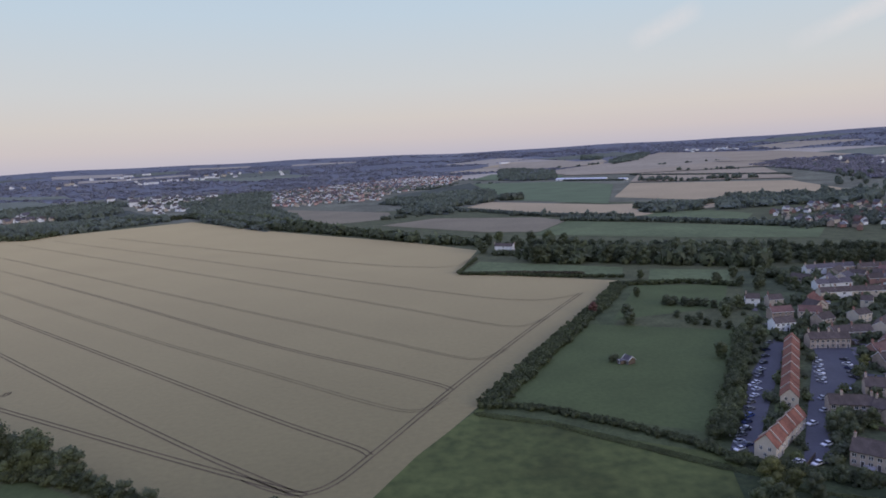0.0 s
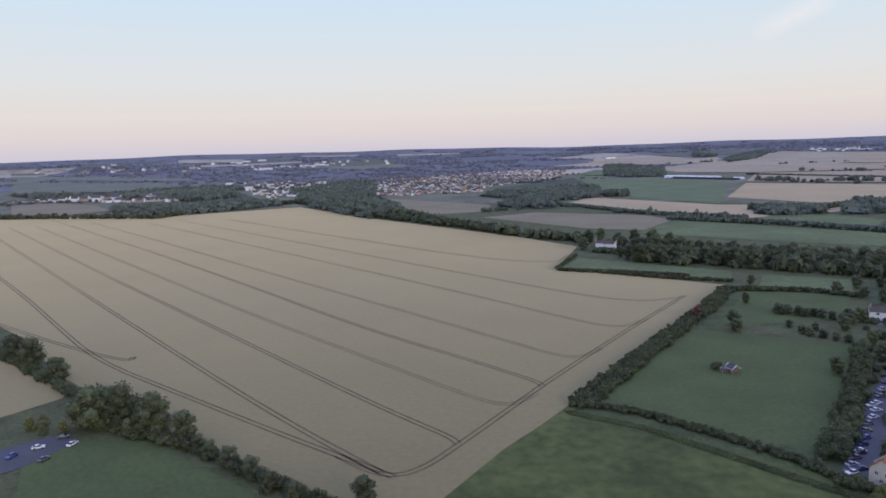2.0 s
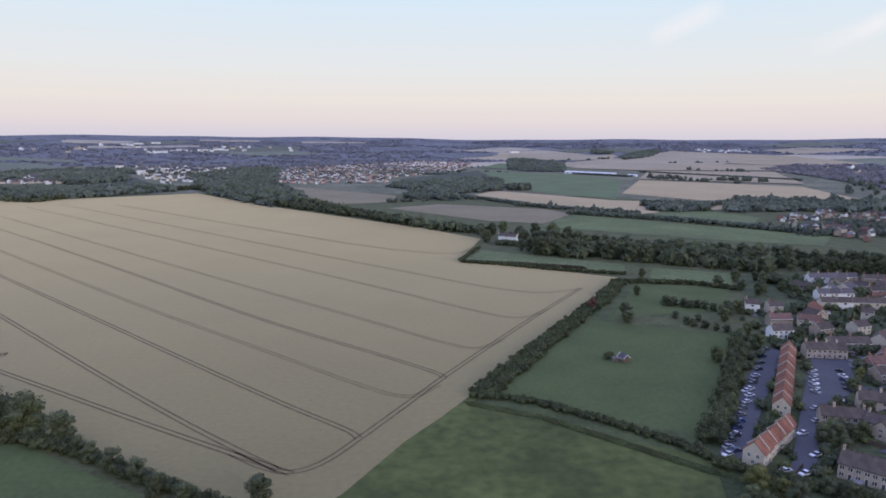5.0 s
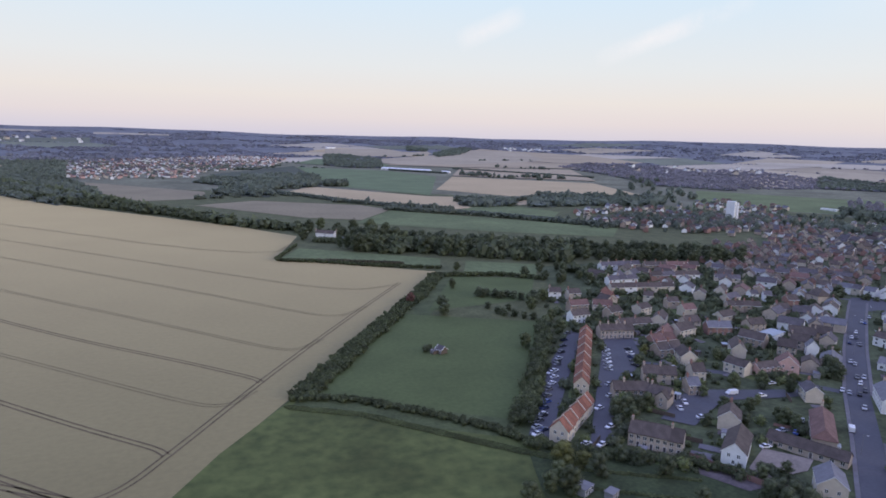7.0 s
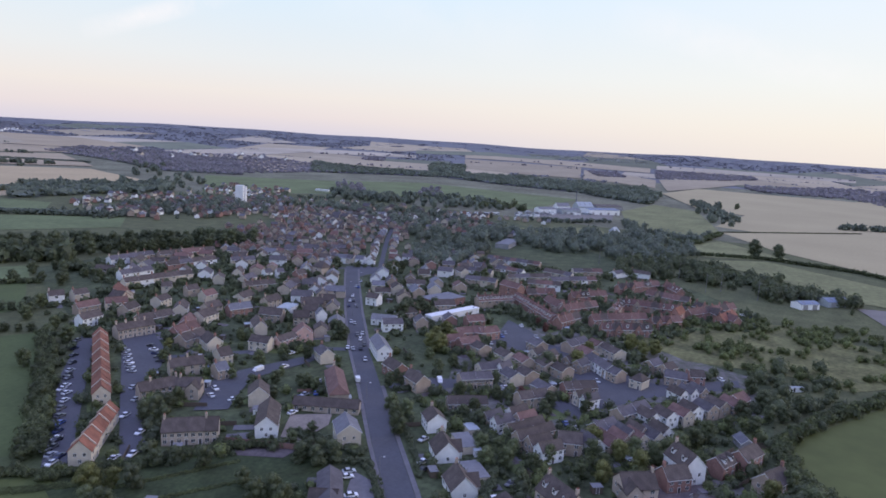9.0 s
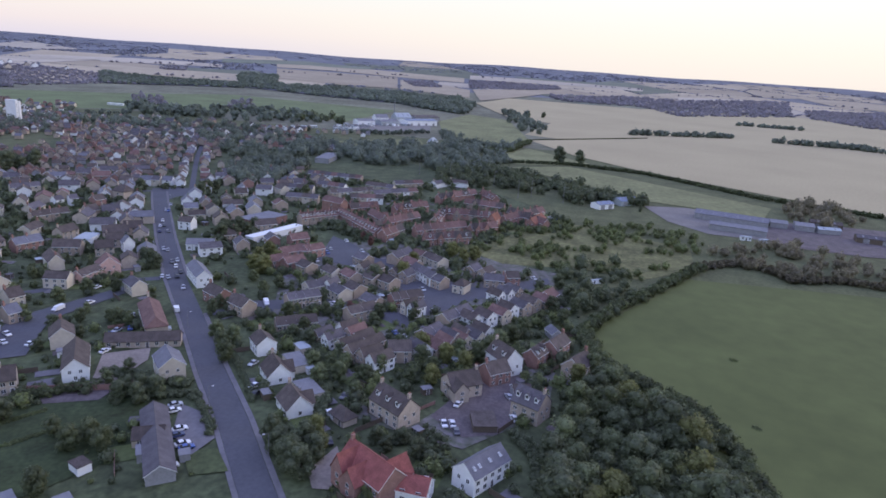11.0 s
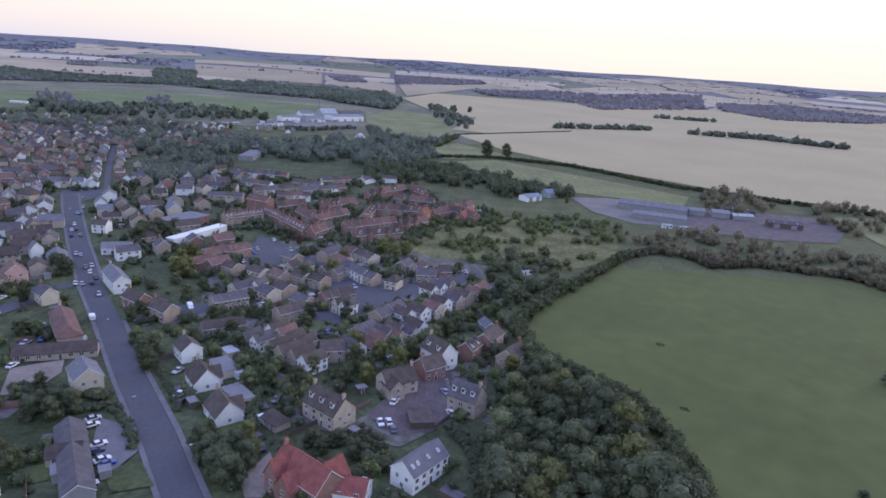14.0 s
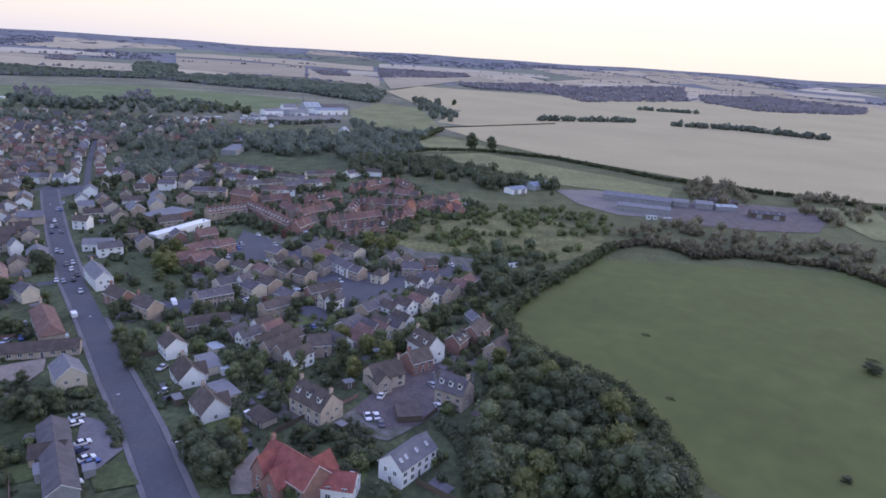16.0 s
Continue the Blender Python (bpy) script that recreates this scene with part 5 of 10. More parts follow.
house(136.5, 53.6, -120, 17.0, 9, 5.4, 9.6, "brick", "bright", chimneys=(-1,), gables='a', wings=((-5, -1, 2.5, 5, 5.2, 9.4), (0, -1, 3.0, 5.5, 4.6, 8.0), (4, 1, 3, 6, 5, 8.6)), label='large brick house with steep bright red roofs')
house(136.2, 42.2, -90, 8.0, 7, 3.6, 6.2, "white", "bright", chimneys=(), gables='b')
house(131.6, 112.7, -139, 33.5, 7, 2.8, 5, "grey", "grey", chimneys=(), name='workshop')
house(133.4, 116.5, -59, 8.0, 6, 2.6, 4.6, "stone", "brown", chimneys=(), name='outbuilding')
house(108.4, 191.5, 43, 8.2, 6.5, 4.8, 8.2, "cream", "red", parapets=1, chimneys=(), name='terraced_house', gables='a')
house(114.4, 197.2, 43, 8.2, 6.5, 4.87, 8.27, "cream", "red", parapets=1, chimneys=(), name='terraced_house')
house(120.4, 202.8, 43, 8.2, 6.5, 4.94, 8.34, "cream", "red", parapets=1, chimneys=(), name='terraced_house')
house(126.4, 208.4, 43, 8.2, 6.5, 4.8, 8.2, "cream", "red", parapets=1, chimneys=(), name='terraced_house')
house(138.9, 231.8, 59, 13.3, 7.2, 4.8, 8.2, "cream", "red", parapets=1, chimneys=(), name='terraced_house', gables='a')
house(145.9, 243.2, 59, 13.3, 7.2, 4.87, 8.27, "cream", "red", parapets=1, chimneys=(), name='terraced_house')
house(152.8, 254.5, 59, 13.3, 7.2, 4.94, 8.34, "cream", "red", parapets=1, chimneys=(), name='terraced_house')
house(159.7, 265.9, 59, 13.3, 7.2, 4.8, 8.2, "cream", "red", parapets=1, chimneys=(), name='terraced_house')
house(166.6, 277.2, 59, 13.3, 7.2, 4.87, 8.27, "cream", "red", parapets=1, chimneys=(), name='terraced_house')
house(173.5, 288.5, 59, 13.3, 7.2, 4.94, 8.34, "cream", "red", parapets=1, chimneys=(), name='terraced_house')
house(132.4, 182.5, -45, 4.4, 8, 4.8, 7.8, "stone", "brown", chimneys=(-1,), name='terraced_house')
house(135.5, 179.4, -45, 4.4, 8, 4.87, 7.87, "stone", "brown", chimneys=(), name='terraced_house')
house(138.5, 176.3, -45, 4.4, 8, 4.94, 7.94, "stone", "brown", chimneys=(), name='terraced_house')
house(141.6, 173.2, -45, 4.4, 8, 4.8, 7.8, "stone", "brown", chimneys=(-1,), name='terraced_house')
house(148.4, 219.2, -19, 4.8, 7.5, 4.8, 7.6, "stone", "brown", chimneys=(1,), name='terraced_house')
house(152.9, 217.6, -19, 4.8, 7.5, 4.87, 7.67, "stone", "brown", chimneys=(), name='terraced_house')
house(157.4, 216.1, -19, 4.8, 7.5, 4.94, 7.74, "stone", "brown", chimneys=(1,), name='terraced_house')
house(162.1, 210.3, -54, 9.4, 7.5, 4.8, 7.6, "stone", "brown", wings=((2, -1, 2.5, 5, 4.4, 6.8),))
house(172.9, 232.4, -26, 6.9, 8, 4.8, 7.8, "stone", "brown", chimneys=(-1,), name='terraced_house')
house(179.1, 229.4, -26, 6.9, 8, 4.87, 7.87, "stone", "brown", chimneys=(-1,), name='terraced_house')
house(159.4, 165.3, 42, 20.1, 9, 4.8, 8.4, "white", "brown", chimneys=(), gables='a')
house(173.7, 185.1, 46, 11.0, 9, 4.8, 8.2, "cream", "brown", chimneys=(1,))
house(187.2, 294.6, -9, 4.6, 8, 5.0, 7.8, "stone", "brown", chimneys=(-1,), name='terraced_house')
house(191.7, 293.9, -9, 4.6, 8, 5.07, 7.87, "stone", "brown", chimneys=(-1,), name='terraced_house')
house(196.2, 293.2, -9, 4.6, 8, 5.14, 7.94, "stone", "brown", chimneys=(-1,), name='terraced_house')
house(200.8, 292.5, -9, 4.6, 8, 5.0, 7.8, "stone", "brown", chimneys=(-1,), name='terraced_house')
house(203.4, 380.2, -22, 8.8, 7, 4.8, 7.6, "white", "brown")
house(213.9, 374.8, -1, 9.5, 7, 4.8, 7.6, "cream", "brown")
house(189.9, 325.1, 6, 12.4, 7.5, 4.8, 7.6, "white", "brown")
house(201.9, 347.5, 1, 13.7, 7, 4.6, 7.4, "buff", "rust")
house(216.8, 343.7, -25, 12.5, 7.5, 4.6, 7.6, "cream", "rust", chimneys=(1,))
house(234.4, 364.4, 69, 24.6, 7.5, 4.8, 8, "cream", "red")
house(207.4, 303.6, -5, 9.4, 8, 4.6, 7.4, "buff", "brown", name='terraced_house')
house(216.8, 302.8, -5, 9.4, 8, 4.67, 7.47, "buff", "brown", name='terraced_house')
house(234.4, 310.7, 46, 16.2, 8, 4.6, 7.6, "cream", "brown")
house(218.1, 284.2, 43, 15.5, 8, 4.6, 7.6, "brick", "rust")
house(287.2, 457.0, 2, 7.4, 7.5, 4.8, 7.6, "white", "grey", name='terraced_house')
house(294.6, 457.3, 2, 7.4, 7.5, 4.87, 7.67, "white", "grey", name='terraced_house')
house(302.0, 457.6, 2, 7.4, 7.5, 4.94, 7.74, "buff", "grey", name='terraced_house')
house(309.3, 457.9, 2, 7.4, 7.5, 4.8, 7.6, "white", "grey", name='terraced_house')
house(316.7, 458.1, 2, 7.4, 7.5, 4.87, 7.67, "buff", "grey", name='terraced_house')
house(263.6, 407.4, -0, 7.8, 7.5, 4.8, 7.6, "white", "grey", name='terraced_house')
house(271.5, 407.4, -0, 7.8, 7.5, 4.87, 7.67, "white", "grey", name='terraced_house')
house(279.3, 407.3, -0, 7.8, 7.5, 4.94, 7.74, "white", "grey", name='terraced_house')
house(326.7, 452.2, -9, 9.4, 7.5, 4.8, 7.6, "buff", "brown", name='terraced_house')
house(336.0, 450.6, -9, 9.4, 7.5, 4.87, 7.67, "brick", "brown", name='terraced_house')
house(345.3, 449.1, -9, 9.4, 7.5, 4.94, 7.74, "white", "rust", name='terraced_house')
house(354.6, 447.6, -9, 9.4, 7.5, 4.8, 7.6, "brick", "rust", name='terraced_house')
house(363.8, 446.0, -9, 9.4, 7.5, 4.87, 7.67, "buff", "brown", name='terraced_house')
house(305.7, 414.3, -4, 10.3, 7.5, 4.8, 7.6, "brick", "brown", name='terraced_house')
house(315.9, 413.6, -4, 10.3, 7.5, 4.87, 7.67, "brick", "grey", name='terraced_house')
house(326.2, 412.9, -4, 10.3, 7.5, 4.94, 7.74, "white", "brown", name='terraced_house')
house(336.4, 412.2, -4, 10.3, 7.5, 4.8, 7.6, "white", "brown", name='terraced_house')
house(252.5, 384.3, -6, 9.4, 7.5, 4.8, 7.6, "cream", "brown", name='terraced_house')
house(261.8, 383.3, -6, 9.4, 7.5, 4.87, 7.67, "white", "brown", name='terraced_house')
house(271.1, 382.3, -6, 9.4, 7.5, 4.94, 7.74, "cream", "brown", name='terraced_house')
house(280.4, 381.2, -6, 9.4, 7.5, 4.8, 7.6, "cream", "brown", name='terraced_house')
house(289.8, 380.2, -6, 9.4, 7.5, 4.87, 7.67, "cream", "brown", name='terraced_house')
house(260.2, 358.3, -40, 6.7, 7.5, 4.8, 7.6, "cream", "brown")
house(265.2, 341.4, -11, 8.2, 7.5, 4.8, 7.6, "buff", "brown")
house(262.8, 323.4, 4, 10.0, 8, 4.8, 7.8, "cream", "rust")
house(245.7, 299.3, 1, 10.8, 8, 4.8, 7.8, "stone", "brown")
house(250.7, 287.2, -17, 6.5, 8, 4.8, 7.8, "brick", "slate", name='terraced_house')
house(257.0, 285.2, -17, 6.5, 8, 4.87, 7.87, "brick", "slate", name='terraced_house')
house(279.4, 287.2, -0, 11.7, 8, 4.8, 7.8, "stone", "brown")
house(238.1, 253.7, 56, 15.0, 7.5, 4.8, 8.2, "cream", "brown")
house(204.6, 249.6, 69, 12.0, 9, 4.6, 8, "cream", "brown")
house(194.8, 230.2, -13, 6.7, 9, 4.4, 7.8, "cream", "brown")
house(198.5, 260.6, 6, 7.1, 8, 4.6, 7.6, "buff", "brown", name='terraced_house')
house(205.6, 261.3, 6, 7.1, 8, 4.67, 7.67, "buff", "brown", name='terraced_house')
house(204.5, 273.4, 4, 7.1, 8, 4.6, 7.6, "brick", "rust", name='terraced_house')
house(211.6, 273.9, 4, 7.1, 8, 4.67, 7.67, "brick", "rust", name='terraced_house')
house(181.6, 216.5, -14, 4.8, 8, 4.6, 7.4, "buff", "slate", name='terraced_house')
house(349.9, 398.4, -31, 5.9, 7.5, 4.8, 7.6, "cream", "grey", name='terraced_house')
house(355.0, 395.4, -31, 5.9, 7.5, 4.87, 7.67, "cream", "grey", name='terraced_house')
house(360.1, 392.3, -31, 5.9, 7.5, 4.94, 7.74, "cream", "grey", name='terraced_house')
house(375.3, 332.4, -99, 11.8, 11, 6, 10.5, "stone", "brown", hip=0.6)
house(348.3, 329.4, -11, 7.9, 8, 4.8, 8, "brick", "brown")
house(323.0, 311.6, -12, 8.5, 8, 4.8, 8, "buff", "brown")
house(296.5, 325.6, -19, 5.2, 7.5, 4.8, 7.6, "buff", "brown", name='terraced_house')
house(301.4, 323.9, -19, 5.2, 7.5, 4.87, 7.67, "buff", "brown", name='terraced_house')
house(306.4, 322.1, -19, 5.2, 7.5, 4.94, 7.74, "buff", "brown", name='terraced_house')
house(311.3, 320.4, -19, 5.2, 7.5, 4.8, 7.6, "buff", "brown", name='terraced_house')
house(313.4, 277.2, 45, 10.0, 8, 5, 8.4, "stone", "grey")
house(294.6, 251.8, 34, 10.0, 8, 5, 8.2, "stone", "grey")
house(334.7, 347.9, -11, 6.1, 7, 4.8, 7.4, "white", "grey")
house(342.8, 343.8, -28, 5.7, 7, 4.8, 7.4, "white", "grey")
house(295.1, 214.6, -64, 15.3, 8, 3.5, 6, "white", "lead", chimneys=(), name='shop')
house(288.3, 204.3, 136, 11.9, 8, 4.6, 7.2, "white", "grey", chimneys=())
house(327.2, 246.4, -84, 8.9, 8, 5, 7.8, "white", "brown")
house(437.5, 260.4, -72, 12.3, 9, 5, 8, "white", "grey")
house(446.9, 251.2, -123, 12.2, 8, 5, 8, "cream", "brown")
house(324.6, 173.0, -36, 11.4, 8, 5, 8, "brick", "rust")
house(306.0, 160.3, -73, 7.7, 8, 4.8, 7.8, "brick", "rust")
house(231.2, 161.5, -115, 12.0, 8, 4.8, 7.8, "brick", "brown")
house(224.7, 145.8, -115, 11.9, 8, 4.8, 7.8, "buff", "brown")
house(307.8, 126.8, 61, 9.0, 9, 4.6, 6.8, "buff", "grey", chimneys=())
house(283.1, 146.4, 64, 8.5, 9, 4.5, 6.7, "buff", "brown", chimneys=())
house(280.9, 131.8, 61, 10.0, 9, 4.5, 6.7, "cream", "brown", chimneys=())
house(279.5, 121.5, 58, 10.0, 9, 4.5, 6.7, "buff", "rust", chimneys=())
house(280.9, 110.8, 59, 8.5, 9, 4.5, 6.7, "buff", "brown", chimneys=())
house(279.4, 102.2, 64, 8.5, 9, 4.5, 6.7, "buff", "brown", chimneys=())
house(256.4, 116.7, 59, 10.0, 9, 4.5, 6.7, "cream", "grey", chimneys=())
house(251.9, 99.5, 62, 10.0, 9, 4.5, 6.7, "buff", "grey", chimneys=())
house(263.6, 112.4, 59, 8.5, 9, 4.5, 6.7, "buff", "brown", chimneys=())
house(326.6, 96.4, 58, 8.5, 9, 4.5, 6.7, "cream", "brown", chimneys=())
house(322.1, 90.4, 57, 8.0, 9, 4.5, 6.7, "cream", "brown", chimneys=())
house(328.3, 102.5, 64, 8.0, 9, 4.5, 6.7, "cream", "rust", chimneys=())
house(312.0, 101.6, 60, 10.0, 9, 4.5, 6.7, "buff", "rust", chimneys=())
house(238.6, 131.2, -42, 3.5, 8, 4.8, 7.0, "buff", "grey", chimneys=(), name='terraced_house')
house(241.3, 128.8, -42, 3.5, 8, 4.87, 7.07, "buff", "grey", chimneys=(), name='terraced_house')
house(243.9, 126.4, -42, 3.5, 8, 4.94, 7.14, "buff", "grey", chimneys=(), name='terraced_house')
house(246.5, 124.1, -42, 3.5, 8, 4.8, 7.0, "buff", "grey", chimneys=(), name='terraced_house')
house(216.6, 123.6, -51, 3.9, 7.5, 2.8, 5.2, "buff", "brown", chimneys=(), name='terraced_house')
house(219.0, 120.5, -51, 3.9, 7.5, 2.87, 5.27, "buff", "brown", chimneys=(), name='terraced_house')
house(221.5, 117.4, -51, 3.9, 7.5, 2.94, 5.34, "buff", "brown", chimneys=(), name='terraced_house')
house(224.0, 114.4, -51, 3.9, 7.5, 2.8, 5.2, "buff", "brown", chimneys=(), name='terraced_house')
house(302.4, 94.8, -133, 6.5, 7.5, 4.8, 7.2, "white", "grey", chimneys=(), name='terraced_house')
house(298.1, 90.0, -133, 6.5, 7.5, 4.87, 7.27, "white", "grey", chimneys=(), name='terraced_house')
house(293.7, 85.2, -133, 6.5, 7.5, 4.94, 7.34, "white", "grey", chimneys=(), name='terraced_house')
house(291.2, 81.6, 61, 10.0, 7.5, 4.6, 7, "buff", "grey", chimneys=())
house(289.5, 69.6, -102, 6.4, 9, 4.6, 7.6, "cream", "brown", hip=0.9, chimneys=())
house(303.9, 57.0, -80, 10.1, 7.5, 4.6, 7.2, "buff", "grey", chimneys=(1,))
house(311.9, 49.8, -62, 7.3, 7.5, 4.6, 7.2, "brick", "brown", chimneys=())
house(258.0, 91.8, -44, 3.7, 7.5, 4.6, 7.0, "brick", "brown", chimneys=(), name='terraced_house')
house(260.6, 89.2, -44, 3.7, 7.5, 4.67, 7.07, "brick", "brown", chimneys=(), name='terraced_house')
house(263.3, 86.6, -44, 3.7, 7.5, 4.74, 7.14, "brick", "brown", chimneys=(), name='terraced_house')
house(265.9, 84.1, -44, 3.7, 7.5, 4.6, 7.0, "brick", "brown", chimneys=(), name='terraced_house')
house(220.5, 97.2, -24, 9.0, 5.4, 4.6, 7.0, "white", "brown", chimneys=(), gables='ab')
house(217.3, 92.5, -24, 9.0, 5.4, 4.6499999999999995, 7.05, "buff", "rust", chimneys=(), gables='ab')
house(213.6, 88.0, -25, 9.0, 5.4, 4.699999999999999, 7.1, "buff", "brown", chimneys=(), gables='ab')
house(210.9, 83.0, -24, 9.0, 5.4, 4.6, 7.0, "buff", "brown", chimneys=(), gables='ab')
house(205.2, 90.1, -28, 9.0, 5.2, 4.6, 7.0, "cream", "brown", chimneys=(), gables='ab')
house(202.4, 85.4, -28, 9.0, 5.2, 4.6499999999999995, 7.05, "buff", "brown", chimneys=(), gables='ab')
house(200.8, 80.0, -30, 9.0, 5.2, 4.699999999999999, 7.1, "buff", "brown", chimneys=(), gables='ab')
house(198.2, 75.2, -30, 9.0, 5.2, 4.6, 7.0, "white", "brown", chimneys=(), gables='ab')
house(209.2, 72.0, -66, 7.8, 7.5, 4.6, 7.2, "buff", "brown", chimneys=())
house(212.3, 65.7, 54, 9.0, 6.1, 4.6, 7.0, "white", "grey", chimneys=(), gables='ab')
house(216.8, 61.0, 57, 9.0, 6.1, 4.6499999999999995, 7.05, "buff", "rust", chimneys=(), gables='ab')
house(222.8, 58.5, 54, 9.0, 6.1, 4.699999999999999, 7.1, "buff", "rust", chimneys=(), gables='ab')
house(227.6, 54.2, 55, 9.0, 6.1, 4.6, 7.0, "cream", "rust", chimneys=(), gables='ab')
house(232.5, 50.1, 56, 9.0, 6.1, 4.6499999999999995, 7.05, "cream", "grey", chimneys=(), gables='ab')
house(239.0, 48.4, 55, 9.0, 6.1, 4.699999999999999, 7.1, "white", "brown", chimneys=(), gables='ab')
house(249.8, 55.7, 57, 9.0, 6.9, 4.6, 7.0, "white", "brown", chimneys=(), gables='ab')
house(255.1, 50.5, 56, 9.0, 6.9, 4.6499999999999995, 7.05, "white", "brown", chimneys=(), gables='ab')
house(260.6, 45.7, 59, 9.0, 6.9, 4.699999999999999, 7.1, "cream", "rust", chimneys=(), gables='ab')
house(267.9, 43.7, 55, 9.0, 6.9, 4.6, 7.0, "white", "brown", chimneys=(), gables='ab')
house(273.4, 38.9, 58, 9.0, 6.9, 4.6499999999999995, 7.05, "buff", "grey", chimneys=(), gables='ab')
house(279.9, 35.7, 59, 9.0, 6.9, 4.699999999999999, 7.1, "buff", "brown", chimneys=(), gables='ab')
house(285.4, 30.7, 59, 9.0, 6.9, 4.6, 7.0, "buff", "rust", chimneys=(), gables='ab')
house(246.8, 64.3, -22, 8.6, 7.5, 4.6, 7.0, "buff", "grey", chimneys=(), name='terraced_house')
house(254.7, 61.0, -22, 8.6, 7.5, 4.67, 7.07, "buff", "grey", chimneys=(), name='terraced_house')
house(226.3, 67.4, -20, 5.3, 7.5, 4.6, 7.0, "buff", "grey", chimneys=(), name='terraced_house')
house(231.3, 65.6, -20, 5.3, 7.5, 4.67, 7.07, "buff", "grey", chimneys=(), name='terraced_house')
house(291.0, 29.2, -16, 9.9, 8, 4.8, 7.6, "brick", "rust", chimneys=())
house(236.3, 101.4, -35, 6.5, 7.5, 4.6, 7.0, "buff", "brown", chimneys=(), name='terraced_house')
house(241.6, 97.7, -35, 6.5, 7.5, 4.67, 7.07, "buff", "brown", chimneys=(), name='terraced_house')
house(300.2, 165.5, 151, 12.0, 7.5, 4.8, 7.4, "brick", "rust", chimneys=())
house(284.7, 163.3, 151, 12.0, 7.5, 4.8, 7.4, "brick", "rust", chimneys=())
house(285.7, 155.2, 151, 12.0, 7.5, 4.8, 7.4, "brick", "rust", chimneys=())
house(309.7, 156.4, 151, 12.0, 7.5, 4.8, 7.4, "brick", "rust", chimneys=())
house(318.8, 112.9, -14, 8.0, 7.5, 4.6, 7.0, "buff", "grey", chimneys=(), name='terraced_house')
house(326.6, 111.0, -14, 8.0, 7.5, 4.67, 7.07, "buff", "grey", chimneys=(), name='terraced_house')
house(315.7, 70.2, -19, 8.5, 6.9, 4.6, 7.0, "buff", "grey", chimneys=(), gables='ab')
house(314.1, 63.1, -21, 8.5, 6.9, 4.6499999999999995, 7.05, "buff", "brown", chimneys=(), gables='ab')
house(294.1, 103.6, -16, 8.5, 6.0, 4.6, 7.0, "buff", "brown", chimneys=(), gables='ab')
house(291.8, 97.6, -14, 8.5, 6.0, 4.6499999999999995, 7.05, "buff", "grey", chimneys=(), gables='ab')
house(262.4, 128.4, -9, 8.5, 3.9, 4.6, 7.0, "white", "grey", chimneys=(), gables='ab')
house(263.7, 123.9, -10, 8.5, 3.9, 4.6499999999999995, 7.05, "white", "grey", chimneys=(), gables='ab')
house(253.4, 83.1, -29, 8.5, 4.2, 4.6, 7.0, "cream", "brown", chimneys=(), gables='ab')
house(250.9, 79.3, -26, 8.5, 4.2, 4.6499999999999995, 7.05, "white", "grey", chimneys=(), gables='ab')
house(282.8, 51.7, 57, 8.5, 5.2, 4.6, 7.0, "white", "brown", chimneys=(), gables='ab')
house(287.2, 48.4, 58, 8.5, 5.2, 4.6499999999999995, 7.05, "white", "grey", chimneys=(), gables='ab')
house(291.8, 45.3, 57, 8.5, 5.2, 4.699999999999999, 7.1, "buff", "grey", chimneys=(), gables='ab')
house(293.7, 121.0, -10, 8.5, 5.9, 4.6, 7.0, "cream", "brown", chimneys=(), gables='ab')
house(294.2, 114.5, -13, 8.5, 5.9, 4.6499999999999995, 7.05, "buff", "brown", chimneys=(), gables='ab')
house(257.2, 130.0, -31, 8.5, 7.5, 4.6, 7.0, "cream", "grey", chimneys=(), gables='ab')
house(228.4, 58.4, 55, 8.5, 5.5, 4.6, 7.0, "cream", "grey", chimneys=(), gables='ab')
house(233.4, 55.4, 56, 8.5, 5.5, 4.6499999999999995, 7.05, "buff", "brown", chimneys=(), gables='ab')
house(210.4, 102.7, -21, 8.5, 4.8, 4.6, 7.0, "buff", "grey", chimneys=(), gables='ab')
house(208.8, 97.9, -25, 8.5, 4.8, 4.6499999999999995, 7.05, "white", "grey", chimneys=(), gables='ab')
house(369.6, 193.2, -35, 5.1, 8, 5.0, 8.4, "buff", "rust", face=1, dormers=2, chimneys=(-1,), name='terraced_house')
house(373.8, 190.2, -35, 5.1, 8, 5.07, 8.47, "buff", "rust", face=1, dormers=2, chimneys=(-1,), name='terraced_house')
house(377.9, 187.3, -35, 5.1, 8, 5.14, 8.54, "buff", "rust", face=1, dormers=2, chimneys=(-1,), name='terraced_house')
house(382.1, 184.4, -35, 5.1, 8, 5.0, 8.4, "buff", "rust", face=1, dormers=2, chimneys=(-1,), name='terraced_house')
house(386.2, 181.5, -35, 5.1, 8, 5.07, 8.47, "buff", "rust", face=1, dormers=2, chimneys=(-1,), name='terraced_house')
house(393.2, 176.6, -132, 8.0, 8, 5.0, 8.4, "brick", "rust", face=1, dormers=2, chimneys=(-1,), name='terraced_house')
house(387.8, 170.6, -132, 8.0, 8, 5.07, 8.47, "brick", "rust", face=1, dormers=2, chimneys=(-1,), name='terraced_house')
house(382.5, 164.6, -132, 8.0, 8, 5.14, 8.54, "brick", "rust", face=1, dormers=2, chimneys=(-1,), name='terraced_house')
house(377.2, 158.6, -132, 8.0, 8, 5.0, 8.4, "brick", "rust", face=1, dormers=2, chimneys=(-1,), name='terraced_house')
house(371.8, 152.6, -132, 8.0, 8, 5.07, 8.47, "brick", "rust", face=1, dormers=2, chimneys=(-1,), name='terraced_house')
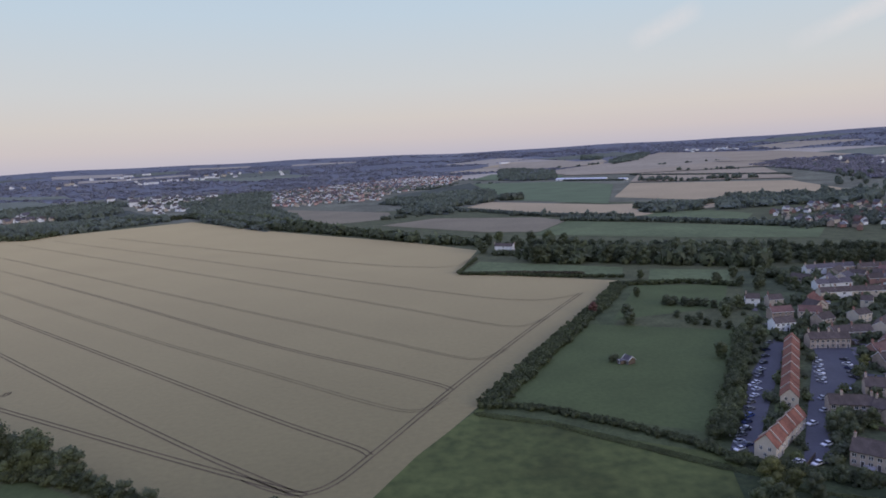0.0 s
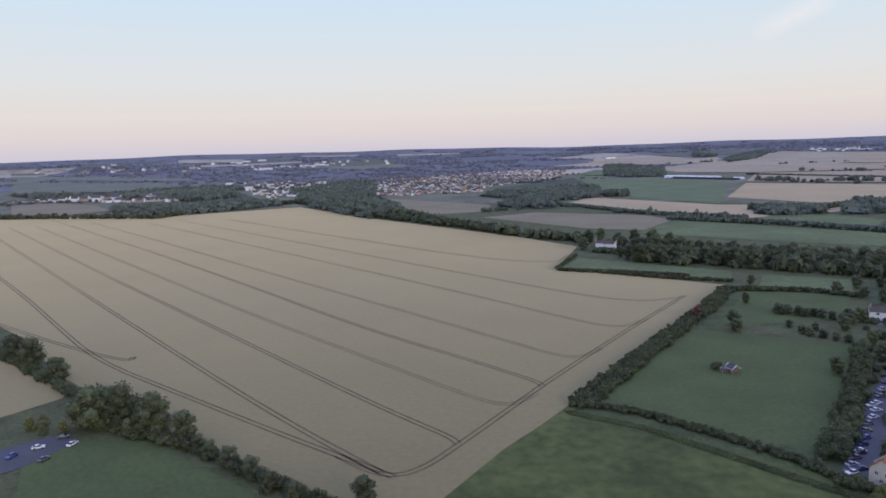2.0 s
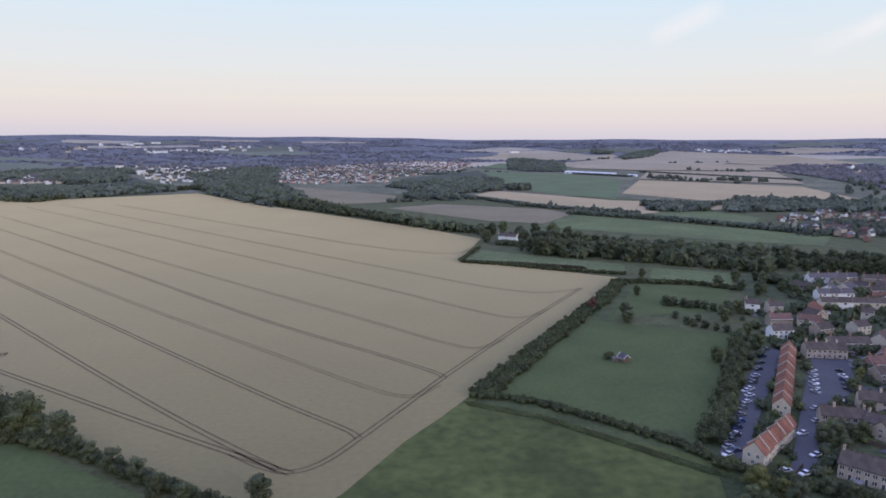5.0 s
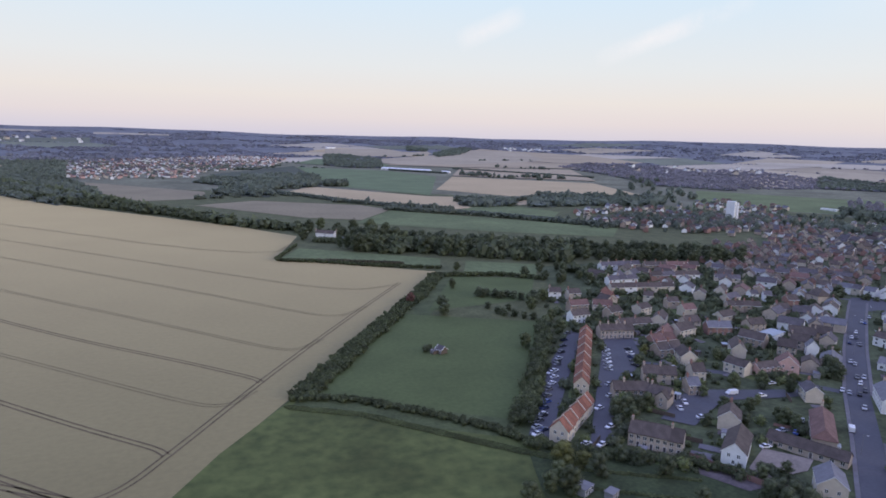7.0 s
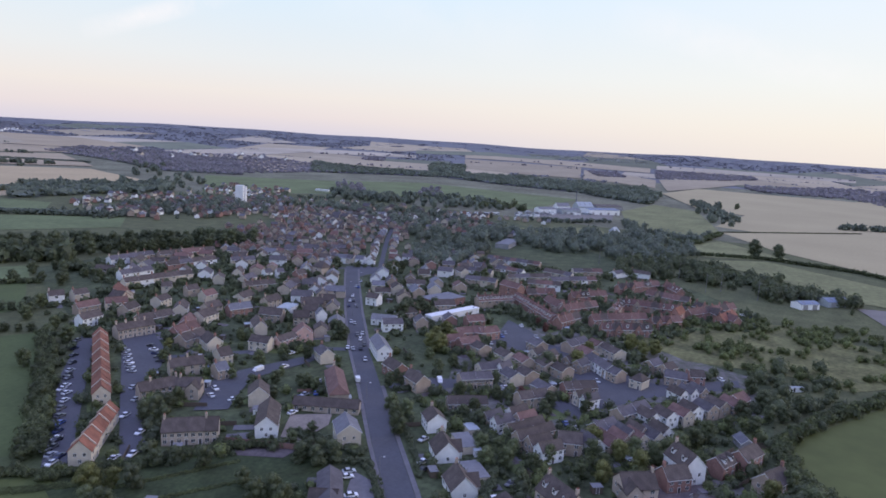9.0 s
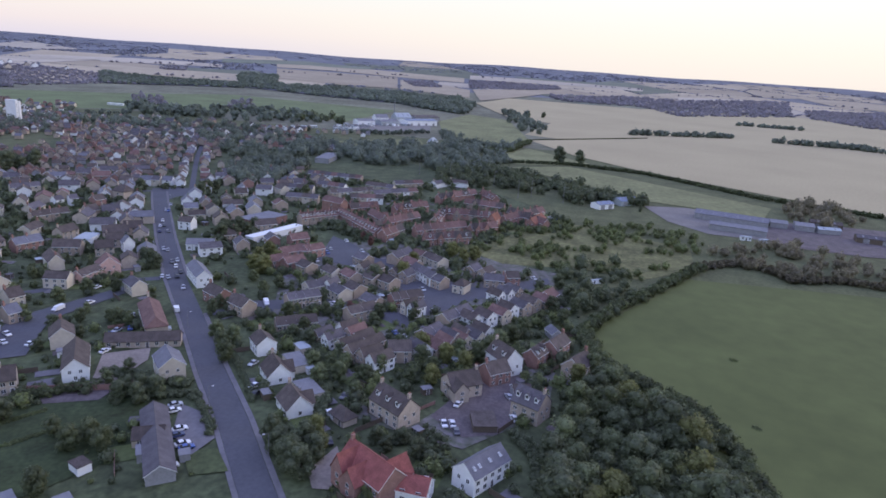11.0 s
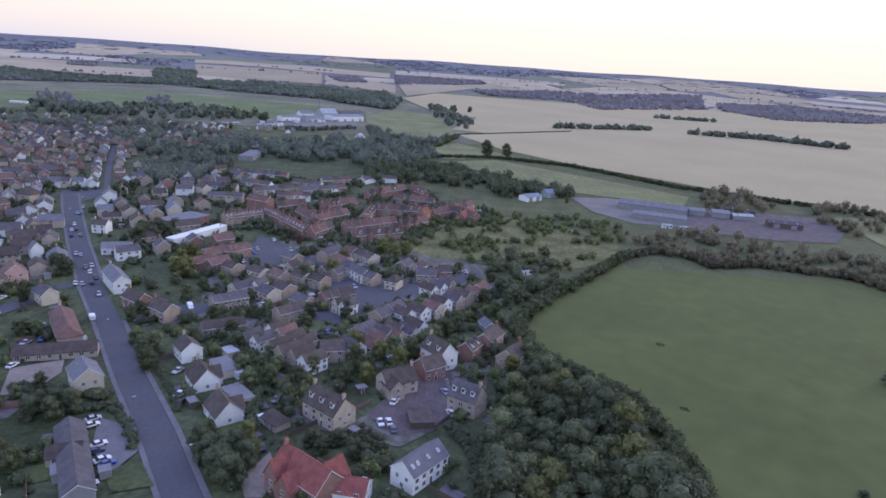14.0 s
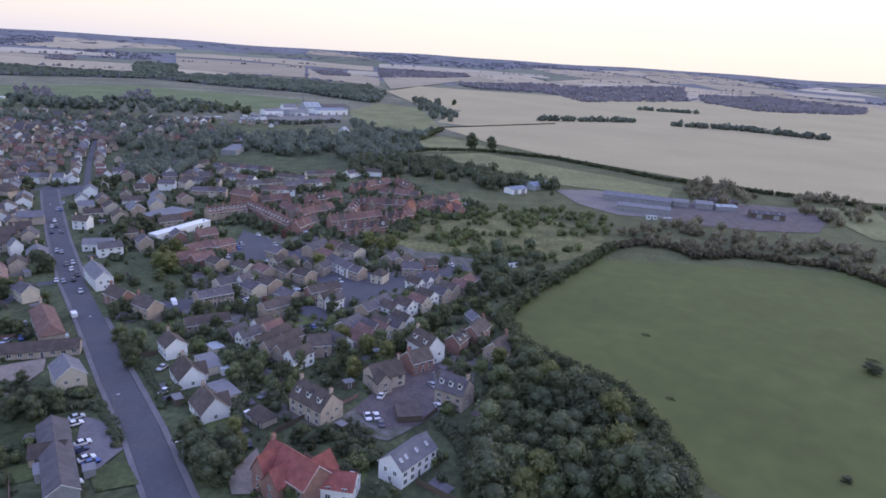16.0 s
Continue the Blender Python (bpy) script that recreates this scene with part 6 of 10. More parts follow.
house(366.5, 146.6, -132, 8.0, 8, 5.14, 8.54, "brick", "rust", face=1, dormers=2, chimneys=(-1,), name='terraced_house')
house(361.2, 140.6, -132, 8.0, 8, 5.0, 8.4, "brick", "rust", face=1, dormers=2, chimneys=(-1,), name='terraced_house')
house(358.1, 134.0, -13, 6.9, 7, 4.8, 8.2, "brick", "rust", face=0, dormers=0, chimneys=(-1,), name='terraced_house', wings=((0, 1, 1.2, 3.6, 5.2, 8.0),))
house(364.8, 132.4, -13, 6.9, 7, 4.87, 8.27, "brick", "rust", face=0, dormers=0, chimneys=(-1,), name='terraced_house', wings=((0, 1, 1.2, 3.6, 5.2, 8.0),))
house(371.6, 130.8, -13, 6.9, 7, 4.94, 8.34, "buff", "brown", face=0, dormers=2, chimneys=(-1,), name='terraced_house')
house(387.9, 142.2, -24, 5.8, 7, 4.8, 8.2, "brick", "rust", face=0, dormers=2, chimneys=(-1,), name='terraced_house')
house(393.3, 139.8, -24, 5.8, 7, 4.87, 8.27, "brick", "rust", face=0, dormers=0, chimneys=(-1,), name='terraced_house', wings=((0, 1, 1.2, 3.6, 5.2, 8.0),))
house(398.7, 137.5, -24, 5.8, 7, 4.94, 8.34, "brick", "rust", face=0, dormers=0, chimneys=(-1,), name='terraced_house', wings=((0, 1, 1.2, 3.6, 5.2, 8.0),))
house(404.0, 135.1, -24, 5.8, 7, 4.8, 8.2, "brick", "brown", face=0, dormers=2, chimneys=(-1,), name='terraced_house')
house(409.4, 132.8, -24, 5.8, 7, 4.87, 8.27, "buff", "rust", face=0, dormers=0, chimneys=(-1,), name='terraced_house', wings=((0, 1, 1.2, 3.6, 5.2, 8.0),))
house(377.5, 119.7, -42, 5.3, 7, 4.8, 8.2, "brick", "rust", face=0, dormers=1, chimneys=(-1,), name='terraced_house')
house(381.4, 116.2, -42, 5.3, 7, 4.87, 8.27, "brick", "brown", face=0, dormers=0, chimneys=(-1,), name='terraced_house', wings=((0, 1, 1.2, 3.6, 5.2, 8.0),))
house(385.3, 112.7, -42, 5.3, 7, 4.94, 8.34, "brick", "rust", face=0, dormers=1, chimneys=(-1,), name='terraced_house')
house(389.3, 109.2, -42, 5.3, 7, 4.8, 8.2, "brick", "rust", face=0, dormers=0, chimneys=(-1,), name='terraced_house', wings=((0, 1, 1.2, 3.6, 5.2, 8.0),))
house(393.2, 105.7, -42, 5.3, 7, 4.87, 8.27, "buff", "rust", face=0, dormers=1, chimneys=(-1,), name='terraced_house')
house(397.1, 102.2, -42, 5.3, 7, 4.94, 8.34, "buff", "rust", face=0, dormers=1, chimneys=(-1,), name='terraced_house')
house(401.0, 98.7, -42, 5.3, 7, 4.8, 8.2, "brick", "rust", face=0, dormers=0, chimneys=(-1,), name='terraced_house', wings=((0, 1, 1.2, 3.6, 5.2, 8.0),))
house(434.5, 115.5, -81, 5.5, 7, 4.8, 8.2, "brick", "rust", face=1, dormers=1, chimneys=(-1,), name='terraced_house')
house(435.3, 110.1, -81, 5.5, 7, 4.87, 8.27, "buff", "rust", face=0, dormers=0, chimneys=(-1,), name='terraced_house', wings=((0, -1, 1.2, 3.6, 5.2, 8.0),))
house(436.2, 104.7, -81, 5.5, 7, 4.94, 8.34, "brick", "rust", face=0, dormers=0, chimneys=(-1,), name='terraced_house', wings=((0, 1, 1.2, 3.6, 5.2, 8.0),))
house(437.1, 99.3, -81, 5.5, 7, 4.8, 8.2, "buff", "brown", face=0, dormers=0, chimneys=(-1,), name='terraced_house', wings=((0, 1, 1.2, 3.6, 5.2, 8.0),))
house(438.0, 93.8, -81, 5.5, 7, 4.87, 8.27, "brick", "rust", face=1, dormers=1, chimneys=(-1,), name='terraced_house')
house(438.8, 88.4, -81, 5.5, 7, 4.94, 8.34, "brick", "rust", face=1, dormers=1, chimneys=(-1,), name='terraced_house')
house(439.7, 83.0, -81, 5.5, 7, 4.8, 8.2, "brick", "brown", face=1, dormers=1, chimneys=(-1,), name='terraced_house')
house(437.1, 76.1, -26, 7.9, 7, 4.8, 8.2, "brick", "rust", face=0, dormers=1, chimneys=(-1,), name='terraced_house')
house(444.2, 72.7, -26, 7.9, 7, 4.87, 8.27, "brick", "rust", face=0, dormers=1, chimneys=(-1,), name='terraced_house')
house(451.4, 69.3, -26, 7.9, 7, 4.94, 8.34, "buff", "brown", face=0, dormers=1, chimneys=(-1,), name='terraced_house')
house(458.5, 65.8, -26, 7.9, 7, 4.8, 8.2, "brick", "rust", face=0, dormers=1, chimneys=(-1,), name='terraced_house')
house(465.7, 62.4, -26, 7.9, 7, 4.87, 8.27, "buff", "brown", face=0, dormers=1, chimneys=(-1,), name='terraced_house')
house(472.8, 59.0, -26, 7.9, 7, 4.94, 8.34, "buff", "rust", face=0, dormers=0, chimneys=(-1,), name='terraced_house', wings=((0, 1, 1.2, 3.6, 5.2, 8.0),))
house(475.1, 111.5, -96, 6.1, 7, 4.8, 8.2, "buff", "rust", face=0, dormers=1, chimneys=(-1,), name='terraced_house')
house(474.4, 105.4, -96, 6.1, 7, 4.87, 8.27, "buff", "brown", face=0, dormers=0, chimneys=(-1,), name='terraced_house', wings=((0, -1, 1.2, 3.6, 5.2, 8.0),))
house(473.8, 99.3, -96, 6.1, 7, 4.94, 8.34, "buff", "rust", face=0, dormers=1, chimneys=(-1,), name='terraced_house')
house(473.1, 93.3, -96, 6.1, 7, 4.8, 8.2, "brick", "rust", face=0, dormers=1, chimneys=(-1,), name='terraced_house')
house(472.5, 87.2, -96, 6.1, 7, 4.87, 8.27, "brick", "brown", face=0, dormers=1, chimneys=(-1,), name='terraced_house')
house(428.1, 151.1, -36, 7.1, 7, 4.8, 8.2, "brick", "rust", face=0, dormers=0, chimneys=(-1,), name='terraced_house', wings=((0, -1, 1.2, 3.6, 5.2, 8.0),))
house(433.9, 147.0, -36, 7.1, 7, 4.87, 8.27, "brick", "brown", face=1, dormers=2, chimneys=(-1,), name='terraced_house')
house(439.6, 142.8, -36, 7.1, 7, 4.94, 8.34, "buff", "rust", face=0, dormers=0, chimneys=(-1,), name='terraced_house', wings=((0, 1, 1.2, 3.6, 5.2, 8.0),))
house(445.4, 138.6, -36, 7.1, 7, 4.8, 8.2, "brick", "rust", face=0, dormers=0, chimneys=(-1,), name='terraced_house', wings=((0, 1, 1.2, 3.6, 5.2, 8.0),))
house(482.2, 134.9, -29, 8.4, 7, 4.8, 8.2, "brick", "brown", face=0, dormers=0, chimneys=(-1,), name='terraced_house', wings=((0, -1, 1.2, 3.6, 5.2, 8.0),))
house(489.6, 130.9, -29, 8.4, 7, 4.87, 8.27, "brick", "brown", face=0, dormers=0, chimneys=(-1,), name='terraced_house', wings=((0, -1, 1.2, 3.6, 5.2, 8.0),))
house(496.9, 126.9, -29, 8.4, 7, 4.94, 8.34, "brick", "rust", face=0, dormers=0, chimneys=(-1,), name='terraced_house', wings=((0, 1, 1.2, 3.6, 5.2, 8.0),))
house(504.3, 122.9, -29, 8.4, 7, 4.8, 8.2, "brick", "brown", face=1, dormers=1, chimneys=(-1,), name='terraced_house')
house(511.7, 118.8, -29, 8.4, 7, 4.87, 8.27, "brick", "rust", face=0, dormers=0, chimneys=(-1,), name='terraced_house', wings=((0, 1, 1.2, 3.6, 5.2, 8.0),))
house(361.4, 108.0, -51, 5.9, 7, 4.8, 8.2, "brick", "rust", face=1, dormers=1, chimneys=(-1,), name='terraced_house')
house(365.1, 103.4, -51, 5.9, 7, 4.87, 8.27, "brick", "brown", face=0, dormers=0, chimneys=(-1,), name='terraced_house', wings=((0, -1, 1.2, 3.6, 5.2, 8.0),))
house(368.8, 98.8, -51, 5.9, 7, 4.94, 8.34, "buff", "rust", face=1, dormers=1, chimneys=(-1,), name='terraced_house')
house(372.6, 94.3, -51, 5.9, 7, 4.8, 8.2, "brick", "brown", face=0, dormers=0, chimneys=(-1,), name='terraced_house', wings=((0, -1, 1.2, 3.6, 5.2, 8.0),))
house(376.3, 89.7, -51, 5.9, 7, 4.87, 8.27, "brick", "brown", face=1, dormers=1, chimneys=(-1,), name='terraced_house')
house(414.5, 178.1, -43, 7.0, 7, 4.8, 8.2, "brick", "brown", face=0, dormers=0, chimneys=(-1,), name='terraced_house', wings=((0, 1, 1.2, 3.6, 5.2, 8.0),))
house(419.6, 173.2, -43, 7.0, 7, 4.87, 8.27, "brick", "rust", face=0, dormers=2, chimneys=(-1,), name='terraced_house')
house(424.7, 168.4, -43, 7.0, 7, 4.94, 8.34, "brick", "rust", face=0, dormers=0, chimneys=(-1,), name='terraced_house', wings=((0, -1, 1.2, 3.6, 5.2, 8.0),))
house(398.0, 89.3, -39, 6.9, 7, 4.8, 8.2, "brick", "brown", face=0, dormers=0, chimneys=(-1,), name='terraced_house', wings=((0, -1, 1.2, 3.6, 5.2, 8.0),))
house(403.3, 85.0, -39, 6.9, 7, 4.87, 8.27, "brick", "rust", face=0, dormers=0, chimneys=(-1,), name='terraced_house', wings=((0, -1, 1.2, 3.6, 5.2, 8.0),))
house(408.6, 80.7, -39, 6.9, 7, 4.94, 8.34, "brick", "rust", face=0, dormers=0, chimneys=(-1,), name='terraced_house', wings=((0, 1, 1.2, 3.6, 5.2, 8.0),))
house(459.2, 75.2, -131, 7.9, 7, 4.8, 8.2, "brick", "brown", face=0, dormers=2, chimneys=(-1,), name='terraced_house')
house(454.0, 69.3, -131, 7.9, 7, 4.87, 8.27, "buff", "rust", face=0, dormers=2, chimneys=(-1,), name='terraced_house')
house(448.8, 63.4, -131, 7.9, 7, 4.94, 8.34, "brick", "brown", face=0, dormers=0, chimneys=(-1,), name='terraced_house', wings=((0, 1, 1.2, 3.6, 5.2, 8.0),))
house(443.5, 57.5, -131, 7.9, 7, 4.8, 8.2, "brick", "brown", face=0, dormers=2, chimneys=(-1,), name='terraced_house')
house(438.3, 51.6, -131, 7.9, 7, 4.87, 8.27, "brick", "rust", face=0, dormers=2, chimneys=(-1,), name='terraced_house')
house(401.8, 157.7, -134, 10.5, 7, 4.8, 8.2, "brick", "rust", face=0, dormers=2, chimneys=(-1,), name='terraced_house')
house(394.4, 150.2, -134, 10.5, 7, 4.87, 8.27, "buff", "rust", face=0, dormers=0, chimneys=(-1,), name='terraced_house', wings=((0, 1, 1.2, 3.6, 5.2, 8.0),))
house(411.8, 118.2, 6, 15.5, 7, 4.8, 8.2, "buff", "rust", face=1, dormers=2, chimneys=(-1,), name='terraced_house')
house(427.2, 119.8, 6, 15.5, 7, 4.87, 8.27, "brick", "brown", face=1, dormers=2, chimneys=(-1,), name='terraced_house')
house(513.8, 107.2, -141, 12.0, 7, 4.8, 8.2, "brick", "rust", face=0, dormers=0, chimneys=(-1,), name='terraced_house', wings=((0, -1, 1.2, 3.6, 5.2, 8.0),))
house(504.5, 99.7, -141, 12.0, 7, 4.87, 8.27, "brick", "rust", face=1, dormers=2, chimneys=(-1,), name='terraced_house')
house(416.5, 80.7, -8, 12.1, 6, 9, 12.5, "brick", "red", chimneys=(1,), gables='ab')
house(442.6, 56.9, -10, 25.9, 8, 5, 8.4, "brick", "red", gables='a')
house(408.5, 189.6, -108, 18.5, 8, 9, 12, "brick", "rust", chimneys=(1,))
house(521.4, 263.7, -87, 5.4, 7.5, 4.8, 7.4, "buff", "grey", chimneys=(), name='terraced_house')
house(521.7, 258.3, -87, 5.4, 7.5, 4.87, 7.47, "white", "rust", chimneys=(), name='terraced_house')
house(522.0, 252.9, -87, 5.4, 7.5, 4.94, 7.54, "white", "brown", chimneys=(), name='terraced_house')
house(522.2, 247.5, -87, 5.4, 7.5, 4.8, 7.4, "white", "grey", chimneys=(), name='terraced_house')
house(522.5, 242.1, -87, 5.4, 7.5, 4.87, 7.47, "white", "rust", chimneys=(), name='terraced_house')
house(522.8, 236.7, -87, 5.4, 7.5, 4.94, 7.54, "white", "grey", chimneys=(), name='terraced_house')
house(523.1, 231.3, -87, 5.4, 7.5, 4.8, 7.4, "white", "grey", chimneys=(), name='terraced_house')
house(523.3, 225.8, -87, 5.4, 7.5, 4.87, 7.47, "buff", "brown", chimneys=(), name='terraced_house')
house(523.6, 220.4, -87, 5.4, 7.5, 4.94, 7.54, "buff", "rust", chimneys=(), name='terraced_house')
house(456.1, 252.6, -83, 6.3, 7.5, 4.8, 7.4, "buff", "brown", chimneys=(), name='terraced_house')
house(456.9, 246.3, -83, 6.3, 7.5, 4.87, 7.47, "white", "grey", chimneys=(), name='terraced_house')
house(457.7, 240.1, -83, 6.3, 7.5, 4.94, 7.54, "white", "brown", chimneys=(), name='terraced_house')
house(458.5, 233.8, -83, 6.3, 7.5, 4.8, 7.4, "cream", "grey", chimneys=(), name='terraced_house')
house(425.9, 232.0, -78, 5.8, 7.5, 4.8, 7.4, "buff", "grey", chimneys=(), name='terraced_house')
house(427.1, 226.4, -78, 5.8, 7.5, 4.87, 7.47, "buff", "grey", chimneys=(), name='terraced_house')
house(428.3, 220.8, -78, 5.8, 7.5, 4.94, 7.54, "cream", "brown", chimneys=(), name='terraced_house')
house(429.5, 215.1, -78, 5.8, 7.5, 4.8, 7.4, "buff", "grey", chimneys=(), name='terraced_house')
house(481.9, 235.0, -97, 4.9, 7.5, 4.8, 7.4, "buff", "grey", chimneys=(), name='terraced_house')
house(481.3, 230.2, -97, 4.9, 7.5, 4.87, 7.47, "white", "grey", chimneys=(), name='terraced_house')
house(480.7, 225.3, -97, 4.9, 7.5, 4.94, 7.54, "buff", "rust", chimneys=(), name='terraced_house')
house(480.0, 220.4, -97, 4.9, 7.5, 4.8, 7.4, "buff", "rust", chimneys=(), name='terraced_house')
house(479.4, 215.5, -97, 4.9, 7.5, 4.87, 7.47, "white", "grey", chimneys=(), name='terraced_house')
house(454.8, 212.4, -40, 6.1, 7.5, 4.8, 7.4, "buff", "brown", chimneys=(), name='terraced_house')
house(459.4, 208.5, -40, 6.1, 7.5, 4.87, 7.47, "cream", "grey", chimneys=(), name='terraced_house')
house(464.1, 204.6, -40, 6.1, 7.5, 4.94, 7.54, "white", "grey", chimneys=(), name='terraced_house')
house(468.7, 200.7, -40, 6.1, 7.5, 4.8, 7.4, "cream", "brown", chimneys=(), name='terraced_house')
house(473.4, 196.7, -40, 6.1, 7.5, 4.87, 7.47, "cream", "brown", chimneys=(), name='terraced_house')
house(478.0, 192.8, -40, 6.1, 7.5, 4.94, 7.54, "buff", "brown", chimneys=(), name='terraced_house')
house(500.7, 200.6, -98, 6.2, 7.5, 4.8, 7.4, "cream", "brown", chimneys=(), name='terraced_house')
house(499.8, 194.5, -98, 6.2, 7.5, 4.87, 7.47, "cream", "brown", chimneys=(), name='terraced_house')
house(499.0, 188.3, -98, 6.2, 7.5, 4.94, 7.54, "cream", "brown", chimneys=(), name='terraced_house')
house(498.1, 182.1, -98, 6.2, 7.5, 4.8, 7.4, "cream", "grey", chimneys=(), name='terraced_house')
house(470.5, 183.3, -41, 7.8, 7.5, 4.8, 7.4, "cream", "grey", chimneys=(), name='terraced_house')
house(476.3, 178.2, -41, 7.8, 7.5, 4.87, 7.47, "cream", "grey", chimneys=(), name='terraced_house')
house(482.2, 173.1, -41, 7.8, 7.5, 4.94, 7.54, "buff", "grey", chimneys=(), name='terraced_house')
house(488.0, 168.0, -41, 7.8, 7.5, 4.8, 7.4, "white", "grey", chimneys=(), name='terraced_house')
house(493.9, 162.9, -41, 7.8, 7.5, 4.87, 7.47, "buff", "rust", chimneys=(), name='terraced_house')
house(519.8, 182.9, -48, 8.3, 7.5, 4.8, 7.4, "cream", "grey", chimneys=(), name='terraced_house')
house(525.4, 176.7, -48, 8.3, 7.5, 4.87, 7.47, "buff", "brown", chimneys=(), name='terraced_house')
house(530.9, 170.5, -48, 8.3, 7.5, 4.94, 7.54, "buff", "rust", chimneys=(), name='terraced_house')
house(447.3, 191.6, -68, 5.9, 7.5, 4.8, 7.4, "buff", "brown", chimneys=(), name='terraced_house')
house(449.5, 186.1, -68, 5.9, 7.5, 4.87, 7.47, "cream", "rust", chimneys=(), name='terraced_house')
house(451.7, 180.6, -68, 5.9, 7.5, 4.94, 7.54, "white", "rust", chimneys=(), name='terraced_house')
house(454.0, 175.1, -68, 5.9, 7.5, 4.8, 7.4, "white", "brown", chimneys=(), name='terraced_house')
house(548.1, 155.5, -19, 21.0, 8, 4, 6.5, "white", "grey", name='bungalow')
house(559.4, 141.1, -89, 17.6, 8, 4, 6.5, "white", "brown", name='bungalow')
annex(173.0, 89.6, 50, 11, 6, 2.9, "cream", "lead")
annex(189.5, 102.3, 50, 11, 6, 2.9, "cream", "lead")
annex(200.8, 106.1, 50, 6, 4, 2.7, "cream", "sheet", name='conservatory')
annex(175.8, 33.6, 20, 9, 7, 2.4, "timber", "brown", name='garage_block')
annex(129.9, 103.0, 41, 3, 2.6, 2.3, "grey", "lead", name='shed')
annex(127.0, 112.8, 41, 5, 4, 2.6, "grey", "lead", name='shed')
annex(116.6, 123.3, 70, 4.5, 3.5, 2.5, "white", "brown", name='shed')
annex(97.2, 157.4, 30, 5, 4, 2.6, "grey", "lead", name='shed')
annex(103.9, 152.9, 30, 3.8, 2.8, 2.3, "grey", "lead", name='shed')
annex(99.4, 127.7, 60, 6, 4, 2.5, "grey", "lead", name='shed')
annex(103.7, 115.4, 60, 5.5, 3.4, 2.4, "grey", "lead", name='shed')
annex(275.8, 270.7, 20, 16, 8, 4, "white", "sheet", name='village_hall', category='hall')
annex(336.6, 194.2, -15, 40, 6, 3.6, "white", "film", name='warehouse', category='warehouse')
annex(358.9, 215.3, -15, 26, 16, 5, "brick", "slate", name='warehouse', category='warehouse')
annex(624.3, 297.3, 10, 44, 14, 5, "grey", "slate", name='warehouse', category='warehouse')
house(421.0, 351.5, 115, 9, 7.5, 4.8, 7.8, "white", "slate", chimneys=(1,))
house(424.0, 344.5, 100, 8, 7.5, 5.0, 8.0, "cream", "grey", chimneys=(-1,))
house(428.0, 337.0, 105, 8, 7.5, 4.8, 7.8, "white", "slate", chimneys=(1,))
house(437.0, 333.5, 30, 9, 7.5, 5.2, 8.4, "white", "brown", chimneys=(-1,))
house(453.0, 317.0, 35, 10, 7, 5.0, 8.0, "white", "brown", chimneys=())
house(468.0, 317.5, 120, 9, 7, 4.6, 7.4, "white", "grey", chimneys=(1,))
# ---- cars ----
car(184.5, 116.1, 173, "silver")
car(170.4, 107.3, 172, "white")
car(166.6, 104.3, -3, "black")
car(175.8, 77.7, 175, "silver")
car(184.3, 43.5, -8, "white")
car(175.3, 78.3, 176, "grey")
car(172.2, 42.2, 24, "white")
car(168.6, 40.0, 22, "grey")
car(236.9, 141.7, 219, "white", van=True)
car(163.2, 77.4, 57, "white", van=True)
car(258.1, 73.7, 223, "white")
car(229.7, 81.2, 41, "blue")
car(226.7, 78.3, 42, "navy")
car(228.1, 77.2, 42, "white")
car(252.1, 100.0, 221, "grey")
car(329.6, 136.5, 221, "silver")
car(325.1, 153.7, 43, "silver")
car(317.8, 151.9, 224, "blue")
car(302.1, 150.6, 41, "white")
car(345.3, 152.9, 39, "white")
car(292.9, 79.5, 43, "white")
car(283.4, 86.8, 224, "silver")
car(239.2, 51.2, 218, "blue")
car(243.4, 51.0, 41, "white")
car(242.2, 47.3, 43, "navy")
car(324.7, 40.6, 39, "white")
car(410.0, 182.9, 223, "blue")
car(399.2, 175.1, 43, "white")
car(391.6, 169.2, 224, "silver")
car(474.9, 50.7, 38, "white")
car(472.9, 46.4, 223, "navy")
car(195.2, 29.3, 33, "silver")
car(182.2, 25.4, 31, "white")
car(171.2, 44.5, 207, "white")
car(150.4, 71.6, 32, "black")
car(150.1, 73.1, 208, "white")
car(203.8, 181.0, 40, "silver")
car(192.9, 173.1, 38, "blue")
car(208.7, 174.5, 219, "grey")
car(183.5, 171.6, 41, "white")
car(182.5, 167.6, 37, "black")
car(171.0, 303.4, 197, "grey")
car(164.1, 293.6, 17, "navy")
car(158.5, 284.3, 18, "black")
car(152.8, 275.6, 202, "black")
car(147.3, 267.4, 19, "silver")
car(142.2, 259.7, 201, "grey")
car(137.2, 252.5, 20, "white")
car(133.4, 245.3, 17, "white")
car(129.0, 238.8, 24, "white")
car(124.1, 232.8, 202, "grey")
car(120.6, 226.8, 18, "grey")
car(117.3, 221.0, 202, "blue")
car(113.7, 215.7, 202, "navy")
car(110.4, 210.5, 199, "white")
car(106.6, 205.8, 199, "grey")
car(103.5, 201.1, 22, "silver")
car(100.7, 196.6, 200, "grey")
car(100.8, 195.7, 203, "white")
car(104.8, 198.4, 22, "navy")
car(104.6, 205.8, 17, "silver")
car(109.9, 209.6, 196, "black")
car(134.2, 250.2, 200, "white")
car(143.9, 263.3, 200, "black")
car(176.9, 274.5, 294, "silver")
car(188.1, 271.8, 110, "black")
car(173.8, 268.9, 294, "silver")
car(185.4, 266.2, 108, "white")
car(170.8, 263.6, 107, "silver")
car(182.7, 260.8, 288, "navy")
car(167.9, 258.4, 293, "white")
car(180.1, 255.5, 106, "grey")
car(165.1, 253.4, 293, "silver")
car(177.6, 250.4, 110, "black")
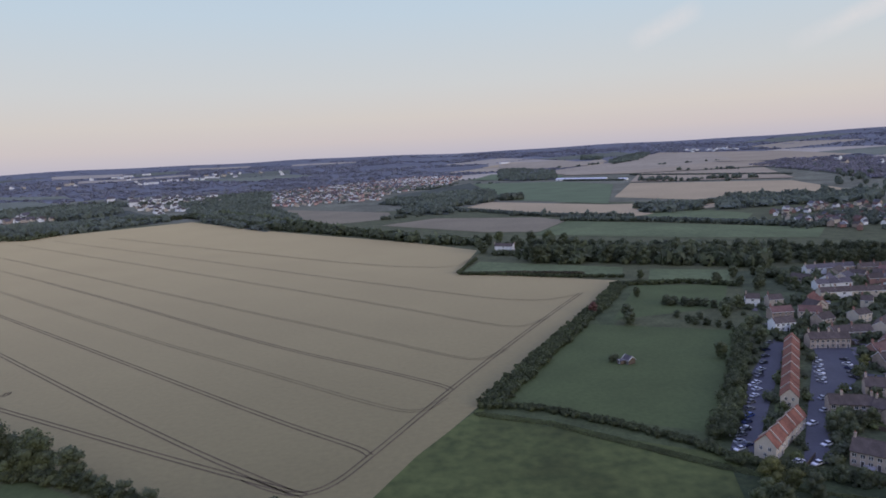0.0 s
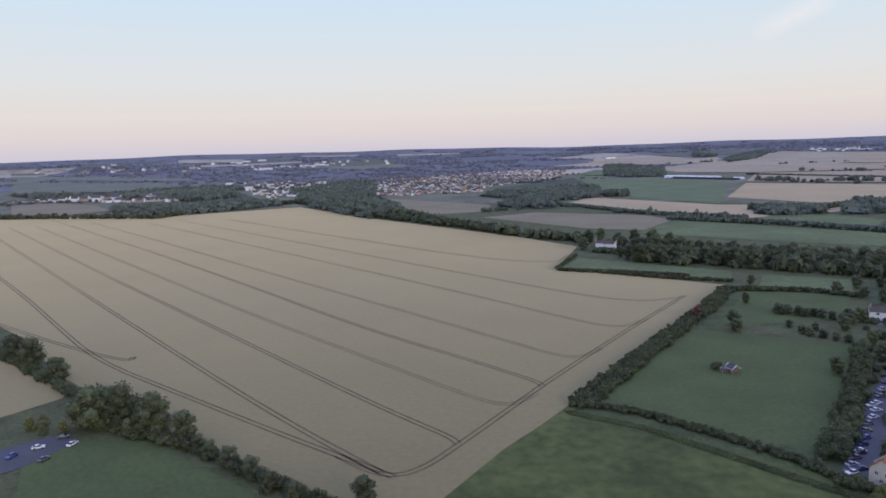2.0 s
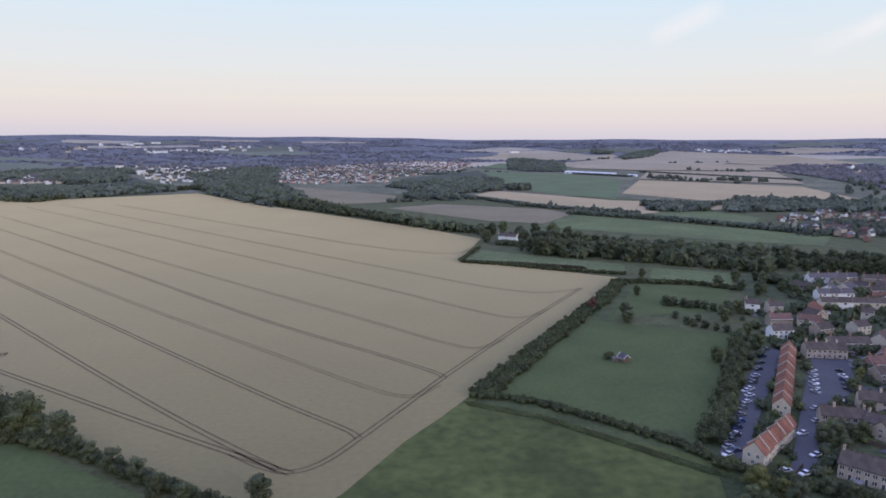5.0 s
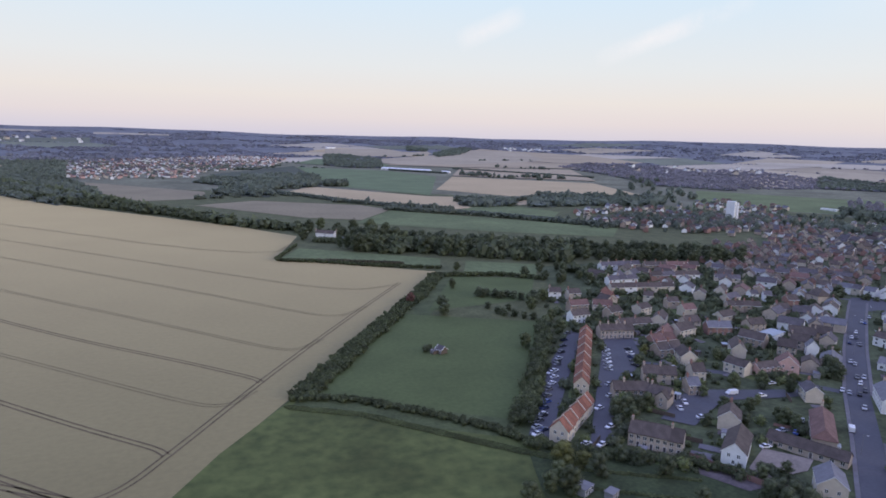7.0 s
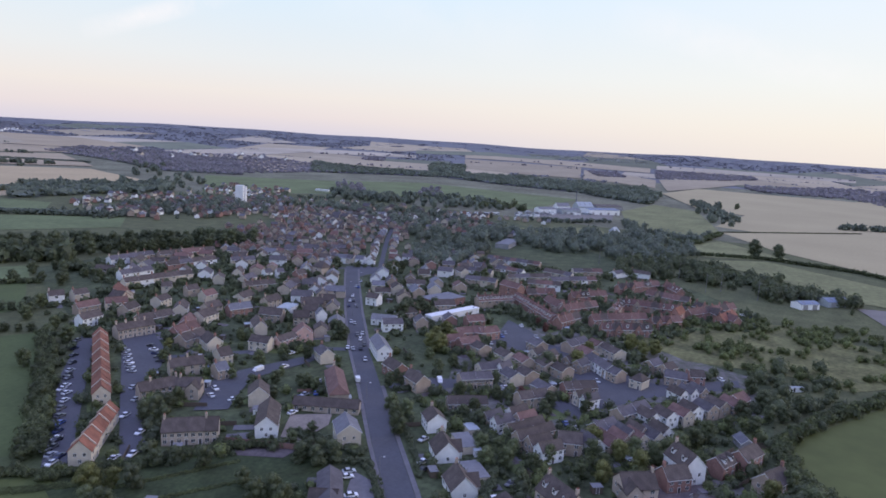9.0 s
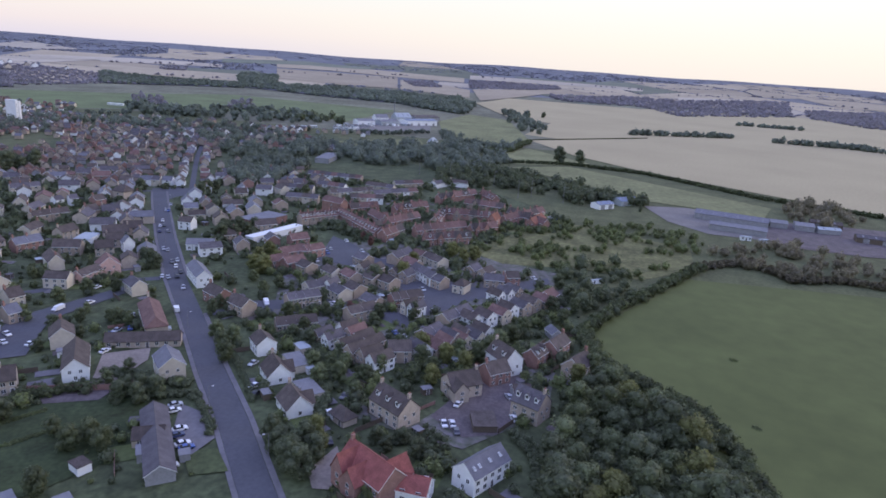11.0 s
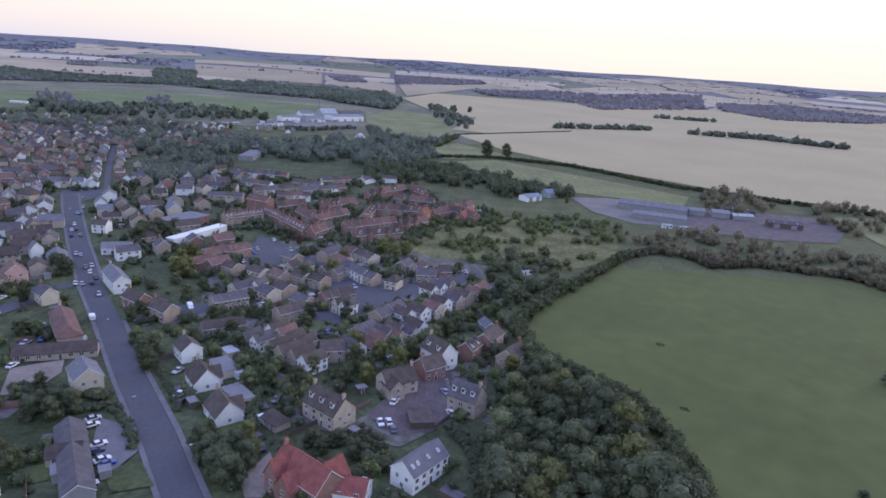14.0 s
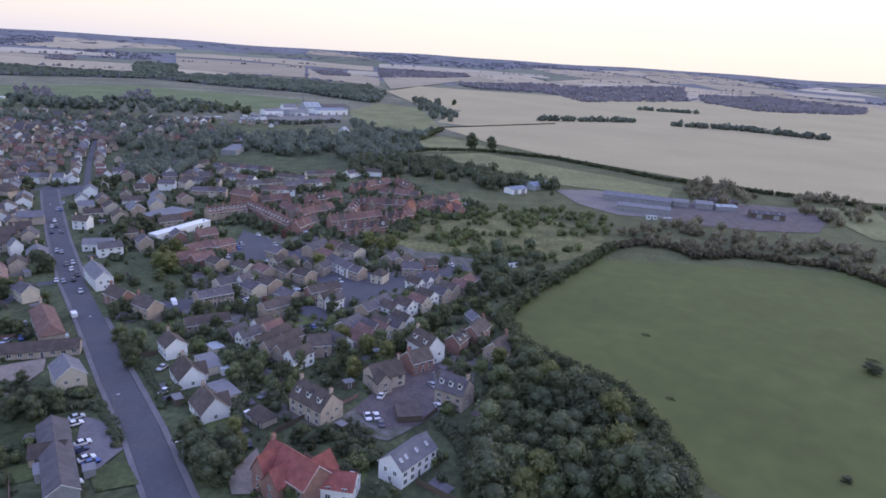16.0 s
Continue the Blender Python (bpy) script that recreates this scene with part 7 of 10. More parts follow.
car(162.4, 248.6, 108, "silver")
car(129.4, 194.4, 199, "white")
car(126.1, 187.2, 199, "navy")
car(134.4, 210.4, 198, "white")
car(114.0, 184.6, 18, "white")
car(118.7, 182.5, 202, "white")
car(145.7, 220.5, 17, "silver")
car(152.2, 231.8, 18, "silver")
car(165.5, 202.5, 71, "white")
car(171.2, 206.9, 249, "white")
car(190.5, 240.3, 221, "white", van=True)
car(186.9, 231.6, -2, "white")
car(184.9, 227.1, 1, "blue")
car(183.5, 222.7, 177, "blue")
car(181.5, 217.9, -3, "white")
car(168.2, 193.1, -1, "white")
car(204.7, 240.8, 181, "white")
car(196.2, 236.7, -4, "navy")
car(197.0, 210.2, 177, "white", van=True)
car(207.6, 205.0, -1, "white")
car(223.0, 215.7, 1, "white")
car(188.8, 175.7, 182, "silver")
car(185.0, 175.2, 2, "blue")
car(173.2, 166.8, -1, "white")
car(247.3, 201.6, 39, "white")
car(284.6, 229.8, 220, "silver")
car(267.7, 211.9, 224, "grey")
car(250.2, 195.7, 39, "black")
car(238.7, 184.0, 220, "silver")
car(270.3, 225.0, 45, "grey")
car(299.0, 251.8, 42, "navy")
car(284.7, 238.4, 225, "grey")
car(322.5, 261.7, 41, "white")
car(357.7, 285.1, 217, "silver")
car(314.8, 250.1, 223, "grey")
car(215.3, 169.8, 44, "white", van=True)
car(333.8, 268.7, 218, "white")
car(324.8, 260.8, 42, "grey")
car(357.6, 282.9, 220, "blue")
car(372.6, 292.6, 217, "silver")
car(290.3, 241.3, 39, "silver")
car(283.6, 226.5, 39, "silver")
car(270.8, 211.1, 220, "silver")
car(256.2, 198.3, 224, "black")
car(262.5, 205.8, 38, "white")
car(312.3, 254.2, 43, "navy")
car(247.6, 198.6, 44, "silver")
car(374.0, 232.9, 19, "blue")
car(385.2, 237.6, 18, "white")
car(363.5, 220.1, 204, "white")
car(360.6, 216.2, 16, "black")
car(372.0, 227.3, 18, "white")
car(363.8, 211.9, 196, "blue")
car(545.8, 264.4, 135, "black")
car(500.7, 237.1, 127, "grey")
car(540.4, 257.2, 314, "silver")
car(498.6, 231.9, 127, "white")
car(535.2, 250.2, 314, "silver")
car(496.4, 226.7, 135, "silver")
car(530.0, 243.3, 308, "black")
car(494.3, 221.6, 314, "grey")
car(525.0, 236.6, 309, "silver")
car(492.3, 216.6, 129, "silver")
car(520.1, 230.1, 309, "grey")
car(490.2, 211.7, 133, "silver")
car(515.3, 223.7, 132, "silver")
car(488.2, 206.8, 314, "white")
car(510.6, 217.5, 133, "grey")
car(486.2, 202.0, 312, "grey")
car(506.0, 211.3, 309, "black")
car(484.3, 197.2, 127, "navy")
car(501.5, 205.4, 129, "silver")
car(482.3, 192.5, 313, "navy")
car(497.1, 199.5, 311, "black")
car(480.4, 187.9, 129, "black")
car(492.8, 193.8, 310, "silver")
car(478.5, 183.3, 311, "navy")
car(488.6, 188.2, 135, "grey")
car(476.7, 178.7, 307, "black")
car(484.5, 182.7, 308, "white")
car(474.8, 174.3, 127, "grey")
# pale machines and trailers of the yard, stood in for by car copies
car(-169.1, 203.2, 29, "white")
car(-165.8, 212.1, 32, "grey")
car(-158.4, 206.3, 82, "white")
car(-160.6, 194.5, 76, "grey")
car(-173.8, 196.1, 263, "blue")
car(386.6, 169.3, 61, "white")
car(294.3, 82.9, 241, "white")
car(248.8, 116.3, 64, "white")
car(324.7, 116.7, 242, "white")
car(355.9, 133.5, 243, "white")
car(271.7, 92.6, 245, "white")
car(308.8, 52.7, 244, "white")
car(268.5, 42.2, 62, "white")
car(285.1, 39.8, 63, "white")
car(260.8, 57.2, 238, "white")
car(403.2, 101.5, 244, "white")
car(298.1, 87.4, 244, "silver")
car(278.9, 111.8, 61, "white")
car(271.0, 87.7, 61, "silver")
car(289.7, 69.1, 62, "white")
car(282.5, 54.2, 57, "grey")
car(247.3, 104.3, 58, "white")
car(273.0, 128.3, 60, "silver")
car(151.5, 122.1, -38, "silver")
car(148.5, 120.4, -38, "white")
car(140.8, 112.6, -38, "white")
car(137.8, 111.3, -38, "navy")
car(134.9, 107.3, -38, "white")
car(133.7, 105.2, -38, "blue")
car(125.2, 103.8, -38, "white")
# ---- trees ----
tree(-159.2, 220.3, 17.7, "broad", "leaf", 1.1, 1)
tree(-149.5, 221.4, 18.0, "broad", "leaf", 1.1, 0)
tree(-134.0, 218.0, 16.1, "round", "leaf", 1.1, 1)
tree(-167.1, 224.0, 12.0, "broad", "leaf", 1.0, 0)
tree(-134.0, 219.3, 13.5, "broad", "leaf", 1.0, 1)
tree(-138.8, 217.4, 11.7, "broad", "leaf", 1.0, 0)
tree(-118.1, 210.7, 12.7, "round", "dark", 1.2, 2)
tree(-210.6, 272.3, 12.2, "round", "dark", 1.2, 1)
tree(-237.6, 291.4, 15.7, "broad", "dark", 1.0, 0)
tree(-256.4, 303.0, 14.4, "broad", "dark", 1.0, 2)
tree(-180.5, 221.7, 5.2, "bush", "yellow", 1.0, 2)
tree(-183.4, 218.3, 5.7, "bush", "yellow", 1.0, 0)
tree(-169.3, 217.0, 5.1, "bush", "yellow", 1.0, 0)
tree(-142.0, 215.1, 7.4, "bush", "leaf", 1.0, 2)
tree(-44.1, 170.8, 10.0, "round", "dark", 1.2, 2)
tree(-103.7, 198.7, 6.9, "bush", "dark", 1.0, 2)
tree(-93.8, 191.9, 7.8, "bush", "dark", 1.0, 1)
tree(-83.1, 183.8, 8.5, "bush", "dark", 1.0, 2)
tree(-75.2, 177.0, 7.9, "bush", "dark", 1.0, 2)
tree(-65.7, 171.9, 7.3, "bush", "dark", 1.0, 2)
tree(-109.5, 202.6, 7.1, "bush", "dark", 1.0, 0)
tree(-175.6, 215.2, 6.4, "bush", "leaf", 1.0, 2)
hedge("thick hedge of mixed bushes along the wheat", [(-468.5, 439.9), (-295.8, 328.7), (-202.5, 261.7), (-112.5, 204.2), (-76.5, 182.3), (-51.3, 167.3), (-35.4, 151.8)], 3.6, 4, LEAF_HEDGE)
hedge("low hedge beside the lawn", [(-162.1, 223.8), (-112.5, 204.2)], 4, 4, LEAF_HEDGE)
hedge("tall dark hedge beside the wheat field", [(144.6, 454.9), (116.4, 401.6), (86.0, 352.9), (61.5, 310.7), (44.1, 281.4), (25.8, 249.3)], 2.8, 9, LEAF_HEDGE)
hedge("thick hedge between meadow and paddock", [(22.8, 250.0), (47.6, 239.7), (69.5, 221.6), (89.0, 203.1), (97.2, 188.3)], 2.4, 4, LEAF_HEDGE)
hedge("lower hedge along the ditch", [(19.9, 241.1), (45.2, 227.8), (65.7, 209.1), (87.1, 188.8), (101.7, 176.8)], 0.7, 3.4, LEAF_SCRUB)
hedge("garden hedge along the paddock edge", [(168.1, 323.1), (137.0, 267.0), (115.0, 229.9), (98.2, 201.7)], 5.5, 7, LEAF_HEDGE)
hedge("hedge between small fields", [(37.5, 538.5), (67.6, 528.5), (108.7, 504.8), (159.2, 486.7)], 3, 3, LEAF_HEDGE)
hedge("hedge between small fields", [(141.6, 459.5), (193.7, 454.1), (221.8, 434.5)], 3.5, 4, LEAF_HEDGE)
hedge("hedge at the field corner", [(60.7, 614.2), (37.1, 546.1)], 2.5, 2, LEAF_HEDGE)
tree(121.5, 366.0, 9.5, "bush", "dark", 1.15, 1)
tree(106.1, 383.0, 8.0, "round", "copper", 1.0, 1)
tree(145.9, 420.5, 7.3, "broad", "leaf", 1.0, 2)
tree(169.1, 477.8, 7.5, "broad", "leaf", 1.0, 0)
tree(118.8, 354.0, 8.0, "round", "dark", 1.5, 2)
tree(155.7, 395.1, 6.6, "bush", "dark", 1.3, 0)
tree(160.7, 393.4, 5.8, "bush", "dark", 1.3, 1)
tree(167.2, 386.0, 5.6, "bush", "dark", 1.3, 1)
tree(175.6, 383.7, 5.6, "bush", "dark", 1.3, 1)
tree(181.5, 372.2, 6.0, "bush", "dark", 1.3, 1)
tree(165.0, 389.8, 5.9, "bush", "dark", 1.3, 0)
tree(184.1, 370.1, 6.3, "bush", "dark", 1.3, 1)
tree(156.8, 391.0, 5.7, "bush", "dark", 1.3, 2)
tree(172.6, 387.3, 5.5, "bush", "dark", 1.3, 0)
tree(179.3, 379.6, 5.4, "bush", "dark", 1.3, 0)
tree(152.9, 346.2, 5.2, "bush", "dark", 1.3, 1)
tree(157.9, 342.2, 5.2, "bush", "dark", 1.3, 2)
tree(166.2, 334.0, 4.8, "bush", "dark", 1.3, 0)
tree(149.5, 363.2, 4.5, "bush", "dark", 1.3, 1)
tree(160.3, 357.0, 4.5, "bush", "dark", 1.3, 2)
tree(151.2, 351.8, 4.9, "bush", "dark", 1.3, 2)
tree(162.1, 338.0, 4.8, "bush", "dark", 1.3, 0)
tree(212.2, 445.4, 8.9, "broad", "dark", 1.0, 1)
tree(232.3, 461.6, 10.2, "broad", "dark", 1.0, 2)
tree(248.0, 452.3, 10.1, "broad", "dark", 1.0, 0)
tree(227.8, 418.3, 10.2, "broad", "dark", 1.0, 2)
hedge("dark trees behind the gardens", [(258.0, 461.6), (266.8, 418.9)], 7, 9, LEAF_DARK)
tree(247.9, 462.5, 8.1, "round", "dark", 1.0, 2)
tree(233.9, 427.0, 9.8, "round", "dark", 1.0, 1)
tree(212.7, 445.0, 8.4, "round", "dark", 1.0, 0)
tree(223.2, 433.2, 8.2, "round", "dark", 1.0, 1)
tree(266.3, 482.7, 8.6, "round", "dark", 1.0, 2)
tree(250.0, 430.4, 7.4, "broad", "leaf", 1.0, 2)
tree(251.6, 416.9, 8.5, "broad", "leaf", 1.0, 0)
tree(191.1, 373.4, 9.1, "broad", "leaf", 1.0, 0)
tree(174.7, 355.6, 8.5, "broad", "leaf", 1.0, 0)
tree(175.2, 330.5, 7.6, "broad", "leaf", 1.0, 0)
tree(167.6, 305.9, 8.9, "broad", "leaf", 1.0, 1)
tree(138.7, 286.7, 8.8, "broad", "leaf", 1.0, 2)
tree(151.2, 286.8, 7.2, "broad", "leaf", 1.0, 2)
tree(136.1, 262.7, 7.7, "broad", "leaf", 1.0, 2)
tree(123.6, 243.0, 7.6, "broad", "leaf", 1.0, 1)
tree(93.5, 165.7, 7.0, "broad", "leaf", 1.0, 1)
tree(93.4, 158.5, 8.9, "broad", "leaf", 1.0, 1)
tree(87.9, 160.3, 7.0, "broad", "leaf", 1.0, 2)
tree(79.3, 155.5, 7.6, "broad", "leaf", 1.0, 1)
tree(119.0, 171.4, 6.1, "bush", "dark", 1.0, 1)
tree(123.2, 168.3, 6.1, "bush", "dark", 1.0, 0)
tree(127.3, 159.4, 7.9, "bush", "dark", 1.0, 2)
tree(106.7, 164.9, 7.8, "bush", "dark", 1.0, 2)
hedge("overgrown hedge behind the terraces", [(93.5, 189.3), (106.4, 181.6), (120.4, 173.1), (140.8, 162.5), (152.0, 150.3)], 3.0, 4, LEAF_HEDGE)
hedge("low bean rows of the allotments", [(100.4, 170.7), (135.9, 153.9)], 0.8, 1.6, LEAF_SCRUB)
hedge("low bean rows of the allotments", [(93.7, 161.9), (129.2, 143.1)], 0.8, 1.6, LEAF_SCRUB)
tree(122.7, 132.5, 7.8, "broad", "leaf", 1.0, 1)
tree(127.3, 130.0, 7.8, "broad", "leaf", 1.0, 0)
tree(125.3, 124.2, 7.8, "broad", "leaf", 1.0, 2)
tree(105.3, 125.0, 8.1, "broad", "leaf", 1.0, 2)
tree(126.5, 141.5, 6.2, "bush", "leaf", 1.0, 2)
tree(91.5, 139.8, 6.6, "bush", "leaf", 1.0, 1)
tree(137.9, 194.0, 7.9, "bush", "leaf", 1.0, 1)
tree(153.6, 207.3, 6.7, "bush", "leaf", 1.0, 0)
tree(141.5, 202.6, 8.6, "broad", "dark", 1.0, 0)
tree(136.7, 202.7, 8.3, "broad", "dark", 1.0, 0)
tree(148.1, 204.9, 7.0, "broad", "dark", 1.0, 2)
tree(190.9, 262.9, 6.1, "round", "yellow", 1.0, 1)
tree(99.5, 174.0, 8.4, "broad", "yellow", 1.1, 1)
tree(104.5, 170.8, 6.4, "bush", "yellow", 1.1, 2)
tree(154.8, 226.0, 6.2, "bush", "dark", 1.1, 0)
tree(168.0, 224.6, 6.8, "broad", "dark", 1.0, 1)
tree(145.8, 207.2, 7.4, "round", "dark", 1.1, 2)
tree(183.5, 198.8, 5.6, "bush", "dark", 1.1, 1)
tree(190.6, 193.4, 6.8, "broad", "dark", 1.0, 2)
tree(199.8, 199.0, 4.6, "bush", "leaf", 1.0, 0)
tree(196.2, 184.6, 5.6, "bush", "leaf", 1.0, 1)
tree(165.5, 186.8, 5.2, "bush", "dark", 1.1, 2)
tree(180.2, 183.8, 5.4, "bush", "dark", 1.1, 0)
tree(179.0, 250.5, 6.0, "round", "leaf", 1.0, 1)
tree(196.5, 264.0, 6.6, "broad", "dark", 1.0, 0)
tree(183.8, 211.6, 5.3, "bush", "leaf", 1.0, 1)
tree(162.7, 148.2, 6.1, "bush", "leaf", 1.0, 1)
tree(155.1, 149.4, 5.2, "bush", "leaf", 1.0, 2)
tree(284.4, 238.0, 6.9, "bush", "leaf", 1.0, 0)
tree(261.5, 219.3, 8.7, "broad", "dark", 1.0, 2)
tree(263.1, 223.8, 8.1, "broad", "dark", 1.0, 0)
tree(257.5, 212.8, 8.5, "broad", "dark", 1.0, 2)
tree(264.6, 276.9, 7.1, "broad", "leaf", 1.0, 0)
tree(221.6, 248.7, 6.6, "broad", "leaf", 1.0, 2)
tree(204.4, 217.4, 6.9, "broad", "leaf", 1.0, 1)
tree(223.2, 205.7, 7.1, "broad", "leaf", 1.0, 2)
tree(194.6, 180.2, 7.3, "broad", "leaf", 1.0, 1)
tree(195.5, 175.8, 6.5, "broad", "leaf", 1.0, 2)
tree(217.3, 215.1, 7.3, "broad", "leaf", 1.0, 1)
tree(152.0, 139.7, 6.9, "bush", "dark", 1.0, 2)
tree(147.2, 139.1, 7.2, "bush", "dark", 1.0, 0)
tree(154.6, 136.1, 7.2, "bush", "dark", 1.0, 1)
tree(148.2, 138.7, 7.4, "bush", "dark", 1.0, 2)
tree(149.0, 132.9, 7.6, "bush", "dark", 1.0, 1)
tree(154.0, 130.5, 8.0, "bush", "dark", 1.0, 0)
tree(88.8, 667.6, 10.2, "broad", "dark", 1.0, 1)
tree(98.0, 669.7, 8.4, "broad", "dark", 1.0, 2)
tree(103.8, 646.4, 13.5, "broad", "dark", 1.0, 2)
tree(108.6, 647.8, 14.1, "broad", "dark", 1.0, 2)
tree(118.3, 639.2, 14.2, "broad", "dark", 1.0, 2)
tree(125.9, 650.8, 12.1, "broad", "dark", 1.0, 1)
tree(134.2, 654.5, 9.4, "broad", "dark", 1.0, 2)
tree(132.2, 620.1, 18.4, "broad", "dark", 1.0, 1)
tree(141.8, 617.7, 15.1, "broad", "dark", 1.0, 1)
tree(151.5, 620.5, 15.2, "broad", "dark", 1.0, 0)
tree(155.3, 619.1, 16.4, "broad", "dark", 1.0, 1)
tree(164.7, 619.7, 12.7, "broad", "dark", 1.0, 0)
tree(172.7, 620.4, 13.1, "broad", "dark", 1.0, 2)
tree(178.8, 607.6, 14.7, "broad", "dark", 1.0, 0)
tree(191.7, 624.1, 9.9, "broad", "dark", 1.0, 0)
tree(195.6, 614.2, 10.7, "broad", "dark", 1.0, 2)
tree(192.7, 589.9, 16.6, "broad", "dark", 1.0, 2)
tree(214.2, 618.0, 7.2, "broad", "dark", 1.0, 1)
tree(212.6, 608.7, 8.4, "broad", "dark", 1.0, 1)
tree(224.5, 599.8, 10.5, "broad", "dark", 1.0, 0)
tree(220.8, 580.7, 14.4, "broad", "dark", 1.0, 2)
tree(228.9, 575.4, 14.4, "broad", "dark", 1.0, 0)
tree(230.8, 562.8, 18.5, "broad", "dark", 1.0, 2)
tree(250.1, 596.7, 8.2, "broad", "dark", 1.0, 0)
tree(256.9, 593.6, 9.3, "broad", "dark", 1.0, 1)
tree(262.3, 581.3, 11.6, "broad", "dark", 1.0, 0)
tree(264.4, 572.9, 11.9, "broad", "dark", 1.0, 0)
tree(267.9, 561.9, 15.2, "broad", "dark", 1.0, 2)
tree(277.6, 568.6, 12.1, "broad", "dark", 1.0, 1)
tree(278.9, 544.2, 16.8, "broad", "dark", 1.0, 2)
tree(294.2, 566.7, 10.1, "broad", "dark", 1.0, 2)
tree(284.1, 529.5, 18.5, "broad", "dark", 1.0, 0)
tree(302.3, 552.5, 11.4, "broad", "dark", 1.0, 0)
tree(303.2, 536.7, 15.4, "broad", "dark", 1.0, 0)
tree(309.3, 529.4, 16.8, "broad", "dark", 1.0, 1)
tree(326.0, 542.8, 11.5, "broad", "dark", 1.0, 0)
tree(329.9, 538.7, 10.2, "broad", "dark", 1.0, 2)
tree(332.8, 529.2, 13.4, "broad", "dark", 1.0, 0)
tree(346.7, 540.5, 7.3, "broad", "dark", 1.0, 1)
tree(348.3, 529.6, 13.4, "broad", "dark", 1.0, 0)
tree(362.2, 540.3, 8.1, "broad", "dark", 1.0, 1)
tree(347.3, 505.5, 16.3, "broad", "dark", 1.0, 1)
tree(352.2, 497.1, 17.6, "broad", "dark", 1.0, 2)
tree(375.6, 517.3, 12.8, "broad", "dark", 1.0, 1)
tree(371.9, 507.1, 14.4, "broad", "dark", 1.0, 2)
tree(388.6, 517.5, 10.5, "broad", "dark", 1.0, 0)
tree(390.2, 507.8, 12.0, "broad", "dark", 1.0, 0)
tree(402.7, 510.4, 11.2, "broad", "dark", 1.0, 0)
tree(390.6, 488.4, 16.9, "broad", "dark", 1.0, 1)
tree(396.0, 482.3, 17.3, "broad", "dark", 1.0, 0)
tree(416.2, 494.1, 12.5, "broad", "dark", 1.0, 2)
tree(421.2, 492.0, 13.1, "broad", "dark", 1.0, 1)
tree(407.7, 468.5, 18.1, "broad", "dark", 1.0, 0)
tree(430.0, 484.9, 10.7, "broad", "dark", 1.0, 1)
tree(454.8, 499.0, 7.3, "broad", "dark", 1.0, 0)
tree(436.3, 471.4, 16.0, "broad", "dark", 1.0, 0)
scatter("wood", "belt of dark mixed trees before the long wood", [(x, y, z, r * 1.3, k) for x, y, z, r, k in wood_places([(118.3, 606.3), (201.9, 602.4), (260.7, 571.0), (299.4, 537.5), (273.5, 489.6), (221.8, 521.2), (162.8, 552.2), (105.8, 566.0)], 150, 8, 5, 0.45, 0.3)], LEAF_DARK, True, "trees")
hedge("undergrowth beneath the long wood", [(81.4, 634.9), (189.0, 579.4), (290.5, 527.2), (452.3, 489.6)], 5, 10, LEAF_DARK)
tree(97.3, 598.0, 12.2, "round", "dark", 1.0, 2)
tree(103.3, 587.7, 15.6, "round", "dark", 1.0, 2)
tree(108.6, 573.5, 16.9, "round", "dark", 1.0, 2)
tree(112.2, 573.5, 18.2, "round", "dark", 1.0, 2)
tree(118.4, 575.1, 17.5, "round", "dark", 1.0, 1)
tree(128.4, 571.9, 17.0, "round", "dark", 1.0, 1)
tree(132.3, 577.9, 13.6, "round", "dark", 1.0, 1)
tree(139.4, 578.3, 15.5, "round", "dark", 1.0, 1)
tree(143.3, 572.7, 15.0, "round", "dark", 1.0, 1)
tree(151.6, 585.7, 11.4, "round", "dark", 1.0, 1)
tree(154.5, 569.6, 14.0, "round", "dark", 1.0, 0)
tree(161.3, 566.8, 14.9, "round", "dark", 1.0, 0)
tree(171.5, 582.6, 10.1, "round", "dark", 1.0, 1)
tree(168.0, 553.7, 18.1, "round", "dark", 1.0, 1)
tree(182.1, 578.3, 10.8, "round", "dark", 1.0, 0)
tree(180.8, 553.4, 17.4, "round", "dark", 1.0, 2)
tree(184.5, 543.1, 17.5, "round", "dark", 1.0, 1)
tree(198.6, 565.1, 12.1, "round", "dark", 1.0, 0)
tree(193.9, 538.3, 16.8, "round", "dark", 1.0, 1)
tree(204.4, 549.4, 16.1, "round", "dark", 1.0, 2)
tree(213.0, 554.0, 13.9, "round", "dark", 1.0, 2)
tree(222.3, 562.5, 10.5, "round", "dark", 1.0, 0)
tree(225.9, 556.2, 9.9, "round", "dark", 1.0, 2)
tree(231.2, 546.5, 13.1, "round", "dark", 1.0, 1)
tree(229.2, 533.9, 14.7, "round", "dark", 1.0, 1)
tree(239.1, 544.4, 11.7, "round", "dark", 1.0, 0)
tree(246.3, 541.6, 13.0, "round", "dark", 1.0, 2)
tree(252.0, 538.1, 11.5, "round", "dark", 1.0, 0)
tree(250.6, 523.0, 16.0, "round", "dark", 1.0, 1)
tree(264.2, 537.9, 11.9, "round", "dark", 1.0, 2)
tree(270.4, 537.0, 10.6, "round", "dark", 1.0, 2)
tree(263.6, 506.7, 18.1, "round", "dark", 1.0, 0)
tree(274.3, 517.4, 15.3, "round", "dark", 1.0, 1)
tree(280.0, 513.5, 14.9, "round", "dark", 1.0, 1)
tree(287.5, 519.0, 9.0, "broad", "dark", 1.0, 0)
tree(294.0, 512.6, 8.9, "broad", "dark", 1.0, 2)
tree(298.0, 515.5, 10.3, "broad", "dark", 1.0, 1)
tree(298.2, 503.3, 11.8, "broad", "dark", 1.0, 0)
tree(309.5, 504.0, 10.2, "broad", "dark", 1.0, 1)
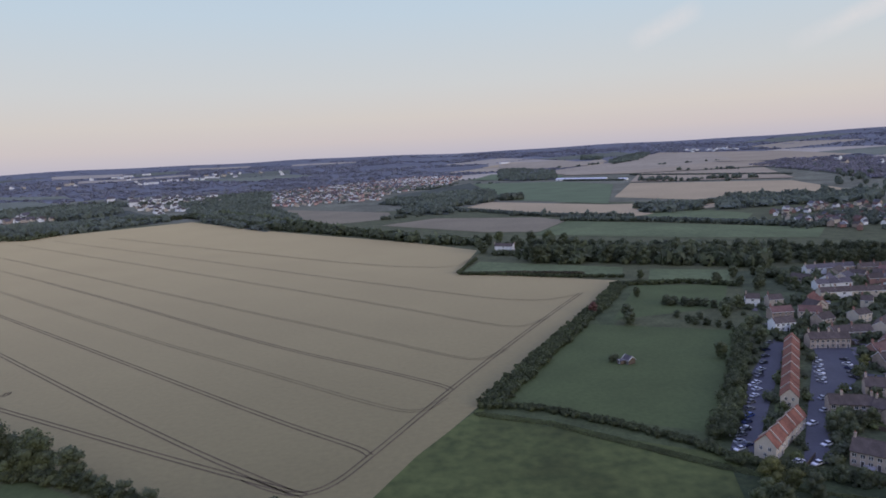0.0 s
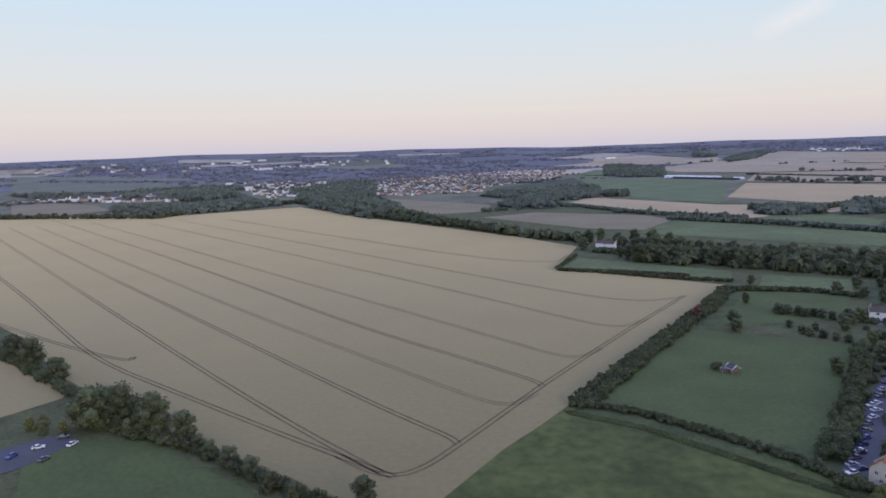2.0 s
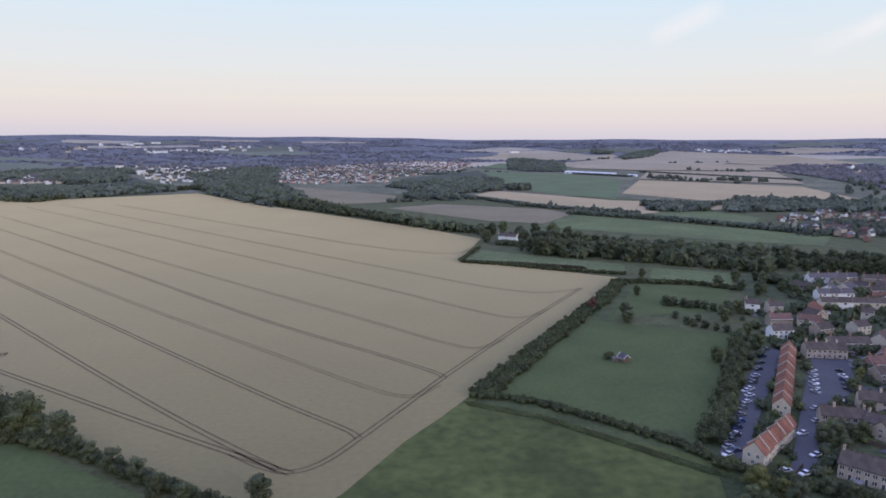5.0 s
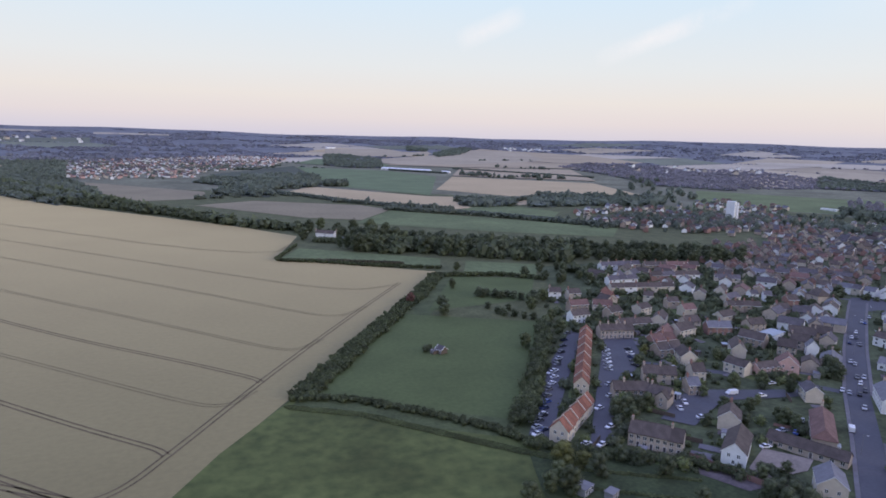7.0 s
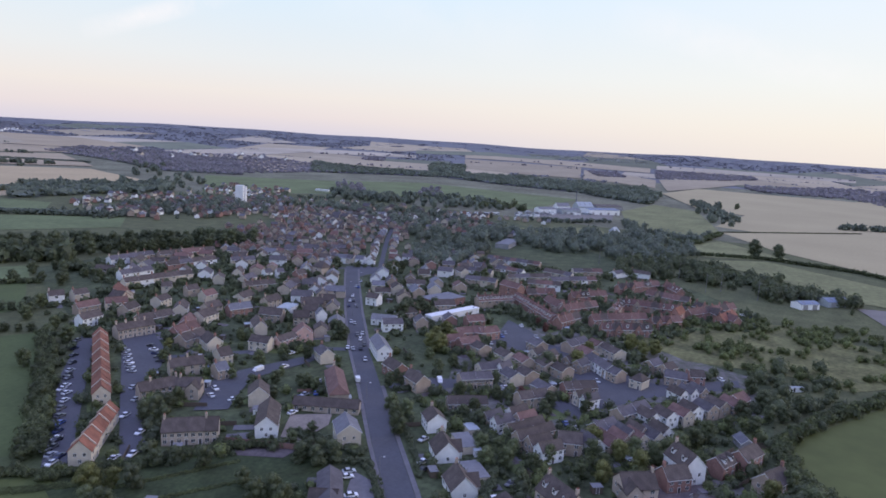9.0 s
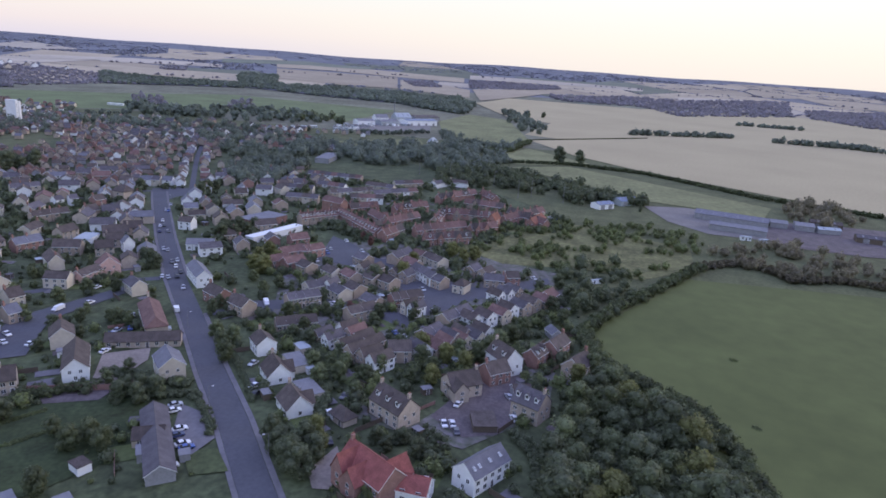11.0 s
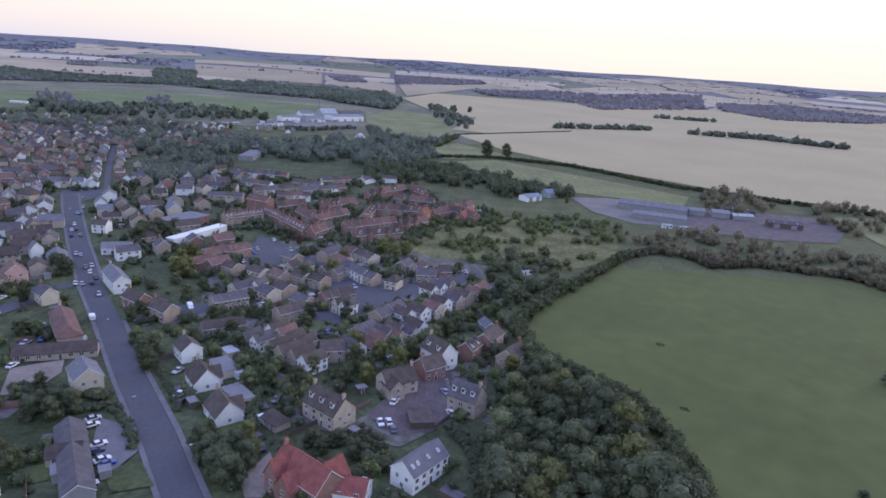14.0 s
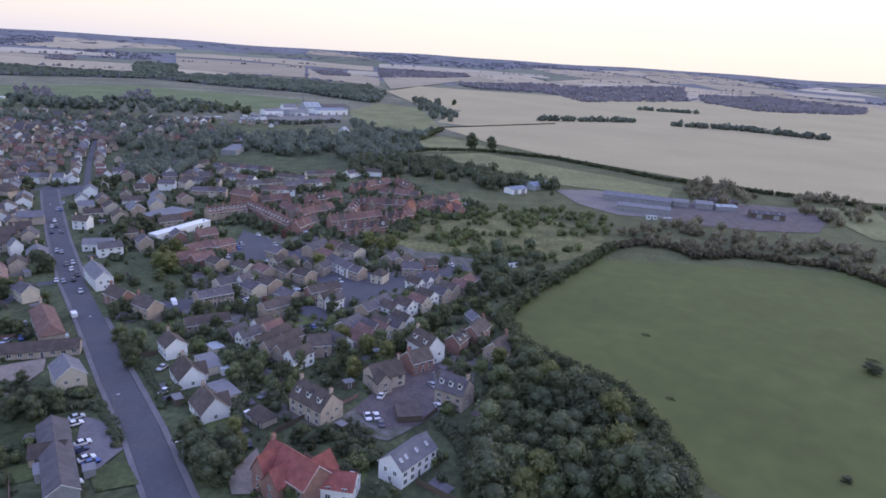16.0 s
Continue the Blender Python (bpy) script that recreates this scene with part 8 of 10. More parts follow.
tree(310.1, 500.6, 10.4, "broad", "dark", 1.0, 2)
tree(319.3, 495.8, 14.2, "broad", "dark", 1.0, 1)
tree(321.9, 496.3, 12.1, "broad", "dark", 1.0, 1)
tree(326.1, 492.4, 13.0, "broad", "dark", 1.0, 2)
tree(333.9, 488.9, 12.4, "broad", "dark", 1.0, 2)
tree(339.2, 486.9, 12.1, "broad", "dark", 1.0, 1)
tree(346.9, 490.9, 11.2, "broad", "dark", 1.0, 2)
tree(352.9, 490.0, 10.9, "broad", "dark", 1.0, 2)
tree(358.5, 485.0, 12.4, "broad", "dark", 1.0, 0)
tree(361.7, 483.6, 11.3, "broad", "dark", 1.0, 0)
tree(368.0, 481.3, 11.8, "broad", "dark", 1.0, 2)
tree(372.3, 482.0, 12.7, "broad", "dark", 1.0, 1)
tree(389.3, 492.5, 7.8, "broad", "dark", 1.0, 1)
tree(380.2, 469.5, 13.4, "broad", "dark", 1.0, 2)
tree(384.3, 469.7, 13.3, "broad", "dark", 1.0, 2)
tree(404.1, 481.7, 7.8, "broad", "dark", 1.0, 0)
tree(396.6, 466.0, 14.1, "broad", "dark", 1.0, 0)
tree(405.9, 466.6, 11.5, "broad", "dark", 1.0, 1)
tree(416.0, 472.1, 10.6, "broad", "dark", 1.0, 1)
tree(414.2, 463.5, 12.8, "broad", "dark", 1.0, 1)
tree(429.8, 466.1, 11.4, "broad", "dark", 1.0, 1)
tree(140.3, 77.5, 8.0, "broad", "dark", 1.0, 2)
tree(144.8, 75.9, 9.4, "broad", "dark", 1.0, 0)
tree(141.8, 71.5, 8.0, "broad", "dark", 1.0, 0)
tree(141.6, 82.8, 7.9, "broad", "dark", 1.0, 1)
tree(135.3, 76.4, 9.7, "broad", "dark", 1.0, 2)
tree(132.6, 71.4, 10.2, "broad", "dark", 1.0, 0)
tree(145.5, 86.5, 8.5, "broad", "dark", 1.0, 0)
tree(146.1, 72.0, 6.0, "broad", "yellow", 1.0, 2)
tree(152.6, 76.6, 6.8, "broad", "yellow", 1.0, 0)
tree(225.7, 157.0, 6.2, "round", "dark", 1.0, 2)
tree(217.9, 155.3, 7.5, "round", "dark", 1.0, 2)
tree(224.1, 152.3, 6.1, "round", "dark", 1.0, 0)
tree(200.5, 141.5, 6.8, "broad", "leaf", 1.0, 1)
tree(196.7, 131.5, 8.1, "broad", "leaf", 1.0, 0)
tree(183.2, 126.0, 9.0, "broad", "leaf", 1.0, 2)
tree(192.3, 134.0, 7.2, "broad", "leaf", 1.0, 2)
tree(180.6, 89.8, 7.8, "broad", "leaf", 1.0, 1)
tree(192.5, 91.6, 6.1, "broad", "leaf", 1.0, 1)
tree(184.1, 83.9, 8.0, "broad", "leaf", 1.0, 0)
tree(190.2, 96.4, 6.9, "broad", "leaf", 1.0, 1)
tree(187.0, 75.7, 7.5, "broad", "leaf", 1.0, 1)
tree(192.4, 62.5, 6.2, "broad", "leaf", 1.0, 2)
tree(200.9, 57.4, 7.6, "broad", "leaf", 1.0, 0)
tree(207.9, 63.4, 8.0, "broad", "leaf", 1.0, 0)
tree(176.8, 75.3, 6.2, "broad", "leaf", 1.0, 0)
tree(192.8, 85.8, 7.3, "broad", "leaf", 1.0, 2)
tree(196.3, 74.4, 7.3, "broad", "leaf", 1.0, 2)
tree(212.6, 55.6, 8.2, "broad", "yellow", 1.0, 2)
tree(215.4, 65.7, 9.5, "broad", "yellow", 1.0, 2)
tree(206.8, 47.2, 9.1, "broad", "yellow", 1.0, 0)
tree(194.4, 55.5, 8.0, "broad", "yellow", 1.0, 0)
tree(152.5, 55.9, 5.1, "bush", "dark", 1.0, 2)
tree(157.0, 52.7, 5.8, "bush", "dark", 1.0, 0)
tree(152.1, 46.5, 6.8, "bush", "dark", 1.0, 1)
tree(155.2, 60.0, 5.7, "bush", "dark", 1.0, 0)
tree(156.3, 41.5, 6.7, "bush", "dark", 1.0, 1)
tree(243.5, 106.3, 5.6, "round", "copper", 1.0, 0)
tree(241.5, 92.4, 7.7, "round", "dark", 1.0, 1)
tree(234.0, 91.8, 6.5, "round", "dark", 1.0, 1)
tree(244.9, 79.4, 6.1, "round", "dark", 1.0, 2)
tree(250.1, 121.6, 7.1, "round", "dark", 1.0, 2)
tree(235.8, 113.7, 6.9, "round", "dark", 1.0, 2)
tree(249.0, 79.5, 7.8, "round", "dark", 1.0, 0)
tree(343.4, 137.1, 6.3, "round", "copper", 1.0, 0)
tree(354.6, 146.6, 5.5, "round", "copper", 1.0, 2)
tree(296.8, 174.7, 9.9, "broad", "yellow", 1.0, 2)
tree(289.3, 176.4, 8.1, "broad", "yellow", 1.0, 1)
tree(288.0, 165.3, 8.3, "broad", "yellow", 1.0, 0)
tree(275.4, 165.4, 9.7, "broad", "yellow", 1.0, 1)
tree(330.9, 221.0, 8.1, "broad", "dark", 1.0, 1)
tree(334.9, 216.7, 10.2, "broad", "dark", 1.0, 2)
tree(328.0, 207.3, 9.0, "broad", "dark", 1.0, 0)
tree(341.0, 210.1, 8.9, "broad", "dark", 1.0, 0)
tree(318.1, 209.5, 10.0, "broad", "dark", 1.0, 1)
tree(260.8, 162.4, 6.2, "broad", "leaf", 1.0, 1)
tree(257.4, 147.1, 6.6, "broad", "leaf", 1.0, 1)
tree(248.5, 149.9, 6.6, "broad", "leaf", 1.0, 1)
tree(227.3, 125.9, 7.7, "broad", "leaf", 1.0, 2)
tree(217.8, 114.2, 6.5, "broad", "leaf", 1.0, 2)
tree(472.0, 241.8, 9.3, "round", "leaf", 1.0, 2)
tree(450.2, 233.0, 9.6, "round", "leaf", 1.0, 1)
tree(334.8, 80.2, 9.5, "broad", "yellow", 1.0, 0)
tree(343.1, 88.6, 9.7, "broad", "yellow", 1.0, 1)
tree(316.8, 102.5, 8.6, "broad", "yellow", 1.0, 0)
tree(294.4, 100.9, 9.9, "broad", "yellow", 1.0, 1)
tree(343.3, 76.0, 9.0, "broad", "yellow", 1.0, 1)
tree(250.2, 34.1, 8.2, "broad", "leaf", 1.0, 1)
tree(240.6, 37.1, 7.8, "broad", "leaf", 1.0, 0)
tree(233.2, 40.2, 8.2, "broad", "leaf", 1.0, 2)
tree(217.1, 45.4, 9.0, "broad", "leaf", 1.0, 0)
tree(219.4, 52.2, 7.6, "broad", "leaf", 1.0, 0)
tree(263.6, 28.9, 7.0, "broad", "leaf", 1.0, 0)
tree(223.2, 42.6, 9.0, "broad", "leaf", 1.0, 1)
tree(267.1, 19.7, 8.6, "round", "dark", 1.0, 2)
tree(283.3, 16.2, 8.9, "round", "dark", 1.0, 2)
tree(280.5, 26.0, 8.5, "round", "dark", 1.0, 1)
tree(297.9, 19.9, 9.2, "round", "dark", 1.0, 1)
tree(320.8, 16.1, 7.3, "round", "dark", 1.0, 0)
tree(304.2, 7.0, 8.2, "round", "dark", 1.0, 1)
tree(313.7, 26.8, 9.1, "round", "dark", 1.0, 0)
tree(287.0, 11.3, 7.6, "round", "dark", 1.0, 1)
tree(201.2, 91.4, 6.6, "broad", "dark", 1.0, 1)
tree(208.4, 98.8, 7.0, "broad", "dark", 1.0, 0)
tree(211.9, 106.9, 6.4, "broad", "dark", 1.0, 0)
tree(205.5, 105.9, 7.5, "broad", "dark", 1.0, 1)
tree(209.6, 114.4, 6.4, "broad", "dark", 1.0, 2)
tree(194.1, 7.0, 11.7, "round", "leaf", 1.15, 2)
tree(204.4, 2.9, 10.9, "bush", "dark", 1.15, 1)
tree(189.1, -0.9, 14.9, "round", "leaf", 1.15, 2)
tree(183.3, -4.6, 11.1, "broad", "dark", 1.15, 2)
tree(178.2, 6.9, 13.0, "round", "leaf", 1.15, 2)
tree(168.7, 9.3, 12.1, "bush", "leaf", 1.15, 0)
tree(170.9, 3.2, 11.6, "round", "dark", 1.15, 2)
tree(171.2, -3.2, 9.8, "broad", "leaf", 1.15, 2)
tree(168.0, -9.3, 11.8, "bush", "dark", 1.15, 0)
tree(174.3, -14.2, 9.7, "bush", "dark", 1.15, 0)
tree(166.4, -18.4, 9.9, "broad", "leaf", 1.15, 2)
tree(158.9, -9.3, 9.5, "round", "leaf", 1.15, 0)
tree(158.8, -1.9, 10.5, "round", "dark", 1.15, 2)
tree(159.9, 5.5, 10.2, "broad", "leaf", 1.15, 0)
tree(160.6, 11.6, 10.7, "broad", "dark", 1.15, 0)
tree(149.2, 9.2, 12.4, "bush", "dark", 1.15, 0)
tree(149.6, 2.1, 11.0, "broad", "leaf", 1.15, 1)
tree(148.5, -4.9, 11.6, "broad", "yellow", 1.15, 2)
tree(151.2, -13.1, 13.8, "broad", "leaf", 1.15, 0)
tree(161.8, -21.3, 6.7, "bush", "leaf", 1.15, 1)
tree(155.8, -24.6, 11.9, "bush", "dark", 1.15, 1)
tree(148.5, -27.5, 15.9, "bush", "leaf", 1.15, 2)
tree(149.9, -22.8, 9.7, "broad", "leaf", 1.15, 1)
tree(145.5, -14.4, 9.8, "bush", "dark", 1.15, 0)
tree(143.5, -7.8, 8.7, "broad", "leaf", 1.15, 2)
tree(141.1, 0.3, 10.7, "broad", "yellow", 1.15, 1)
tree(137.3, 6.9, 16.1, "broad", "dark", 1.15, 0)
tree(150.0, -32.2, 9.6, "round", "yellow", 1.15, 2)
tree(144.6, -34.8, 16.0, "broad", "dark", 1.15, 2)
tree(144.5, 11.3, 8.5, "broad", "dark", 1.15, 0)
tree(214.0, 9.0, 8.7, "round", "yellow", 1.15, 2)
tree(224.3, 4.7, 9.2, "round", "leaf", 1.15, 2)
tree(181.9, -11.3, 9.3, "broad", "leaf", 1.15, 1)
tree(177.3, -22.3, 8.8, "broad", "leaf", 1.15, 1)
tree(208.8, -2.4, 12.2, "broad", "leaf", 1.15, 1)
tree(200.4, -7.1, 11.5, "round", "yellow", 1.15, 0)
tree(195.9, -14.9, 12.3, "broad", "leaf", 1.15, 1)
tree(184.3, -19.1, 15.8, "broad", "dark", 1.15, 1)
tree(181.5, -24.7, 13.4, "broad", "yellow", 1.15, 0)
tree(175.5, -28.4, 9.2, "bush", "dark", 1.15, 2)
tree(169.4, -32.3, 7.4, "round", "dark", 1.15, 2)
tree(159.2, -34.9, 10.9, "broad", "dark", 1.15, 1)
tree(154.4, -36.9, 10.0, "broad", "dark", 1.15, 0)
tree(168.2, -29.9, 8.1, "bush", "leaf", 1.15, 1)
tree(162.3, -25.2, 13.4, "round", "yellow", 1.15, 0)
tree(180.3, -19.2, 11.4, "broad", "dark", 1.15, 2)
tree(189.3, -9.5, 13.4, "broad", "leaf", 1.15, 0)
tree(216.1, 1.4, 8.9, "round", "dark", 1.15, 0)
tree(150.2, -31.1, 16.2, "round", "leaf", 1.15, 1)
tree(145.8, -36.4, 13.6, "bush", "leaf", 1.15, 1)
tree(141.0, -32.9, 15.9, "broad", "dark", 1.15, 0)
hedge("dense dark hedge round the green field", [(259.9, 10.5), (233.5, 3.6), (219.1, -12.7), (208.5, -27.2), (189.6, -37.2), (172.5, -40.9), (157.8, -42.5)], 4.5, 6, LEAF_HEDGE)
hedge("dense hedge round the green field", [(259.9, 10.5), (295.6, -1.6), (356.4, -30.9), (388.5, -45.9)], 4.5, 5, LEAF_HEDGE)
hedge("dense hedge round the green field", [(387.2, -42.6), (415.5, -75.7), (384.8, -92.8), (397.5, -120.7), (393.6, -147.3), (391.2, -170.4), (351.5, -191.9)], 4, 5, LEAF_BROWN)
scatter("trees", "belt of mixed trees before the yard", wood_places([(427.6, -53.1), (475.4, -111.7), (465.4, -146.2), (447.4, -192.6), (434.4, -226.3), (372.5, -202.2), (404.0, -144.5), (388.5, -77.8)], 150, 5, 1, 0.5, 0.45), LEAF_DRY, False, "trees")
scatter("scrub", "scattered scrub bushes on rough grass", wood_places([(358.1, 102.3), (437.4, 77.3), (469.8, 25.6), (466.1, -49.3), (391.0, -46.1), (344.4, -12.6), (343.9, 17.2), (339.0, 59.3)], 300, 3.4, 1, 0.45, 0.93), LEAF_SCRUB, False, "trees")
scatter("trees", "dense young trees beside the scrub", wood_places([(462.8, 41.2), (488.0, -14.7), (455.1, -63.4), (417.2, -45.1), (426.6, -13.8), (443.2, 23.8)], 70, 4, 1, 0.45, 0), LEAF_SCRUB, False, "trees")
scatter("trees", "trees at the edge of the estate", wood_places([(375.6, 25.9), (373.3, -0.2), (356.2, -15.8), (314.9, -9.4), (290.5, 13.7), (302.8, 25.3)], 30, 6, 1, 0.45, 0), LEAF_DARK, False, "trees")
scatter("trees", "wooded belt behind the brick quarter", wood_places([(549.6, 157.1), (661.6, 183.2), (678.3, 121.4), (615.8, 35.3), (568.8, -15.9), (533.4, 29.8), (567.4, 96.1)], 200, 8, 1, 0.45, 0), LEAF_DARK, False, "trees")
scatter("trees", "wide belt of trees beyond the village", wood_places([(555.3, 321.6), (689.1, 364.1), (782.6, 280.6), (817.5, 190.0), (745.2, 127.2), (624.1, 144.7), (616.8, 221.5), (644.0, 315.9)], 280, 10, 1, 0.45, 0.6), HAZE_DARKWOOD, False, "trees")
scatter("trees", "trees in the village centre", wood_places([(508.8, 340.9), (584.4, 338.1), (573.1, 292.7), (486.7, 273.0), (449.6, 293.2)], 110, 9, 1, 0.45, 0), HAZE_DARKWOOD, False, "trees")
scatter("trees", "trees between pastures", wood_places([(987.1, 282.3), (856.1, 184.0), (962.0, 148.4), (806.0, 144.8), (795.2, 220.2)], 90, 8, 1, 0.45, 0), HAZE_DARKWOOD, False, "trees")
scatter("trees", "copse beside the wheat", wood_places([(1616.9, 307.2), (1487.5, 231.2), (1156.5, 134.6), (1069.4, 156.1), (1293.8, 234.1)], 60, 9, 1, 0.45, 0), HAZE_DARKWOOD, True, "trees")
hedge("hedge between pasture and wheat", [(733.8, 144.5), (770.3, 65.2), (755.0, -18.6), (662.1, -124.7), (622.2, -233.3), (587.0, -307.7)], 4, 4, LEAF_HEDGE, jitter=0.5)
hedge("hedge along the wheat field", [(999.7, 145.7), (1207.3, -25.3)], 2, 2, LEAF_HEDGE)
hedge("hedge along the wheat field", [(813.0, 196.2), (828.1, 148.8), (968.0, 141.0)], 6, 6, LEAF_HEDGE)
hedge("row of trees across the wheat", [(1252.0, 4.9), (1369.2, -181.4)], 11, 8, HAZE_DARKWOOD, step=6)
hedge("row of trees across the wheat", [(1343.8, -251.8), (1343.0, -375.2), (1261.5, -498.7)], 12, 10, HAZE_DARKWOOD, step=6)
hedge("row of trees across the wheat", [(1763.1, -244.3), (1763.9, -381.1)], 11, 9, HAZE_DARKWOOD, step=6)
hedge("dense trackside trees below the pasture", [(637.8, 108.4), (615.4, 72.3), (580.1, 32.9), (563.5, -15.8)], 7, 10, LEAF_DARK)
tree(773.2, 77.5, 21.3, "round", "dark", 1.0, 1)
tree(781.7, 55.1, 18.1, "round", "dark", 1.0, 1)
tree(1484.1, 224.9, 16.3, "round", "dark", 1.0, 1)
tree(1498.6, 192.7, 14.5, "round", "dark", 1.0, 1)
tree(625.5, 97.3, 11.9, "conifer", "dark", 1.0, 1)
tree(537.8, -12.6, 9.8, "conifer", "dark", 1.0, 2)
scatter("trees", "trees along the far side of the village", wood_places([(684.1, 748.6), (837.4, 602.9), (777.1, 435.3), (770.7, 366.1), (514.6, 288.1), (569.8, 370.7), (711.2, 565.0)], 250, 9, 1, 0.45, 0.6), HAZE_DARKWOOD, False, "trees")
scatter("trees", "trees round the tower", wood_places([(512.7, 785.1), (649.7, 770.6), (694.0, 699.2), (625.1, 630.7), (545.5, 657.8), (455.1, 699.3)], 120, 9, 1, 0.45, 0), HAZE_DARKWOOD, False, "trees")
hedge("hedge of far trees", [(188.2, 1330.2), (233.9, 1332.9)], 16, 10, HAZE_DARKWOOD, step=4)
hedge("hedge of far trees", [(686.3, 2008.0), (979.6, 1641.5)], 6, 6, HAZE_DARKWOOD)
hedge("hedge of far trees", [(83.7, 1172.8), (193.2, 979.4), (308.0, 896.2)], 6, 6, HAZE_DARKWOOD, jitter=0.6)
hedge("hedge of far trees", [(353.1, 948.2), (535.2, 1064.5), (753.5, 1039.7)], 9, 10, HAZE_DARKWOOD)
hedge("hedge of far trees", [(209.8, 901.9), (324.4, 826.6), (447.4, 690.4)], 7, 8, HAZE_DARKWOOD)
hedge("hedge of far trees", [(463.1, 1921.8), (595.4, 1790.2)], 6, 6, HAZE_DARKWOOD)
hedge("tree line at the far edge of the wheat", [(-379.3, 1361.1), (-244.2, 1137.7), (-103.1, 920.2), (-0.7, 767.1), (80.5, 695.9)], 11, 12, LEAF_DARK, step=4)
hedge("tree line at the far edge of the wheat", [(-551.6, 1207.0), (-426.6, 1326.7), (-221.8, 1021.7), (5.8, 781.9)], 10, 14, LEAF_DARK, step=4)
hedge("tree line behind the wheat", [(-1092.8, 1120.3), (-717.3, 1070.0), (-587.2, 1050.3), (-551.7, 1183.1)], 9, 12, LEAF_DARK, step=5)
tree_row("uneven row of round trees on a far hedge", [(601.3, 1755.4), (857.0, 1583.3)], 34, 14, HAZE_DARKWOOD, 409)
tree_row("uneven row of round trees on a far hedge", [(427.8, 2617.1), (864.0, 2833.3)], 20, 12, HAZE_DARKWOOD, 410)
tree_row("uneven row of round trees on a far hedge", [(978.1, 2523.9), (1293.3, 2536.2)], 12, 11, HAZE_DARKWOOD, 411)
tree_row("uneven row of round trees on a far hedge", [(882.0, 2120.1), (1040.7, 1962.2)], 16, 12, HAZE_DARKWOOD, 412)
tree_row("uneven row of round trees on a far hedge", [(147.6, 1005.8), (219.0, 1007.6)], 14, 9, HAZE_DARKWOOD, 413)
tree_row("uneven row of round trees on a far hedge", [(357.7, 1011.2), (438.2, 978.3)], 24, 13, HAZE_DARKWOOD, 414)
tree_row("uneven row of round trees on a far hedge", [(541.7, 1116.1), (779.7, 1061.6)], 44, 11, HAZE_DARKWOOD, 415)
tree_row("uneven row of round trees on a far hedge", [(226.7, 927.2), (293.5, 898.8)], 16, 10, HAZE_DARKWOOD, 416)
tree_row("uneven row of round trees on a far hedge", [(-42.5, 1062.7), (86.8, 1117.6)], 16, 8, HAZE_DARKWOOD, 417)
tree_row("uneven row of round trees on a far hedge", [(78.7, 1138.6), (123.0, 1098.5)], 10, 7, HAZE_DARKWOOD, 418)
tree_row("uneven row of round trees on a far hedge", [(200.2, 1401.8), (245.5, 1363.0)], 8, 12, HAZE_DARKWOOD, 419)
tree_row("uneven row of round trees on a far hedge", [(600.6, 1731.7), (770.8, 1546.2)], 24, 12, HAZE_DARKWOOD, 420)
far_wood("bushy slope below the far hill fields", [(390.0, 2762.9), (482.6, 2793.9), (556.6, 2462.9), (459.6, 2011.7), (351.5, 2037.6), (300.8, 2135.2)], 9, HAZE_DARKWOOD, 0.7)
far_wood("wooded land beyond the tan fields", [(1131, 2135), (1097, 1744), (998, 1364), (1104, 1226), (1473, 1642), (1555, 2135), (1407, 2394)], 7, HAZE_WOOD, 0.22)
tree(127.9, 697.4, 14.1, "broad", "leaf", 1.0, 0)
tree(157.1, 667.7, 14.7, "broad", "leaf", 1.0, 2)
tree(96.7, 717.6, 14.1, "broad", "leaf", 1.0, 2)
tree(140.3, 667.7, 18.0, "broad", "leaf", 1.0, 1)
tree(82.0, 696.0, 14.9, "broad", "dark", 1.0, 2)
tree(106.7, 667.1, 15.4, "broad", "dark", 1.0, 2)
tree(125.4, 633.6, 13.7, "broad", "dark", 1.0, 1)
tree(71.0, 649.0, 13.1, "broad", "dark", 1.0, 1)
hedge("rust-brown hedge of the small field", [(40.6, 539.2), (85.0, 528.8), (133.5, 509.7)], 2.6, 3, LEAF_BROWN)
tree(324.6, 219.8, 10.8, "broad", "dark", 1.0, 2)
tree(310.5, 212.5, 12.4, "broad", "dark", 1.0, 0)
tree(319.6, 213.5, 10.0, "broad", "dark", 1.0, 2)
tree(276.1, 172.0, 8.6, "broad", "yellow", 1.0, 0)
tree(271.6, 164.9, 9.0, "broad", "yellow", 1.0, 1)
tree(405.5, 343.9, 8.7, "broad", "dark", 1.1, 1)
tree(381.0, 326.0, 8.6, "broad", "dark", 1.1, 1)
tree(467.0, 237.3, 9.3, "broad", "dark", 1.1, 1)
tree(476.5, 442.4, 9.5, "broad", "dark", 1.1, 0)
tree(281.1, 108.8, 9.0, "broad", "dark", 1.1, 0)
tree(283.9, 111.2, 9.5, "broad", "dark", 1.1, 0)
scatter("trees", "brownish trees round the goods yard", wood_places([(576.2, -114.1), (655.9, -148.2), (641.0, -188.6), (590.8, -188.2), (550.6, -151.8)], 40, 8, 1, 0.45, 0), LEAF_DRY, False, "trees")
scatter("trees", "dense mixed trees past the goods yard", wood_places([(604.0, -214.2), (638.5, -248.6), (640.2, -285.5), (534.2, -256.4), (508.9, -219.2), (547.9, -207.8)], 45, 6, 1, 0.45, 0.5), LEAF_DRY, False, "trees")
scatter("trees", "dense bushes at the edge of the scrub", wood_places([(320.9, 28.1), (350.1, 6.7), (339.2, -16.9), (302.4, -13.5), (280.7, 3.9), (285.0, 21.7)], 30, 4, 1, 0.45, 0.5), LEAF_DARK, False, "trees")
